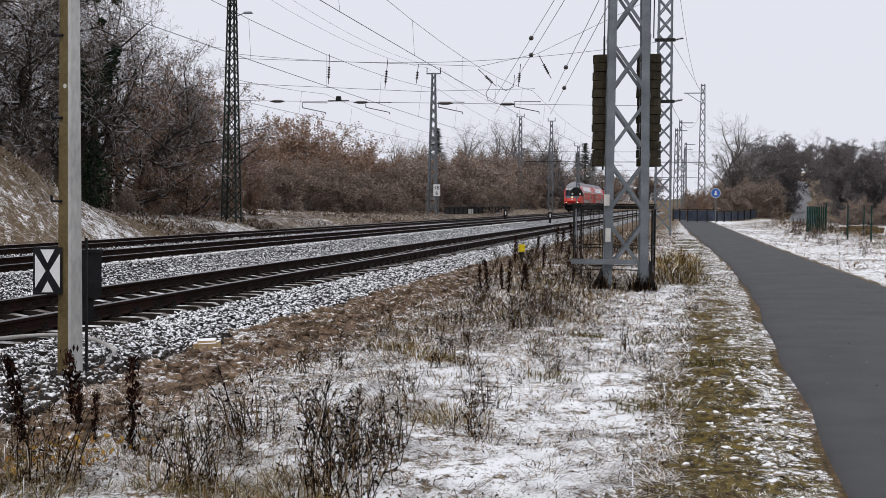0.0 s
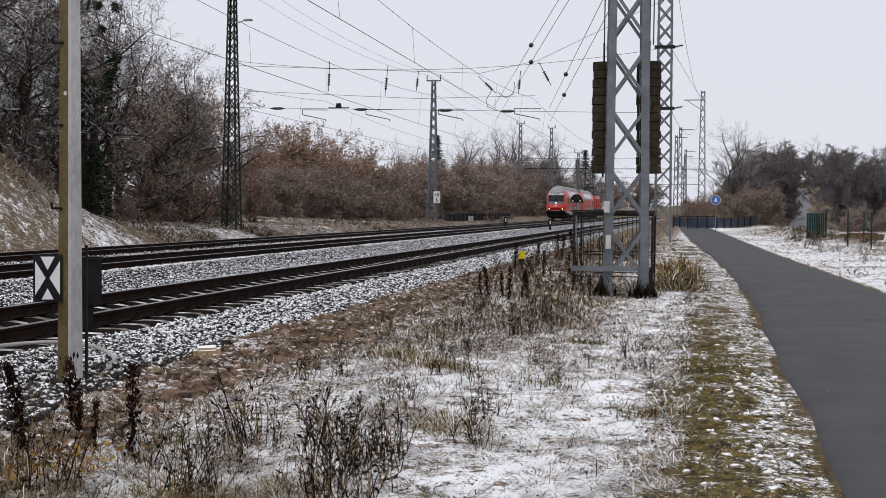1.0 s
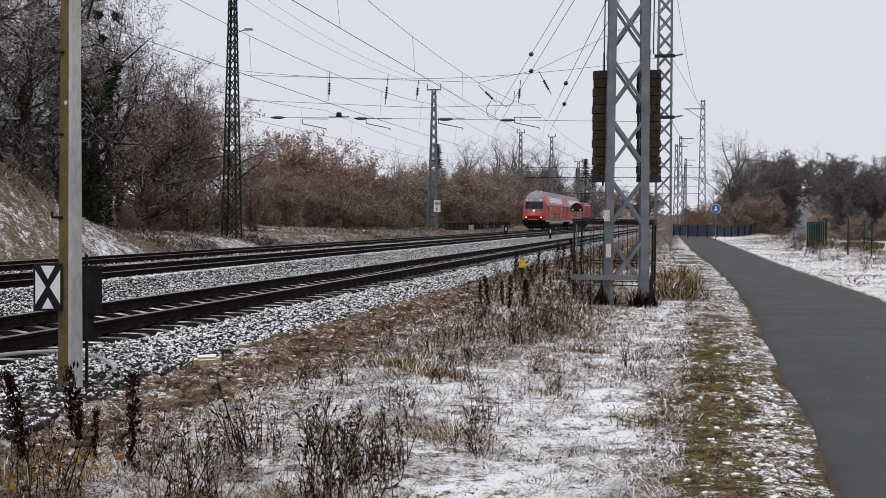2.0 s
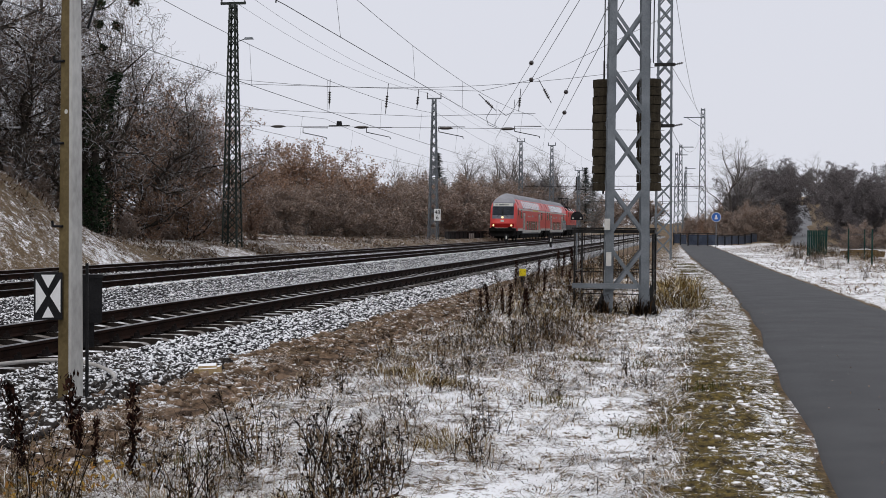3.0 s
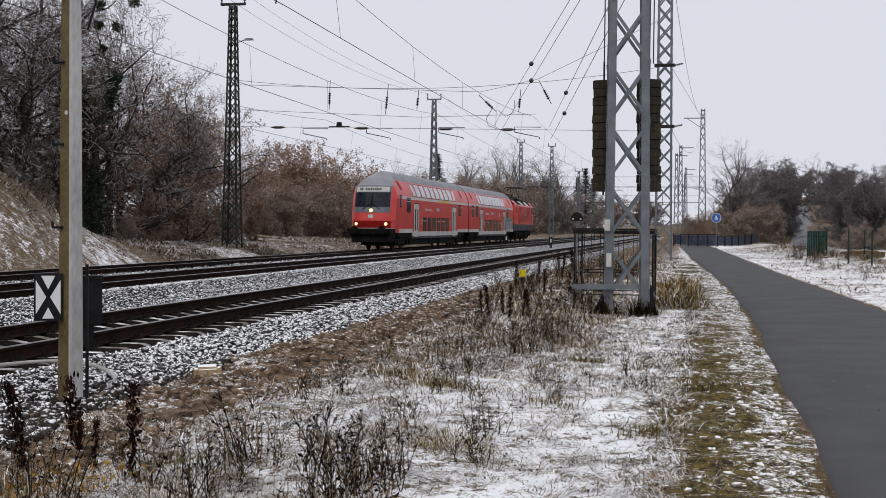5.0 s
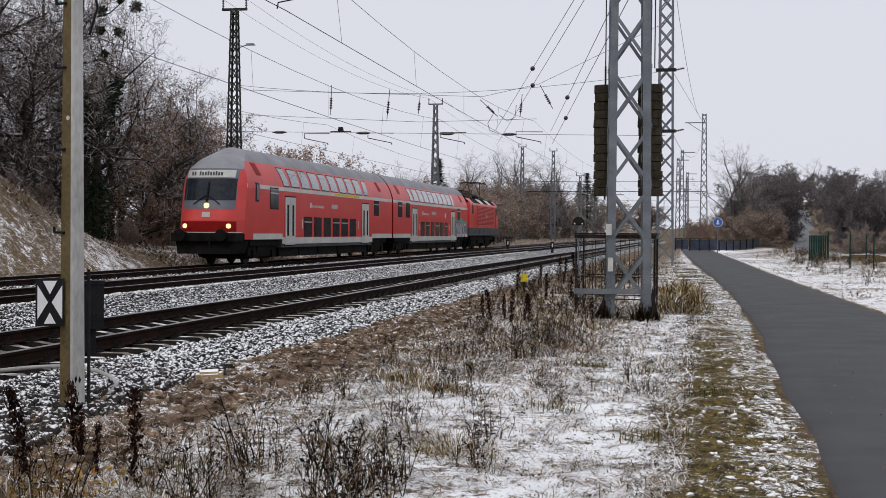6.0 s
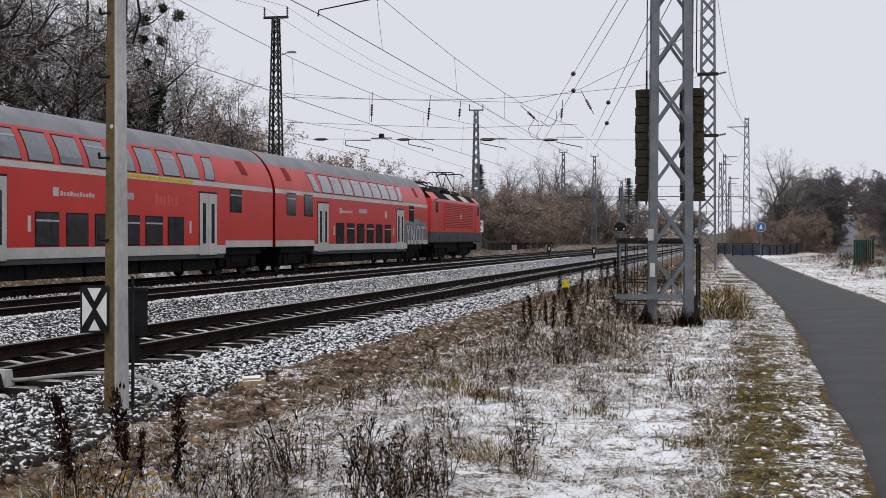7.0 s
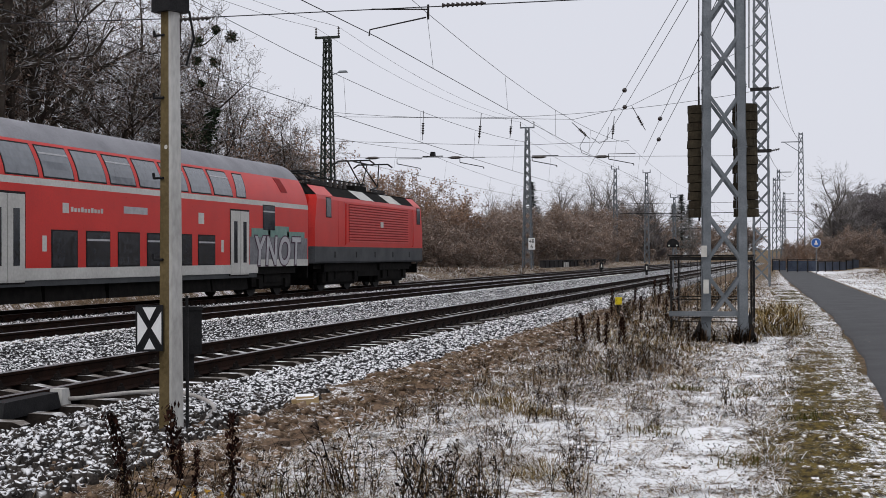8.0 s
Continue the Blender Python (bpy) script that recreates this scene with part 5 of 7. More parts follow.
def rough_block(g, c, s, seed, jitter=0.18):
    r = random.Random(seed)
    b = bmesh.new()
    bmesh.ops.create_cube(b, size=1.0)
    bmesh.ops.bevel(b, geom=b.edges[:], offset=0.16, segments=2, affect="EDGES")
    pts = [(c[0] + v.co.x * s[0] * r.uniform(1 - jitter, 1), c[1] + v.co.y * s[1] * r.uniform(1 - jitter, 1), c[2] + v.co.z * s[2] * r.uniform(1 - jitter, 1)) for v in b.verts]
    g.add(pts, [[v.index for v in f.verts] for f in b.faces])
    b.free()
    return g


tagged(part("marker_stone", rough_block(Geo(), (0, 0, 0.0), (0.29, 0.24, 0.15), 4), M_TAN, at=pose(-4.87, 12.7, 0.06, 3, -4, 20)), "tan boundary stone with a cap of snow", "stone")

ym = thing("yellow_marker", "short post with a yellow marker plate in dry grass", "marker post", at=pose(-4.35, 33.5, 0))
part("post", Geo().tube((0, 0, -0.1), (0, 0, 0.42), 0.03, n=8), M_DARKSTEEL, ym)
part("plate", Geo().box((0, -0.03, 0.4), (0.17, 0.03, 0.19)), M_YELLOW, ym, "yellow plate")


# cage round the hanging weights
def weight_cage():
    t = thing("weight_cage", "dark steel guard cage behind the mast", "guard cage", at=pose(0, 0, 0))
    x0, x1, y0, y1 = -2.28, -0.8, 25.2, 26.9
    for a, b in (((x0, y0), (x1, y0)), ((x1, y0), (x1, y1)), ((x1, y1), (x0, y1)), ((x0, y1), (x0, y0))):
        part("top_beam", Geo().bar((*a, 1.49), (*b, 1.49), 0.06, 0.07), M_DARKSTEEL, t)
        for z in (0.72, 0.3):
            part("rail", Geo().bar((*a, z), (*b, z), 0.018, 0.018), M_DARKSTEEL, t)
        n = 8 if a[1] == b[1] else 2
        for k in range(n):
            p = Vector((*a, 0)).lerp(Vector((*b, 0)), k / n)
            part("bar", Geo().tube((p.x, p.y, -0.05 if k == 0 else 0.28), (p.x, p.y, 1.45), 0.02 if k == 0 else 0.006, n=5), M_DARKSTEEL, t)
    part("lid", Geo().box(((x0 + x1) / 2, (y0 + y1) / 2, 1.545), (x1 - x0 + 0.1, y1 - y0 + 0.1, 0.03)), M_DARKSTEEL, t, "flat dark lid")


weight_cage()

sd = thing("shunting_signal", "half-round black signal head on a thin post", "railway signal", at=pose(-3.98, 44.8, 0))
part("post", Geo().tube((0, 0, -0.1), (0, 0, 1.85), 0.025, n=8), M_STEEL, sd)
hd = Geo()
arc = [(-0.21, 1.82)] + [(-0.21 * math.cos(math.pi * k / 12), 1.88 + 0.23 * math.sin(math.pi * k / 12)) for k in range(13)] + [(0.21, 1.82)]
hd.add([(x, -0.06, z) for x, z in arc] + [(x, 0.06, z) for x, z in arc], [tuple(range(15)), tuple(range(29, 14, -1))] + [(i, (i + 1) % 15, 15 + (i + 1) % 15, 15 + i) for i in range(15)])
part("head", hd, M_BLACK, sd, "black half-round head")
part("reflector", Geo().tube((-0.13, -0.075, 1.88), (-0.13, -0.055, 1.88), 0.03, n=10), M_BAND, sd)
part("reflector", Geo().tube((0.13, -0.075, 1.88), (0.13, -0.055, 1.88), 0.03, n=10), M_BAND, sd)

for x, y, z in ((-14.0, 98, 0.3), (-10.0, 92, 0.2)):
    d = thing("dwarf_signal", "low dark dwarf signal between the tracks", "railway signal", "dwarf signals", pose(x, y, z))
    part("head", Geo().box((0, 0, 0.5), (0.3, 0.25, 0.5), taper=0.8), M_BLACK, d)
    part("foot", Geo().box((0, 0, 0.12), (0.16, 0.16, 0.3)), M_DARKSTEEL, d)
    part("face", Geo().box((0.02, -0.13, 0.5), (0.09, 0.02, 0.25)), M_BAND, d)
tagged(part("bent_pipe", Geo().line([(0, 0, 0), (0, 0, 0.22), (0.12, 0, 0.25), (0.14, 0, 0.12)], 0.03, 6), M_BAND, at=pose(-13.8, 38.2, 0.17)), "short pale bent pipe beside the track", "pipe")

# bridge parapet beyond the far track, with a kilometre board on the mast
for y0, y1 in ((126, 141), (141, 173)):
    p = thing("parapet", "dark steel bridge parapet beyond the tracks", "parapet", "bridge parapets", pose(-23.9, 0, 0.2))
    part("girder", Geo().box((0, (y0 + y1) / 2, 0.42), (0.3, y1 - y0 - 0.1, 0.85)), M_DARKWALL, p)
    part("top_flange", Geo().box((0, (y0 + y1) / 2, 0.88), (0.5, y1 - y0 - 0.1, 0.08)), M_DARKWALL, p)
    for k in range(int((y1 - y0) / 2.5)):
        part("rib", Geo().box((0.2, y0 + 1.2 + k * 2.5, 0.42), (0.12, 0.1, 0.8)), M_DARKWALL, p)
mk = thing("painted_mark", "pale painted patch on the bridge parapet", "painted mark", at=pose(-23.7, 138.0, 0.6))
for k in range(3):
    part("stroke", Geo().box((0.06, k * 1.1, 0), (0.02, 0.8, 0.55)), M_BAND, mk)
hs = thing("kilometre_board", "white kilometre board with black figures on a mast", "railway sign", at=pose(-23.48, 119.3, 2.15))
part("board", Geo().box((0, 0, 0.52), (0.62, 0.04, 1.08)), M_WHITE, hs, "white enamel board")
for body, z, sz in (("48", 0.58, 0.52), ("6", 0.1, 0.52)):
    cu = bpy.data.curves.new("figures", "FONT")
    cu.body, cu.size, cu.extrude, cu.align_x = body, sz, 0.004, "CENTER"
    cu.materials.append(M_BLACK)
    part("figures", cu, None, hs, "black figures", at=pose(0, -0.026, z, 90, 0, 0))

# ---------------------------------------------------------------- end of the path
bs = thing("path_sign", "round blue sign for a shared path on a grey post", "road sign", at=pose(1.6, 110, 0))
part("post", Geo().tube((0, 0, -0.2), (0, 0, 2.9), 0.035, n=8), M_STEEL, bs)
part("disc", Geo().tube((0, -0.03, 2.52), (0, -0.055, 2.52), 0.36, n=28), M_BLUE, bs, "blue disc")
part("rim", Geo().tube((0, -0.026, 2.52), (0, -0.045, 2.52), 0.39, n=28), M_WHITE, bs)
part("pictogram", Geo().box((0, -0.06, 2.52), (0.12, 0.01, 0.36)).box((0, -0.06, 2.42), (0.26, 0.01, 0.12)), M_WHITE, bs, "white pictogram")


def panel_fence(x0, x1, y0, y1, h, label, n):
    t = thing("panel_fence", label, "fence", "path end fences")
    for k in range(n):
        a, b = Vector((x0, y0, 0)).lerp(Vector((x1, y1, 0)), k / n), Vector((x0, y0, 0)).lerp(Vector((x1, y1, 0)), (k + 1) / n)
        z = float(ground_z(a.x, a.y))
        part("post", Geo().box((a.x, a.y, z + h / 2), (0.12, 0.12, h + 0.1)), M_DARKSTEEL, t)
        part("panel", Geo().bar((a.x + 0.05, a.y, z + h * 0.52), (b.x - 0.05, b.y, z + h * 0.52), 0.05, h * 0.8), M_BLUEGREY, t)
        part("rail", Geo().bar((a.x, a.y, z + h), (b.x, b.y, z + h), 0.06, 0.06), M_DARKSTEEL, t)


panel_fence(-2.1, -0.85, 128, 128, 1.1, "dark blue-grey panel fence closing the path", 2)
panel_fence(-0.7, 1.9, 121, 121, 1.15, "dark blue-grey panel fence closing the path", 3)
panel_fence(1.9, 6.0, 121, 135, 0.95, "blue-grey railing beside the path's end", 6)


def green_fence():
    t = thing("green_fence", "dark green slatted fence corner", "fence", at=pose(0, 0, 0))
    for k in range(11):
        f = k / 10
        part("slat", Geo().box((5.6 + 0.9 * f, 69.8 - 0.6 * abs(f - 0.7), 0.82), (0.075, 0.03, 1.4)), M_GREENFENCE, t)
    part("rail", Geo().box((6.05, 69.5, 1.25), (0.95, 0.03, 0.05)), M_GREENFENCE, t)
    part("rail", Geo().box((6.05, 69.5, 0.4), (0.95, 0.03, 0.05)), M_GREENFENCE, t)
    w = thing("wire_fence", "low wire fence on dark posts in snowy grass", "fence", at=pose(0, 0, 0))
    ps = [(6.55, 69.6), (7.6, 63), (6.2, 56.7), (6.75, 53.6), (7.3, 49.5), (8.0, 44)]
    for x, y in ps:
        z = float(ground_z(x, y))
        part("post", Geo().tube((x, y, z - 0.2), (x, y, z + 1.42), 0.03, n=8), M_GREENFENCE, w)
    for z in (0.45, 0.9, 1.35):
        for a, b in zip(ps[:-1], ps[1:]):
            part("strand", Geo().tube((*a, z), (*b, z), 0.005, n=3), M_WIRE, w)
    c = thing("concrete_slab", "brown concrete slab lying behind the fence", "slab", at=pose(8.6, 72, 0.3, 0, 0, 6))
    part("slab", rough_block(Geo(), (0, 0, 0), (2.2, 1.0, 0.45), 7, 0.08), M_EDGE, c)


green_fence()

# side road climbing between the trees, with a parked car
rd = Geo()
rows = []
for k in range(16):
    y = 118 + k * 10
    x = 9.0 + (y - 118) * 0.066 + 1.2 * math.sin((y - 118) * 0.012)
    rows.append([(x - 1.25, y, float(ground_z(x, y)) + 0.12), (x + 1.25, y, float(ground_z(x, y)) + 0.12)])
tagged(part("side_road", rd.grid(rows), M_ROAD), "narrow grey road climbing between trees", "road", kind="structure")


def parked_car():
    t = thing("parked_car", "pale parked car half hidden by a hedge", "car", at=pose(12.2, 183, float(ground_z(12.2, 183)), 0, 0, 4))
    prof = [(-2.1, 0.35), (2.1, 0.35), (2.15, 0.7), (1.3, 0.9), (0.7, 1.42), (-1.1, 1.45), (-1.9, 1.0), (-2.15, 0.8)]
    n = len(prof)
    g = Geo().add([(-0.85, y, z) for y, z in prof] + [(0.85, y, z) for y, z in prof], [tuple(range(n)), tuple(range(2 * n - 1, n - 1, -1))] + [(i, n + i, n + (i + 1) % n, (i + 1) % n) for i in range(n)])
    part("body", g, M_SKIRT, t)
    part("windscreen", Geo().box((0, -1.5, 1.22), (1.5, 0.6, 0.3)), M_GLASS, t)
    part("side_window", Geo().box((-0.85, -0.2, 1.18), (0.03, 1.6, 0.34)), M_GLASS, t)
    for x in (-0.78, 0.78):
        for y in (-1.3, 1.3):
            part("wheel", Geo().tube((x - 0.1, y, 0.32), (x + 0.1, y, 0.32), 0.32, n=16), M_BLACK, t)


parked_car()


# ---------------------------------------------------------------- trees
def tree_geometry(seed, h, limbs=9, spread=0.45, upright=0.5, bare=0.25, depth=3, twigs=5, leaves=0, leaf=0.16, kinked=0.25):
    """Trunk with limbs, fine twigs, and leaf positions."""
    r = random.Random(seed)
    wood, fine, tips = Geo(), Geo(), []

    def rand_dir(k):
        return Vector((r.gauss(0, k), r.gauss(0, k), r.gauss(0, k)))

    def branch(p, d, length, rad, level):
        n = 4 if level < depth else 3
        seg = length / n
        for i in range(n):
            d2 = (d + rand_dir(kinked * (0.6 if level == 0 else 1 if level < depth else 1.7)) + Vector((0, 0, 0.10 * upright))).normalized()
            q = p + d2 * seg
            r1 = rad * (1 - 0.75 * (i + 1) / n) if level else rad * (1 - 0.6 * (i + 1) / n)
            r0 = rad * (1 - 0.75 * i / n) if level else rad * (1 - 0.6 * i / n)
            if r0 > 0.022:
                wood.tube(p, q, r0, r1, 6 if level == 0 else 4, caps=False)
            else:
                fine.tube(p, q, max(r0, 0.009), max(r1, 0.0055), 3, caps=False)
            if level < depth:
                for _ in range(twigs if level == depth - 1 else 2 + (level == 0 and i > 0)):
                    if level == 0 and (i + 0.5) / n < bare:
                        continue
                    side = rand_dir(1.0)
                    side = (side - d2 * side.dot(d2)).normalized()
                    nd = (d2 * r.uniform(0.35, 0.9) + side * r.uniform(0.6, 1.0) + Vector((0, 0, upright * 0.35))).normalized()
                    branch(p.lerp(q, r.random()), nd, length * r.uniform(0.34, 0.56) * (0.8 if level == depth - 1 else 1.0), max(r1 * 0.6, 0.006), level + 1)
            else:
                tips.append(q)
            p, d = q, d2

    trunk = Vector((r.gauss(0, 0.05), r.gauss(0, 0.05), 1)).normalized()
    p, d, n, rad = Vector((0, 0, -0.4)), trunk, 7, h * 0.014 + 0.03
    for i in range(n):
        q = p + d * h * 0.62 / n
        wood.tube(p, q, rad * (1 - 0.09 * i), rad * (1 - 0.09 * (i + 1)), 8, caps=False)
        if (i + 1) / n > bare:
            for _ in range(max(1, round(limbs / n))):
                a = r.uniform(0, 6.283)
                nd = Vector((math.cos(a) * spread * 2, math.sin(a) * spread * 2, upright + 0.35)).normalized()
                branch(p.lerp(q, r.random()), nd, h * r.uniform(0.26, 0.42), rad * (0.6 - 0.05 * i), 1)
        p, d = q, (d + rand_dir(0.09)).normalized()
    branch(p, d, h * 0.4, rad * 0.4, 1)
    branch(p, (d + rand_dir(0.4)).normalized(), h * 0.36, rad * 0.35, 1)
    lv = []
    if leaves:
        for _ in range(leaves):
            c = r.choice(tips) + rand_dir(leaf * 1.3)
            lv.append((c, leaf * r.uniform(0.5, 1.2)))
    return wood, fine, lv


def leaf_geo(spots, seed):
    r = random.Random(seed)
    g = Geo()
    for c, s in spots:
        a = Vector((r.gauss(0, 1), r.gauss(0, 1), r.gauss(0, 1))).normalized()
        b = a.cross(Vector((r.gauss(0, 1), r.gauss(0, 1), r.gauss(0, 1)))).normalized()
        g.add([c - a * s, c + b * s * 0.5, c + a * s, c - b * s * 0.45], [(0, 1, 2, 3)])
    return g


def tree_thing(name, label, category, group, geo, mats, seed):
    wood, fine, lv = geo
    t = thing(name, label, category, group)
    part("trunk", wood, mats[0], t, "dark wet trunk and limbs, paled for haze on far kinds")
    tagged(part("twig_mass", fine, mats[1], t, "fine bare twigs"), kind="stuff")
    if lv:
        tagged(part("crown", leaf_geo(lv, seed), mats[2], t, "dry brown leaves"), kind="stuff")
    return t


KINDS = {
    "alder": [tree_thing("bare_tree", "tall bare tree with snow-dusted twigs", "tree", "trees on the bank", tree_geometry(s, 14, 14, 0.5, 0.45, 0.2, 3, 7, 1500, 0.08, 0.33), (M_BARK, M_TWIG, M_LEAF_DULL), s) for s in (11, 12, 13)],
    "oak": [tree_thing("oak_tree", "open-branched tree keeping some dry brown leaves", "tree", "trees on the bank", tree_geometry(s, 9.5, 12, 0.55, 0.42, 0.12, 3, 4, 8000, 0.085, 0.3), (M_BARK, M_TWIG, M_LEAF), s) for s in (15, 16)],
    "russet": [tree_thing("brown_tree", "spreading tree holding rusty dry leaves", "tree", "brown trees beyond the tracks", tree_geometry(s, 8, 12, 0.6, 0.4, 0.08, 3, 4, 6500, 0.12), (M_BARK, M_TWIG_BROWN, M_LEAF), s) for s in (21, 22)],
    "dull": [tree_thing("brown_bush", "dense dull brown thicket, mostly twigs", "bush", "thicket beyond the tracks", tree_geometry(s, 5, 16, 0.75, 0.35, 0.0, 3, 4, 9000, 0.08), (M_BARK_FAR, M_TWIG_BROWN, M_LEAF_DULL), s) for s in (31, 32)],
    "grey": [tree_thing("grey_tree", "rounded leafless tree, painted grey for mist", "tree", "misty trees by the road", tree_geometry(s, 10, 14, 0.62, 0.45, 0.05, 3, 4, 44000, 0.075), (M_BARK_FAR, M_TWIG_GREY, M_LEAF_GREY), s) for s in (41, 42)],
    "poplar": [tree_thing("distant_tree", "slim bare tree far off, paled for mist", "tree", "far trees", tree_geometry(s, 14, 11, 0.28, 0.9, 0.25, 3, 3), (M_BARK_FAR, M_TWIG_FAR), s) for s in (51, 52)],
}


def fir(seed, h):
    r = random.Random(seed)
    t = thing("fir_tree", "conifer among bare trees, paled for haze", "tree", "conifers")
    part("trunk", Geo().tube((0, 0, -0.3), (0, 0, h), h * 0.018, 0.02, 8), M_BARK, t)
    g = Geo()
    for k in range(900):
        f = r.random() ** 0.8
        a, z = r.uniform(0, 6.283), h * (0.1 + 0.9 * f)
        rr = h * 0.2 * (1.02 - f) * r.uniform(0.3, 1.1)
        c = Vector((math.cos(a) * rr, math.sin(a) * rr, z - rr * 0.3))
        o = Vector((math.cos(a), math.sin(a), -0.25))
        s = Vector((-math.sin(a), math.cos(a), 0))
        g.add([c - o * 0.35, c + s * 0.14, c + o * 0.4, c - s * 0.14], [(0, 1, 2, 3)])
    tagged(part("crown", g, M_FIR, t, "grey-green needles, paled for haze"), kind="stuff")
    return t


KINDS["fir"] = [fir(61, 10)]
_used = {}


def plant(kind, x, y, scale, turn=None, sink=0.15, wide=1.0):
    """Sets out the first of a kind where it is first wanted, and copies after that."""
    i = _used.get(kind, 0)
    _used[kind] = i + 1
    pool = KINDS[kind]
    base = pool[i % len(pool)]
    m = pose(x, y, float(ground_z(x, y)) - sink, 0, 0, turn if turn is not None else (i * 137.5) % 360)
    if i < len(pool):
        base.matrix_basis = m
        ob = base
    else:
        ob = copy_thing(base, m)
    ob.scale = (scale * wide, scale * wide, scale)
    return ob


# bank at the left: tall bare trees
for x, y, s in ((-29.5, 39, 1.0), (-28.8, 43.3, 1.05), (-29.9, 47.3, 1.02), (-32.5, 49.8, 1.08), (-30.1, 54.2, 1.0), (-33.0, 58.5, 1.05), (-28.2, 57.5, 0.98), (-30.0, 63.8, 0.95), (-28.2, 66.3, 0.86), (-36, 62, 1.0), (-38, 48, 1.1), (-28.6, 71.5, 0.7), (-35, 44, 1.1), (-36, 54, 1.05), (-40, 60, 1.1), (-35.5, 68, 0.95), (-33, 72, 0.9)):
    plant("alder", x, y, s)
for x, y, s in ((-28.6, 69.5, 1.0), (-30.0, 75.0, 0.88), (-28.2, 63.5, 0.9), (-33, 80, 1.0), (-27.2, 74.5, 0.86)):
    plant("oak", x, y, s)
for x, y, s in ((-32, 78, 0.95), (-35, 86, 0.95), (-27.3, 68, 0.42), (-27.0, 72.5, 0.4), (-27.6, 64, 0.36), (-27.2, 78, 0.45)):
    plant("russet", x, y, s)
for x, y, s in ((-31, 64.8, 0.6), (-29.8, 55.5, 0.5), (-30.4, 49, 0.6), (-31.8, 46, 0.7), (-31.5, 53, 0.7), (-33, 49, 0.8), (-30.5, 70, 0.6), (-29.5, 76, 0.6), (-33, 60, 0.9), (-35, 50, 1.2), (-36, 56, 1.2), (-34, 43, 1.1), (-34, 66, 1.0), (-28.6, 52, 0.4), (-27.4, 60.5, 0.35), (-27.8, 66.5, 0.35)):
    plant("dull", x, y, s)


def on_ray(px, dist):
    a = radians(10.87) + math.atan((784 - px) / 2330)
    return -dist * math.sin(a), dist * math.cos(a)


# russet trees and thickets beyond the far track, out to the bridge
for u, d, s in ((462, 104, 0.66), (490, 106, 0.84), (515, 112, 0.97), (548, 112, 1.0), (582, 114, 0.92), (612, 117, 0.86), (642, 118, 0.76), (505, 122, 0.94), (530, 120, 0.98), (560, 126, 1.03), (605, 128, 0.93), (660, 128, 0.68)):
    plant("russet", *on_ray(u, d), s, wide=1.15)
for u, d, s in ((450, 98, 0.85), (480, 99, 0.8), (510, 101, 0.9), (540, 104, 0.85), (570, 106, 0.9), (600, 108, 0.95), (630, 110, 0.9), (660, 114, 1.0), (685, 118, 1.05), (705, 124, 1.1), (730, 130, 1.2), (755, 136, 1.2), (785, 140, 1.25), (815, 146, 1.35), (845, 152, 1.4), (872, 182, 1.6), (900, 202, 1.65), (925, 218, 1.7), (950, 240, 1.75), (690, 135, 1.2), (740, 145, 1.3), (800, 160, 1.5), (850, 170, 1.5), (675, 150, 1.35), (715, 165, 1.5), (765, 178, 1.65), (822, 190, 1.75), (860, 205, 1.8), (890, 225, 2.0), (915, 240, 2.05), (945, 255, 2.1), (970, 262, 2.1), (990, 270, 2.0)):
    plant("dull", *on_ray(u, d), s, wide=1.2)
for u, d, s in ((690, 175, 0.66), (735, 190, 0.75), (798, 205, 0.85), (826, 210, 0.92), (885, 235, 1.02), (912, 235, 1.1), (940, 240, 1.12), (968, 245, 1.1), (985, 250, 1.05), (862, 225, 0.8), (1010, 280, 0.8), (1050, 300, 0.7)):
    plant("poplar", *on_ray(u, d), s, wide=1.3)
for u, d, s in ((772, 150, 0.95), (1035, 325, 1.55), (1022, 320, 1.3), (1048, 340, 1.35), (958, 270, 1.05)):
    plant("fir", *on_ray(u, d), s, wide=1.5)
for u, d, s in ((1000, 300, 1.55), (1020, 330, 1.6), (1060, 420, 2.1), (1090, 540, 2.6), (1120, 720, 3.3), (1150, 730, 3.3), (975, 265, 1.6)):
    plant("dull", *on_ray(u, d), s, wide=1.6)
for u, d, s in ((880, 245, 1.0), (905, 250, 1.12), (935, 255, 1.15), (960, 260, 1.15), (985, 262, 1.05), (800, 215, 0.85), (840, 225, 0.9)):
    plant("grey", *on_ray(u, d), s)
# right of the path
for u, d, s in ((1290, 148, 0.74), (1312, 150, 0.78), (1462, 240, 0.7)):
    plant("poplar", *on_ray(u, d), s, wide=1.5)
for u, d, s in ((1300, 150, 0.72), (1330, 152, 0.78), (1352, 156, 0.82), (1368, 160, 0.84), (1345, 170, 1.0), (1362, 180, 1.0), (1508, 118, 0.66), (1522, 120, 0.74), (1540, 120, 0.7), (1560, 121, 0.66), (1580, 122, 0.66), (1610, 122, 0.64), (1525, 135, 0.8), (1555, 136, 0.78), (1590, 140, 0.76)):
    plant("grey", *on_ray(u, d), s, wide=1.1)
for y, off, s in ((165, 6.0, 0.55), (182, 6.2, 0.6), (200, 5.4, 0.65), (222, 5.4, 0.7), (246, 5.0, 0.6), (190, -6.0, 0.5), (225, -5.6, 0.55), (262, -3.0, 0.65), (275, 3.0, 0.6), (290, 0.0, 0.65), (300, -8.0, 0.7), (300, 9.0, 0.6), (156, 5.0, 0.4), (174, 4.6, 0.42), (210, 4.4, 0.45)):
    plant("grey", 9.0 + (y - 118) * 0.066 + 1.2 * math.sin((y - 118) * 0.012) + off, y, s * 1.3, wide=1.1)
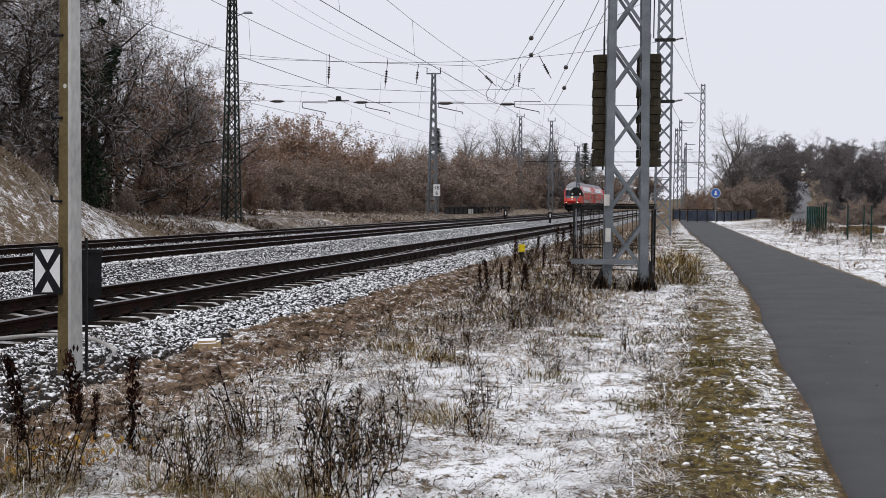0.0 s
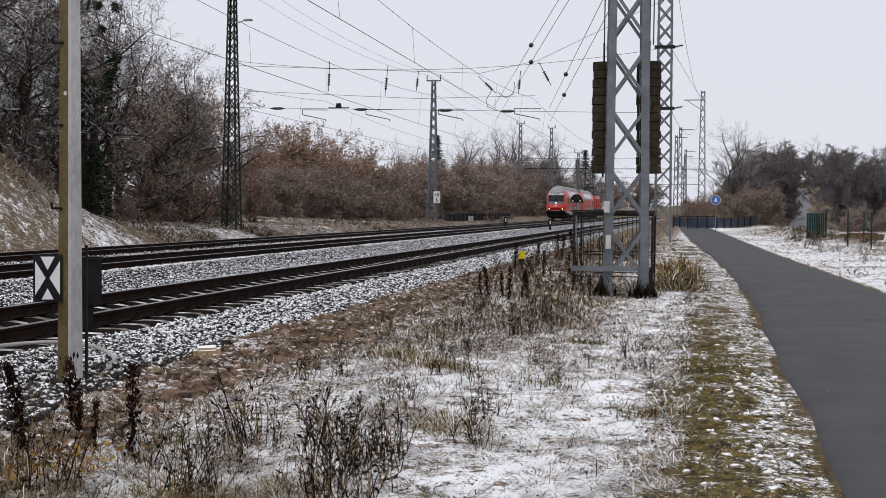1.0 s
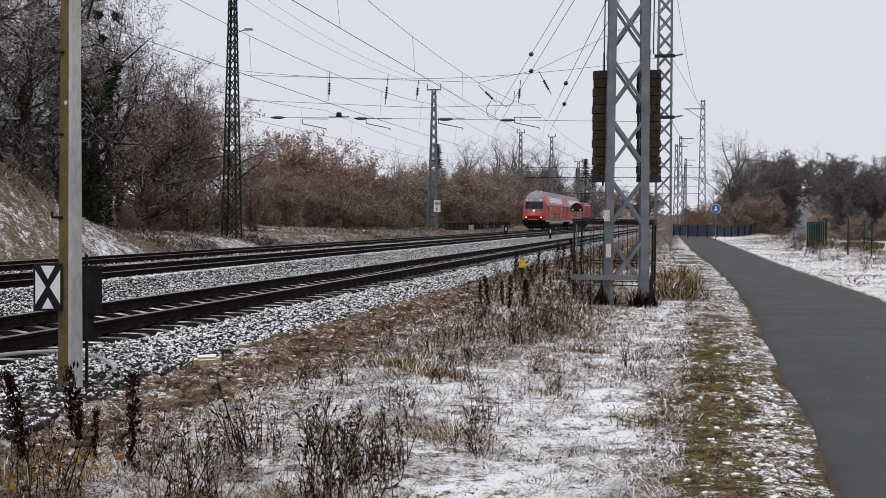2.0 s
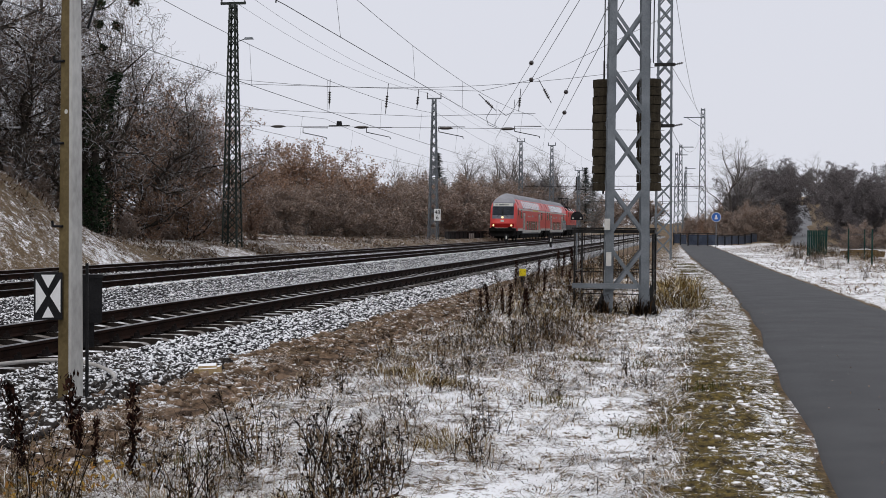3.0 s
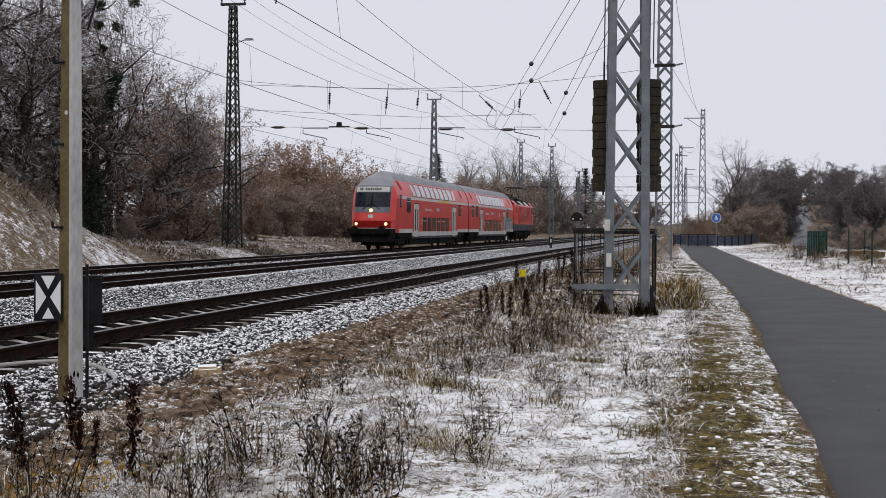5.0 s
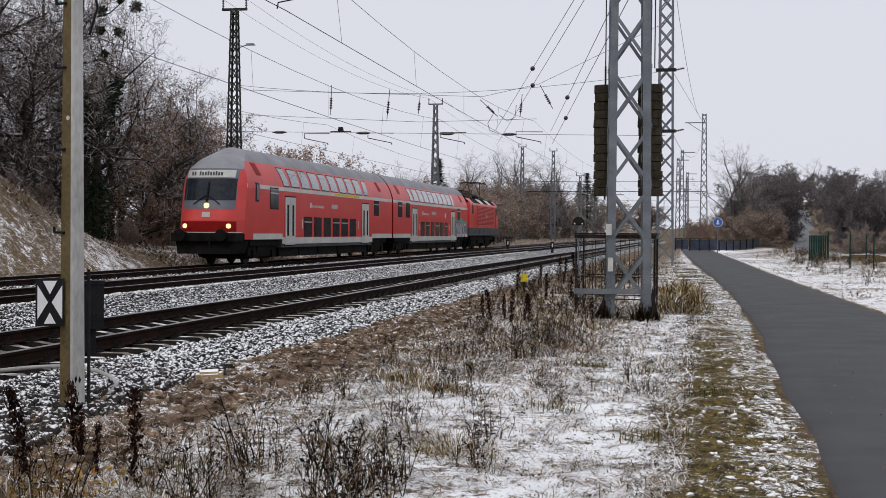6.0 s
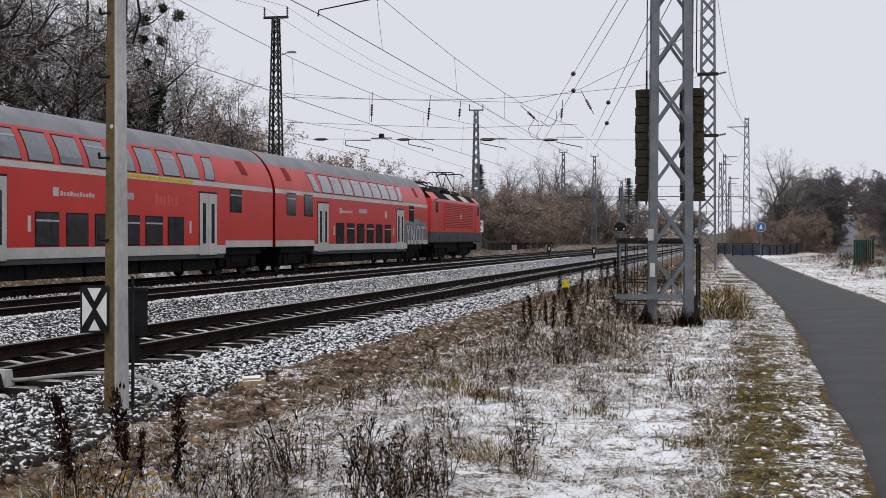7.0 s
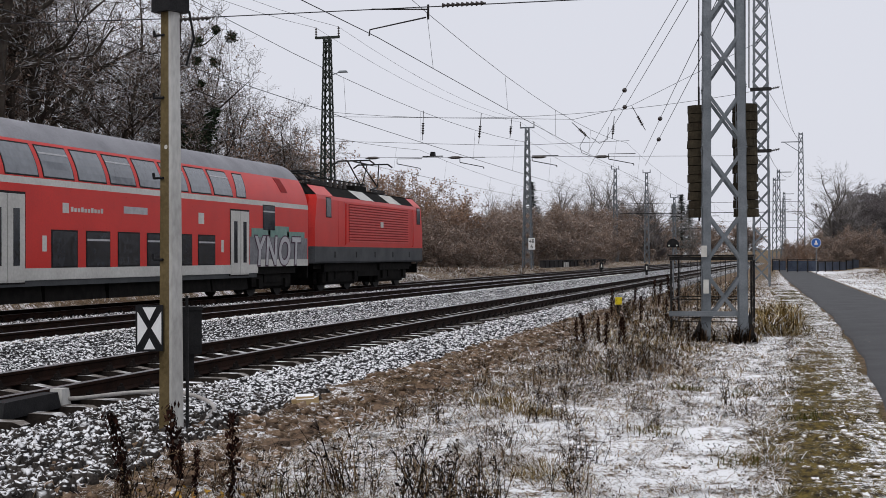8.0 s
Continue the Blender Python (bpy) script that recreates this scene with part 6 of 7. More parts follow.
for u, d, s in ((1272, 142, 0.75), (1288, 138, 0.85), (1306, 138, 0.9), (1325, 140, 0.9), (1345, 140, 0.9), (1362, 142, 0.8), (1372, 148, 0.6), (1500, 112, 0.42), (1515, 113, 0.46), (1540, 113, 0.5), (1566, 113, 0.5), (1220, 160, 0.7), (1235, 150, 0.75)):
    plant("dull", *on_ray(u, d), s, wide=1.15)
for u, d, s in ((1225, 150, 0.42), (1242, 146, 0.45), (1264, 140, 0.4)):
    plant("russet", *on_ray(u, d), s)


# ivy on one trunk, mistletoe in the crowns
def ivy():
    r = random.Random(5)
    t = thing("ivy", "dark evergreen ivy climbing a bare trunk", "ivy", at=pose(-27.37, 56.74, float(ground_z(-27.37, 56.74))))
    stem = Geo().tube((0, 0, -0.3), (0.1, 0, 4.2), 0.22, 0.16, 8, caps=False).tube((0.1, 0, 4.2), (1.0, 0.2, 7.6), 0.15, 0.09, 8, caps=False).tube((0.1, 0, 4.2), (-0.7, -0.2, 8.2), 0.13, 0.07, 7, caps=False)
    part("stem", stem, M_BARK, t)
    spots = []
    for _ in range(5200):
        f = r.random()
        if f < 0.62:
            z = r.uniform(0.1, 4.8)
            c, rad = Vector((0.1 * z / 4, 0, z)), 0.62 * (0.7 + 0.5 * math.sin(z * 1.3))
        elif f < 0.85:
            k = r.random()
            c, rad = Vector((0.1 + 0.95 * k, 0.2 * k, 4.2 + 3.2 * k)), 0.62 - 0.3 * k
        else:
            k = r.random()
            c, rad = Vector((0.1 - 0.7 * k, -0.2 * k, 4.2 + 2.6 * k)), 0.5 - 0.3 * k
        spots.append((c + Vector((r.gauss(0, 0.45), r.gauss(0, 0.45), r.gauss(0, 0.3))) * rad, r.uniform(0.05, 0.12)))
    tagged(part("foliage", leaf_geo(spots, 6), M_IVY, t, "glossy dark green leaves"), kind="stuff")


ivy()


def mistletoe(x, y, z, rad, seed):
    r = random.Random(seed)
    t = thing("mistletoe", "round dark mistletoe ball in a bare crown", "mistletoe", "mistletoe balls", pose(x, y, z))
    g, spots = Geo(), []
    for _ in range(140):
        d = Vector((r.gauss(0, 1), r.gauss(0, 1), r.gauss(0, 1))).normalized() * rad * r.uniform(0.6, 1)
        g.tube((0, 0, 0), d, 0.008, 0.005, 3, caps=False)
        spots += [(d * r.uniform(0.6, 1.05), 0.05) for _ in range(3)]
    tagged(part("stem_mass", g, M_TWIG_BROWN, t), kind="stuff")
    tagged(part("foliage", leaf_geo(spots, seed), M_IVY, t, "small olive leaves"), kind="stuff")


for u, v, rad in ((236, 17, 0.36), (205, 62, 0.3), (176, 27, 0.3), (174, 60, 0.26), (180, 100, 0.24), (160, 190, 0.3), (208, 5, 0.25)):
    a = radians(10.87) + math.atan((784 - u) / 2330)
    d = 61.5
    mistletoe(-d * math.sin(a), d * math.cos(a), 1.55 + (402 - v) / 2330 * d, rad, u)


# ---------------------------------------------------------------- stones of the ballast
def stones(name, n, pick, size, mat, label, seed, flat=1.0):
    r = np.random.RandomState(seed)
    x, y, z = pick(r, n)
    n = len(x)
    base = np.array([(-1, -1, -1), (1, -1, -1), (1, 1, -1), (-1, 1, -1), (-1, -1, 1), (1, -1, 1), (1, 1, 1), (-1, 1, 1)], float) * 0.5
    v = base[None] * r.uniform(0.55, 1.15, (n, 8, 1)) + r.uniform(-0.16, 0.16, (n, 8, 3))
    v[:, 4:, :2] *= r.uniform(0.45, 0.8, (n, 1, 1))
    v = v * (size * r.uniform(0.6, 1.35, (n, 1, 1))) * r.uniform(0.75, 1.3, (n, 1, 3)) * np.array([1.0, 1.0, flat])
    a, b = r.uniform(0, 6.283, n), r.normal(0, 0.35, n)
    ca, sa, cb, sb = np.cos(a)[:, None], np.sin(a)[:, None], np.cos(b)[:, None], np.sin(b)[:, None]
    vx, vz = v[:, :, 0] * cb + v[:, :, 2] * sb, -v[:, :, 0] * sb + v[:, :, 2] * cb
    v = np.stack([vx * ca - v[:, :, 1] * sa + x[:, None], vx * sa + v[:, :, 1] * ca + y[:, None], vz + z[:, None]], -1)
    f = np.array([(3, 2, 1, 0), (4, 5, 6, 7), (0, 1, 5, 4), (1, 2, 6, 5), (2, 3, 7, 6), (3, 0, 4, 7)])
    idx = (np.arange(n)[:, None, None] * 8 + f[None]).reshape(-1)
    ob = new(name, raw_mesh(name, v.reshape(-1, 3), idx, np.full(n * 6, 4), mat, True))
    tagged(ob, label, "stones", kind="stuff")


BED_X = [-22.5, -21.0, -20.25, -20.1, -18.8, -17.5, -17.35, -16.2, -14.9, -14.25, -14.1, -12.85, -11.62, -11.5, -11.2, -10.7, -10.0, -9.4, -8.0, -6.3, -5.9, -5.3, -4.95]
BED_Z = [-0.05, 0.06, 0.05, 0.0, -0.07, 0.0, 0.08, 0.14, 0.24, 0.25, 0.13, 0.08, 0.13, 0.25, 0.23, 0.13, 0.06, 0.03, 0.03, 0.04, -0.02, -0.14, -0.25]


def along(r, n, y0, y1, power):
    return y0 + (y1 - y0) * r.random_sample(n) ** power


def shoulder(r, n):
    y = along(r, n, 8, 62, 1.9)
    x = r.uniform(-6.55, -5.42, n) + 0.08 * waves(np.zeros(n), y, 1.9, 44)
    keep = (y > 12.2) | ((x < -5.75) & (r.random_sample(n) < 0.45))
    x, y = x[keep], y[keep]
    return x, y, np.interp(x, BED_X, BED_Z) + r.uniform(-0.005, 0.025, len(x))


def between(r, n):
    y = along(r, n, 13, 75, 1.5)
    x = r.uniform(-11.55, -9.2, n)
    return x, y, np.interp(x, BED_X, BED_Z) + r.uniform(-0.005, 0.02, n)


def second_gap(r, n):
    y = along(r, n, 16, 80, 1.4)
    x = r.uniform(-17.4, -14.2, n)
    keep = r.random_sample(n) < 1.1 - 0.9 * step(-x, 14.8, 16.6)
    return x[keep], y[keep], (np.interp(x, BED_X, BED_Z) + r.uniform(-0.01, 0.015, n))[keep]


def under_rails(r, n):
    y = along(r, n, 9, 50, 1.6)
    x = r.uniform(-9.4, -6.45, n)
    return x, y, np.interp(x, BED_X, BED_Z) + r.uniform(-0.07, -0.04, n) - 0.055 * (np.abs(x + 8.0) < 1.34)


def foot(r, n):
    y = along(r, n, 7, 14, 1.0)
    x = r.uniform(-6.6, -5.05, n) + np.clip(11.5 - y, 0, 4) * 0.12
    return x, y, np.maximum(np.interp(x, BED_X, BED_Z), ground_z(x, y)) + r.uniform(0.0, 0.03, n)


stones("ballast_stones", 26000, shoulder, 0.062, M_STONE, "snow-capped grey ballast stones on the track shoulder", 1)
stones("ballast_stones", 34000, between, 0.05, M_STONE, "snow-capped grey ballast stones between the tracks", 2)
stones("ballast_stones", 9000, second_gap, 0.055, M_STONE, "patches of snow-capped stones between the far tracks", 5)
stones("ballast_stones", 13000, under_rails, 0.055, M_STONE_BROWN, "brown ballast stones among the sleepers", 3)
stones("ballast_stones", 4200, foot, 0.066, M_STONE_DARK, "dark bare ballast stones round the post", 4)


def strip_crusts(r, n):
    """Bits of frozen snow left on the trodden strip, thickest along the path."""
    y = along(r, n, 4.6, 45, 1.5)
    d = np.where(r.random_sample(n) < 0.45, r.uniform(0.1, 0.42, n), r.uniform(0.4, 1.4, n))
    x = left_edge(y) - d
    keep = waves(x, y, 2.3, 46) + 0.5 * waves(x, y, 6.0, 47) > r.normal(-0.1, 0.6, n)
    return x[keep], y[keep], ground_z(x, y)[keep] + 0.004


def crest(r, n):
    y = along(r, n, 15, 90, 1.3)
    x = -11.46 + r.normal(0, 0.05, n)
    return x, y, np.full(n, 0.262)


def rut_clods(r, n):
    y = along(r, n, 6.0, 45, 1.4)
    x = np.where(r.random_sample(n) < 0.75, r.uniform(-5.5, -4.5, n), r.uniform(-4.05, -3.7, n))
    keep = waves(x, y, 2.0, 48) > r.normal(-0.3, 0.6, n)
    return x[keep], y[keep], ground_z(x, y)[keep] + 0.004


stones("snow_crusts", 1300, strip_crusts, 0.055, M_CRUST, "scraps of crusted snow on the trodden strip", 6, 0.35)
stones("snow_ridge", 6000, crest, 0.06, M_CRUST, "line of snow lying along the crest of the ballast", 8, 0.5)
stones("frozen_clods", 4000, rut_clods, 0.11, M_CLOD, "frosted brown clods of earth beside the rut", 7, 0.4)


# ---------------------------------------------------------------- grass and weeds
def blades(name, n, pick, length, width, lie, mat, label, seed, comb=0.0):
    """Bent grass blades in one mesh; lie: how flat they lie; comb: how far neighbours lean alike."""
    r = np.random.RandomState(seed)
    x, y, k = pick(r, n)
    n = len(x)
    z = ground_z(x, y) - 0.01
    a = r.uniform(0, 6.283, n)
    if comb:
        a = 3.0 * waves(x, y, 3.1, 61) + 2.0 * waves(x, y, 7.5, 62) + r.normal(0, comb, n)
    L = length * r.uniform(0.35, 1.3, n) * k
    w = width * r.uniform(0.6, 1.4, n) * np.clip(y / 9, 0.8, 3.5)
    up0 = np.clip(r.normal(1 - lie, 0.25, n), 0.08, 1)
    dx, dy = np.cos(a), np.sin(a)
    side = np.stack([-dy, dx, np.zeros(n)], -1) * w[:, None] / 2
    p0 = np.stack([x, y, z], -1)
    h = np.sqrt(np.clip(1 - up0 ** 2, 0, 1))
    p1 = p0 + np.stack([dx * h, dy * h, up0], -1) * (L * 0.5)[:, None]
    up1 = up0 * r.uniform(0.0, 0.8, n) - 0.15 * lie
    h1 = np.sqrt(np.clip(1 - up1 ** 2, 0, 1))
    p2 = p1 + np.stack([dx * h1, dy * h1, up1], -1) * (L * 0.5)[:, None]
    p2[:, 2] = np.maximum(p2[:, 2], z + 0.012)
    v = np.stack([p0 - side, p0 + side, p1 + side * 0.8, p1 - side * 0.8, p2], 1).reshape(-1, 3)
    b = np.arange(n)[:, None] * 5
    idx = np.concatenate([b + [0, 1, 2, 3], b + [3, 2, 4]], 1).reshape(-1)
    ob = new(name, raw_mesh(name, v, idx, np.tile([4, 3], n), mat))
    tagged(ob, label, "grass", kind="stuff")


def verge(r, n):
    y = along(r, n, 4.5, 40, 1.7)
    x = r.uniform(-4.4, 0.9, n)
    keep = (x > -4.0) & (x < left_edge(y) - 1.15) & (waves(x, y, 2.6, 31) + waves(x, y, 7.0, 32) * 0.6 > r.normal(-0.1, 0.8, n))
    return x[keep], y[keep], np.ones(keep.sum())


def mats(r, n):
    """Matted tufts: blades gathered round many small centres."""
    m = n // 42
    cy = along(r, m, 4.8, 30, 1.55)
    cx = r.uniform(-4.0, 0.6, m)
    ok = (cx < left_edge(cy) - 0.95) & (waves(cx, cy, 1.5, 51) + 0.7 * waves(cx, cy, 4.0, 52) > r.normal(-0.45, 0.7, m))
    cx, cy = cx[ok], cy[ok]
    k = np.repeat(np.arange(len(cx)), 42)
    s = r.uniform(0.03, 0.085, len(cx))[k]
    return cx[k] + r.normal(0, 1, len(k)) * s, cy[k] + r.normal(0, 1, len(k)) * s, r.uniform(0.6, 1.4, len(cx))[k]


def crusts(r, n):
    """Frosted cushions on the trodden strip and along the rut."""
    m = n // 30
    cy = along(r, m, 4.6, 45, 1.5)
    cx = np.where(r.random_sample(m) < 0.7, left_edge(cy) - r.uniform(0.1, 1.3, m), r.uniform(-5.1, -3.5, m))
    ok = (waves(cx, cy, 3.0, 71) > r.normal(0.1, 0.7, m)) & ((cx < -3) | (np.abs(left_edge(cy) - cx - 0.25) < r.uniform(0.1, 0.9, m)))
    cx, cy = cx[ok], cy[ok]
    k = np.repeat(np.arange(len(cx)), 30)
    s = r.uniform(0.018, 0.05, len(cx))[k]
    return cx[k] + r.normal(0, 1, len(k)) * s, cy[k] + r.normal(0, 1, len(k)) * s * 1.5, r.uniform(0.6, 1.3, len(cx))[k]


def rut_crusts(r, n):
    """Frozen clumps of trodden grass on both sides of the rut."""
    m = n // 36
    cy = along(r, m, 5.5, 48, 1.4)
    cx = np.where(r.random_sample(m) < 0.6, r.uniform(-5.05, -4.5, m), r.uniform(-4.15, -3.6, m))
    ok = waves(cx, cy, 2.6, 73) > r.normal(-0.2, 0.6, m)
    cx, cy = cx[ok], cy[ok]
    k = np.repeat(np.arange(len(cx)), 36)
    s = r.uniform(0.03, 0.08, len(cx))[k]
    return cx[k] + r.normal(0, 1, len(k)) * s, cy[k] + r.normal(0, 1, len(k)) * s, r.uniform(0.6, 1.3, len(cx))[k]


def strip(r, n):
    y = along(r, n, 4.5, 60, 1.6)
    x = left_edge(y) - r.uniform(0.08, 1.3, n)
    return x, y, np.ones(n)


def brush(r, n):
    y = along(r, n, 13, 75, 1.35)
    x = r.uniform(-4.9, 0.2, n)
    keep = ((x > -3.9) | (y > 28)) & (x < -0.9 - 0.25 * waves(x, y, 0.8, 33)) & (waves(x, y, 1.2, 34) > r.normal(-0.5, 0.6, n))
    return x[keep], y[keep], (0.8 + 0.5 * np.clip(waves(x, y, 1.0, 35), -0.6, 1.5))[keep]


def tufts(r, n):
    cs = [(-2.3, 9.9), (-2.0, 9.6), (-3.9, 13.0), (-3.4, 14.5), (-2.9, 12.2), (-3.2, 7.3), (-3.6, 6.9), (-4.0, 6.8), (-3.7, 7.2), (-1.9, 7.0), (-2.6, 6.8), (-2.8, 7.6), (-3.0, 6.6), (-1.6, 18.0), (-0.6, 27.0), (-0.8, 29.0), (-0.4, 26.0), (-3.6, 24), (-2.8, 26), (-3.4, 28.5), (-2.4, 22.5), (-3.2, 20.5), (-4.0, 19), (-1.3, 8.9), (-2.6, 11.2), (-1.8, 12.2)]
    i = r.randint(0, len(cs), n)
    c = np.array(cs)[i]
    s = np.where(c[:, 1] > 17, 0.5, 0.2)
    return c[:, 0] + r.normal(0, 1, n) * s, c[:, 1] + r.normal(0, 1, n) * s, np.ones(n)


def greens(r, n):
    cs = [(-0.29, 10.1), (-0.5, 15.0), (-1.25, 15.3), (-0.32, 9.9), (-1.2, 11.5), (-3.1, 7.9), (-2.7, 6.5), (-2.35, 17.3), (0.1, 13)]
    i = r.randint(0, len(cs), n)
    c = np.array(cs)[i]
    return c[:, 0] + r.normal(0, 0.13, n), c[:, 1] + r.normal(0, 0.13, n), np.ones(n)


def mud_grass(r, n):
    y = along(r, n, 5, 45, 1.6)
    x = r.uniform(-5.2, -3.6, n)
    keep = (waves(x, y, 3.0, 6) + 0.5 * waves(x, y, 6.0, 41) < r.normal(0.1, 0.4, n)) & (np.abs(x + 4.28) > r.uniform(0.12, 0.3, n))
    return x[keep], y[keep], np.ones(keep.sum())


def far_bank(r, n):
    y = r.uniform(36, 125, n)
    x = -22.4 - 5.5 * r.random_sample(n) ** 1.3
    keep = waves(x, y, 0.9, 37) + 0.6 * waves(x, y, 2.4, 38) > r.normal(0.0, 0.5, n)
    return x[keep], y[keep], (0.5 + 0.6 * np.clip(waves(x, y, 0.5, 39), 0, 2))[keep]


def right_verge(r, n):
    y = along(r, n, 18, 110, 1.3)
    x = right_edge(y) + 0.1 + 7 * r.random_sample(n) ** 1.2
    keep = waves(x, y, 1.2, 36) > r.normal(0.0, 0.6, n) - 0.5 * step(x - right_edge(y), 1.5, 4)
    return x[keep], y[keep], (0.6 + 1.2 * step(x - right_edge(y), 1.2, 3.5) * step(y, 35, 60))[keep]


blades("frosted_grass", 110000, verge, 0.14, 0.0042, 0.86, M_FROSTWHITE, "flattened grass crusted white with frost and snow", 11, 0.6)
blades("frosted_grass", 110000, verge, 0.085, 0.0045, 0.68, M_FROST, "flattened dead grass showing through thin snow", 21, 0.7)
blades("matted_tufts", 340000, mats, 0.135, 0.005, 0.78, M_MAT, "matted tufts of frosted dead grass in thin snow", 22, 0.55)
blades("frosted_cushions", 160000, crusts, 0.04, 0.0065, 0.7, M_FROSTWHITE, "small cushions of grass white with frost", 24)
blades("frozen_clumps", 120000, rut_crusts, 0.075, 0.007, 0.72, M_TRAMPLED, "frozen clumps of trodden grass along the muddy rut", 26, 0.8)
blades("verge_grass", 70000, strip, 0.042, 0.0045, 0.55, M_GREENBLADE, "short olive and brown grass beside the path", 12)
blades("dry_grass", 110000, brush, 0.2, 0.006, 0.74, M_STRAW, "matted straw-coloured dead grass round the mast", 13)
blades("grass_tufts", 8000, tufts, 0.2, 0.005, 0.62, M_STRAW, "tufts of long dead straw grass", 14)
def mast_tufts(r, n):
    y = 25.5 + 12 * r.random_sample(n)
    x = -0.35 - 0.012 * (y - 25) + r.normal(0, 0.22, n)
    return x, y, 0.8 + 0.5 * r.random_sample(n)


blades("grass_tufts", 5000, mast_tufts, 0.42, 0.007, 0.4, M_OCHRE, "tall straw grass leaning beside the mast", 19)
def foot_growth(r, n):
    a = r.random_sample(n) < 0.65
    return np.where(a, -0.9, -1.62) + r.normal(0, 0.1, n), 23.65 + r.normal(0, 0.1, n), 0.7 + 0.6 * r.random_sample(n)


blades("dead_creeper", 420, foot_growth, 0.42, 0.007, 0.12, M_LITTER, "dark dead creeper round the feet of the mast", 27)


def ochre_tufts(r, n):
    cs = [(-2.05, 6.5), (-2.35, 6.35), (-1.85, 6.3), (-2.6, 6.6), (-2.2, 6.9), (-3.6, 6.5), (-3.9, 6.9), (-3.3, 6.3), (-1.75, 9.2), (-2.45, 12.6), (-2.7, 12.9), (-3.05, 13.6), (-1.9, 21), (-2.3, 22.5), (-2.6, 24), (-1.3, 24.5), (-3.0, 26), (-3.5, 30), (-0.5, 27.5)]
    i = r.randint(0, len(cs), n)
    c = np.array(cs)[i]
    s = np.where(c[:, 1] > 17, 0.5, 0.13)
    return c[:, 0] + r.normal(0, 1, n) * s, c[:, 1] + r.normal(0, 1, n) * s, np.ones(n)


blades("grass_tufts", 9000, ochre_tufts, 0.2, 0.006, 0.5, M_OCHRE, "ochre tufts of bent dead grass", 25, 0.9)
blades("grass_tufts", 1600, greens, 0.15, 0.006, 0.35, M_GREENBLADE, "small green grass tufts poking through snow", 15)
blades("trampled_grass", 80000, mud_grass, 0.1, 0.006, 0.88, M_TRAMPLED, "trampled frosted grass beside the muddy rut", 16, 0.5)
blades("bank_grass", 70000, far_bank, 0.42, 0.01, 0.7, M_BANK, "long dead grass on the far bank", 17)
blades("bank_grass", 45000, right_verge, 0.24, 0.008, 0.75, M_STRAW, "dead grass on the snowy verge right of the path", 18)


def weed_mesh(seed, h, n, spread, leafy):
    r = random.Random(seed)
    g = Geo()
    for _ in range(n):
        a, q = r.uniform(0, 6.283), r.random() ** 0.6 * spread
        p = Vector((math.cos(a) * q, math.sin(a) * q, -0.03))
        d = Vector((r.gauss(0, 0.22), r.gauss(0, 0.22), 1)).normalized()
        L = h * r.uniform(0.45, 1.1)
        for i in range(3):
            e = p + d * L / 3
            g.tube(p, e, 0.0042 - 0.0009 * i, 0.0035 - 0.0009 * i, 3, caps=False)
            for _ in range(r.randint(1, 3)):
                s = (d * 0.6 + Vector((r.gauss(0, 0.7), r.gauss(0, 0.7), r.gauss(0, 0.2)))).normalized()
                b = p.lerp(e, r.random())
                t = b + s * h * r.uniform(0.06, 0.2)
                g.tube(b, t, 0.0024, 0.0016, 3, caps=False)
                for _ in range(leafy):
                    c = b.lerp(t, r.uniform(0.3, 1.05))
                    u = Vector((r.gauss(0, 1), r.gauss(0, 1), r.gauss(0, 0.6))).normalized() * r.uniform(0.008, 0.022)
                    w = u.cross(Vector((r.gauss(0, 1), r.gauss(0, 1), r.gauss(0, 1)))).normalized() * r.uniform(0.004, 0.01)
                    g.add([c - u, c + w, c + u, c - w], [(0, 1, 2, 3)])
            p, d = e, (d + Vector((r.gauss(0, 0.16), r.gauss(0, 0.16), -0.02))).normalized()
    return g.mesh("stems", M_WEED)


WEEDS = [weed_mesh(70 + k, (0.42, 0.36, 0.5, 0.55, 0.3)[k], (16, 20, 13, 10, 18)[k], (0.16, 0.2, 0.16, 0.12, 0.22)[k], 1) for k in range(5)]


def weed(x, y, k, s):
    t = thing("dead_weed", "clump of dead branching weed stalks with frost", "weed", "dead weeds", pose(x, y, float(ground_z(x, y)), 0, 0, random.uniform(0, 360)))
    tagged(part("stem_mass", WEEDS[k], None, t), kind="stuff")
    t.scale = (s, s, s)


rw = random.Random(77)
for _ in range(20):
    weed(rw.uniform(-3.0, -1.75), rw.uniform(6.4, 8.3), rw.randrange(5), rw.uniform(0.75, 1.1))
for _ in range(28):
    weed(rw.uniform(-3.5, -1.6), rw.uniform(15.8, 20.5), rw.randrange(5), rw.uniform(0.7, 1.05))
for _ in range(22):
    weed(rw.uniform(-4.0, -0.2), rw.uniform(8.0, 15.5), rw.randrange(5), rw.uniform(0.5, 0.9))
for _ in range(60):
    weed(rw.uniform(-4.9, -2.0), rw.uniform(24, 60), rw.randrange(5), rw.uniform(1.0, 1.7))
for _ in range(5):
    weed(rw.uniform(-4.3, -3.2), rw.uniform(6.2, 7.4), rw.randrange(5), rw.uniform(0.7, 1.0))
for _ in range(60):
    weed(rw.uniform(4.6, 8.5), rw.uniform(42, 95), rw.randrange(5), rw.uniform(1.0, 1.8))


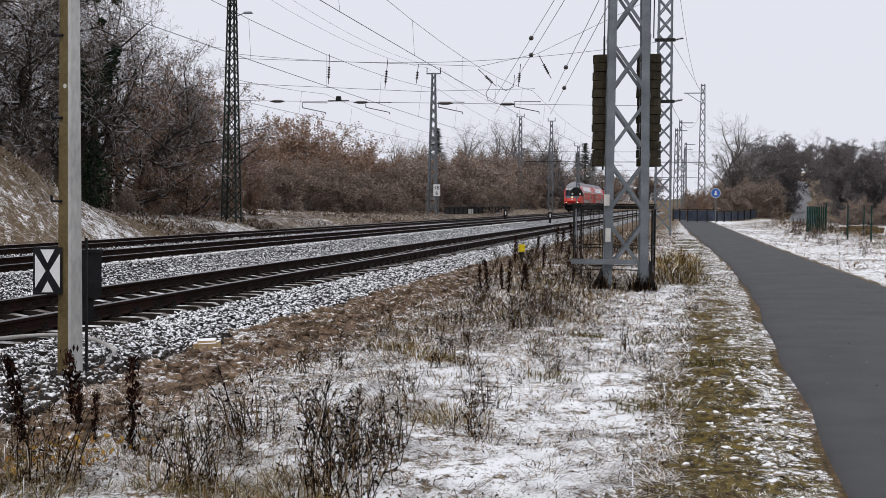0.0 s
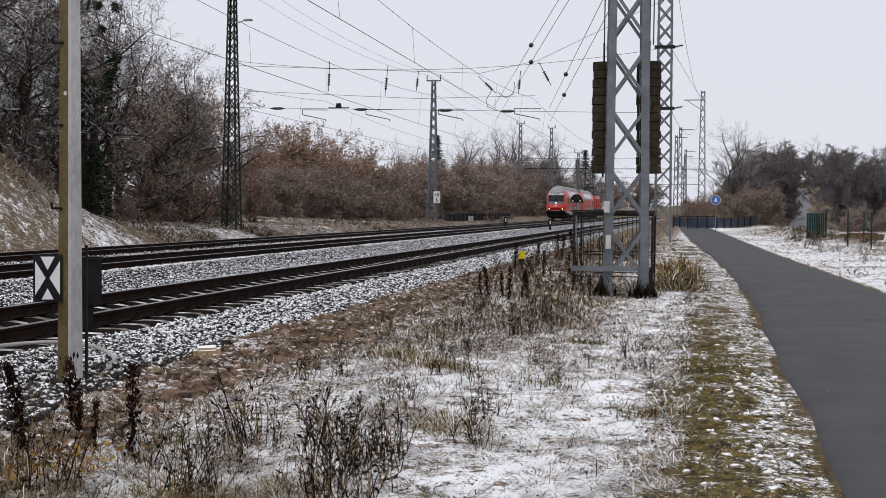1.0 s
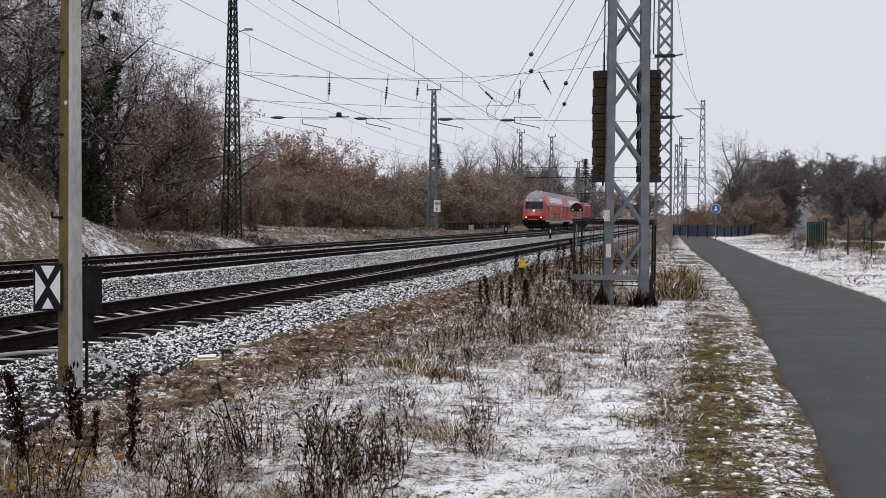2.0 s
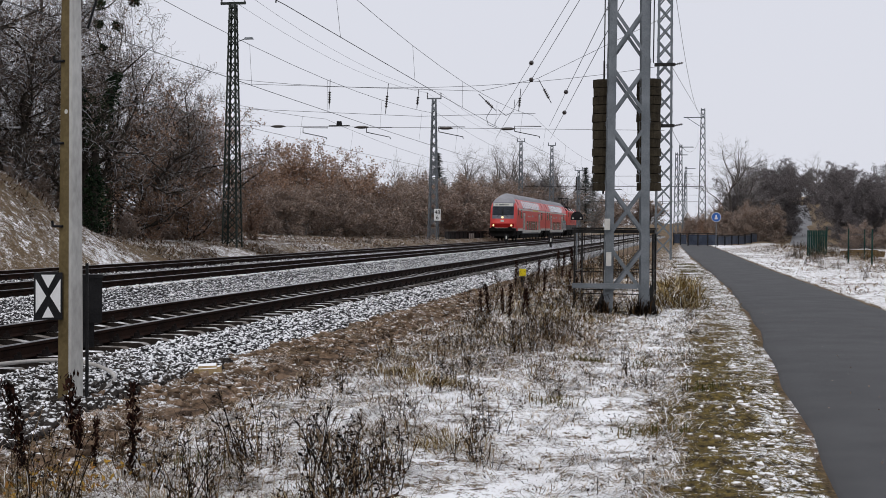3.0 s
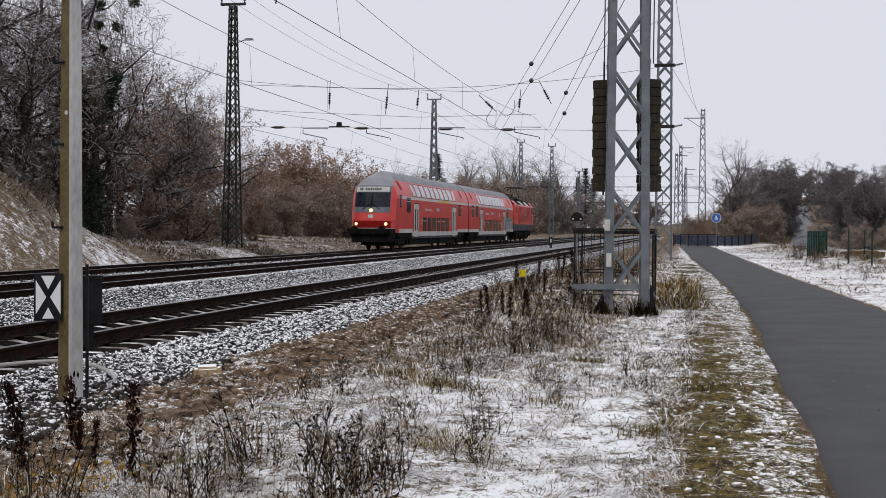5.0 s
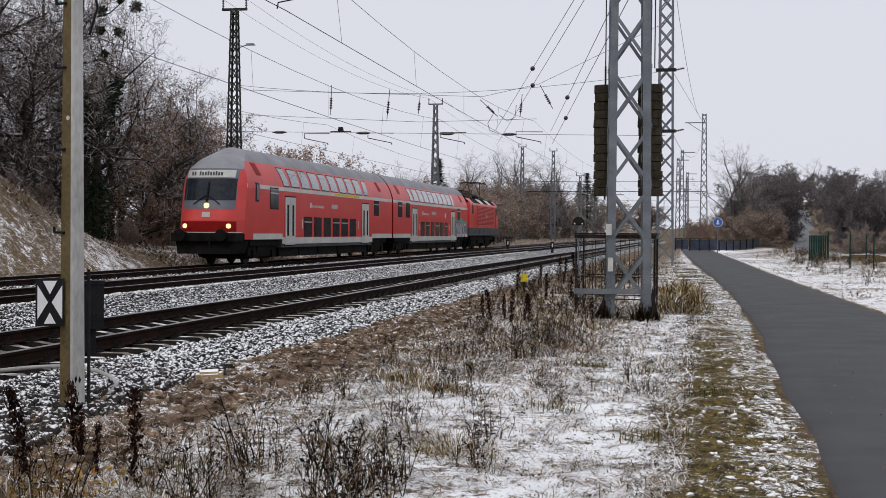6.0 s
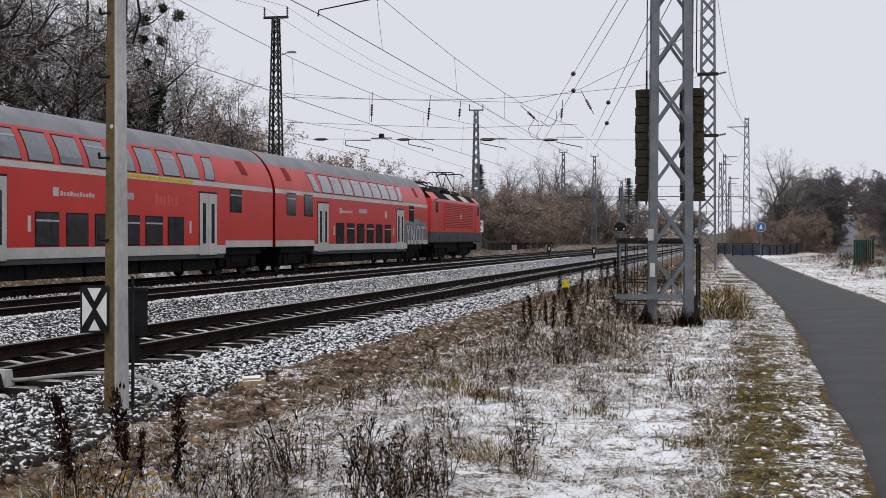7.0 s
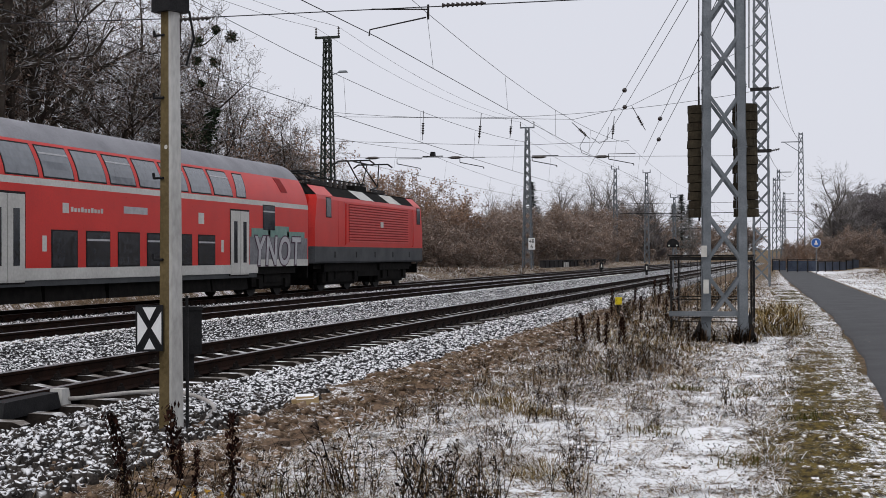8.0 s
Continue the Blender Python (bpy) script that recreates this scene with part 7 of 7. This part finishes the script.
def dock_mesh(seed, h):
    r = random.Random(seed)
    g = Geo()
    p, d = Vector((0, 0, -0.03)), Vector((r.gauss(0, 0.06), r.gauss(0, 0.06), 1)).normalized()
    for i in range(8):
        e = p + d * h / 8
        g.tube(p, e, 0.007 - 0.0005 * i, 0.0065 - 0.0005 * i, 5, caps=False)
        if i > 0:
            for _ in range(36):
                c = p.lerp(e, r.random()) + Vector((r.gauss(0, 0.02), r.gauss(0, 0.02), r.gauss(0, 0.014)))
                u = Vector((r.gauss(0, 0.6), r.gauss(0, 0.6), r.choice((-1, 1)))).normalized() * r.uniform(0.012, 0.03)
                w = u.cross(Vector((r.gauss(0, 1), r.gauss(0, 1), 0.2))).normalized() * r.uniform(0.005, 0.013)
                g.add([c - u, c + w, c + u, c - w], [(0, 1, 2, 3)])
        p, d = e, (d + Vector((r.gauss(0, 0.07), r.gauss(0, 0.07), 0))).normalized()
    return g.mesh("stalk", M_DOCK)


DOCKS = [dock_mesh(80 + k, 0.62) for k in range(4)]
for x, y, k, s in ((-4.05, 7.44, 0, 1.0), (-4.15, 8.4, 1, 1.15), (-3.32, 7.42, 2, 1.0), (-3.62, 7.5, 3, 0.6), (-3.95, 8.0, 2, 0.55), (-3.5, 22.4, 0, 1.0), (-3.3, 22.8, 1, 0.9), (-3.1, 22.2, 2, 1.05), (-2.95, 22.7, 3, 0.95), (-3.75, 23.2, 1, 0.85), (-2.8, 22.4, 0, 0.9), (-4.6, 34, 2, 1.2), (-4.1, 34.4, 3, 1.2), (-4.4, 48, 0, 1.5), (-4.7, 46, 1, 1.4), (-3.6, 42, 2, 1.4), (-3.9, 39, 3, 1.3), (-3.2, 36, 0, 1.2), (-2.9, 31, 1, 1.0), (-3.4, 30, 2, 1.1)):
    t = thing("dock_stalk", "upright dark reddish-brown dead dock stalk", "weed", "dock stalks", pose(x, y, float(ground_z(x, y)), 0, 0, k * 70))
    tagged(part("stalk", DOCKS[k], None, t), kind="stuff")
    t.scale = (s, s, s)
yl = [(float(left_edge(y)) + rw.uniform(0.15, 2.2), y, 0.034) for y in [rw.uniform(6, 26) for _ in range(90)]]
tagged(part("path_litter", leaf_geo([(Vector(p), rw.uniform(0.008, 0.018)) for p in yl], 19), M_LEAF_DULL), "small pale bits of leaf on the path", "leaves", kind="stuff")
yl = []
while len(yl) < 3600:
    lx, ly = rw.uniform(-3.9, 0.6), 5 + 17 * rw.random() ** 1.5
    if lx < float(left_edge(ly)) - 0.9 and rw.random() < 0.5 + 0.5 * math.sin(lx * 4.1 + 2 * math.sin(ly * 2.3)):
        yl.append((lx, ly, float(ground_z(lx, ly)) + rw.uniform(0.02, 0.06)))
tagged(part("leaf_litter", leaf_geo([(Vector(p), rw.uniform(0.005, 0.014)) for p in yl], 29), M_LITTER), "dark bits of dead leaf and stalk lying in the snow", "leaves", kind="stuff")
yl = [(-3.9 + 0.035 * (k % 7) + rw.uniform(-0.1, 0.5), 6.9 + rw.uniform(-0.3, 0.7), rw.uniform(0.03, 0.12)) for k in range(160)]
tagged(part("fallen_leaves", leaf_geo([(Vector(p), 0.022) for p in yl], 9), islands("yellow_leaves", [(0, (0.42, 0.25, 0.05)), (0.5, (0.3, 0.15, 0.04)), (0.8, (0.2, 0.12, 0.05))])), "withered yellow leaves among the weeds", "leaves", kind="stuff")


def motions():
    """The train runs at about 100 km/h towards and past the camera."""
    nose = [(0.0, 214.0), (0.5, 201.5), (1.0, 188.6), (1.5, 175.3), (3.0, 135.3), (3.5, 120.8), (4.0, 106.9), (4.5, 93.2), (5.8, 57.1), (6.5, 37.55), (7.0, 23.4), (7.5, 9.2), (8.0, -5.2)]
    for ob, back in TRAIN:
        walk(ob, [(t, pose(TRACKS[2][0], (s + back) * SIZE, TRACKS[2][1])) for t, s in nose])


motions()
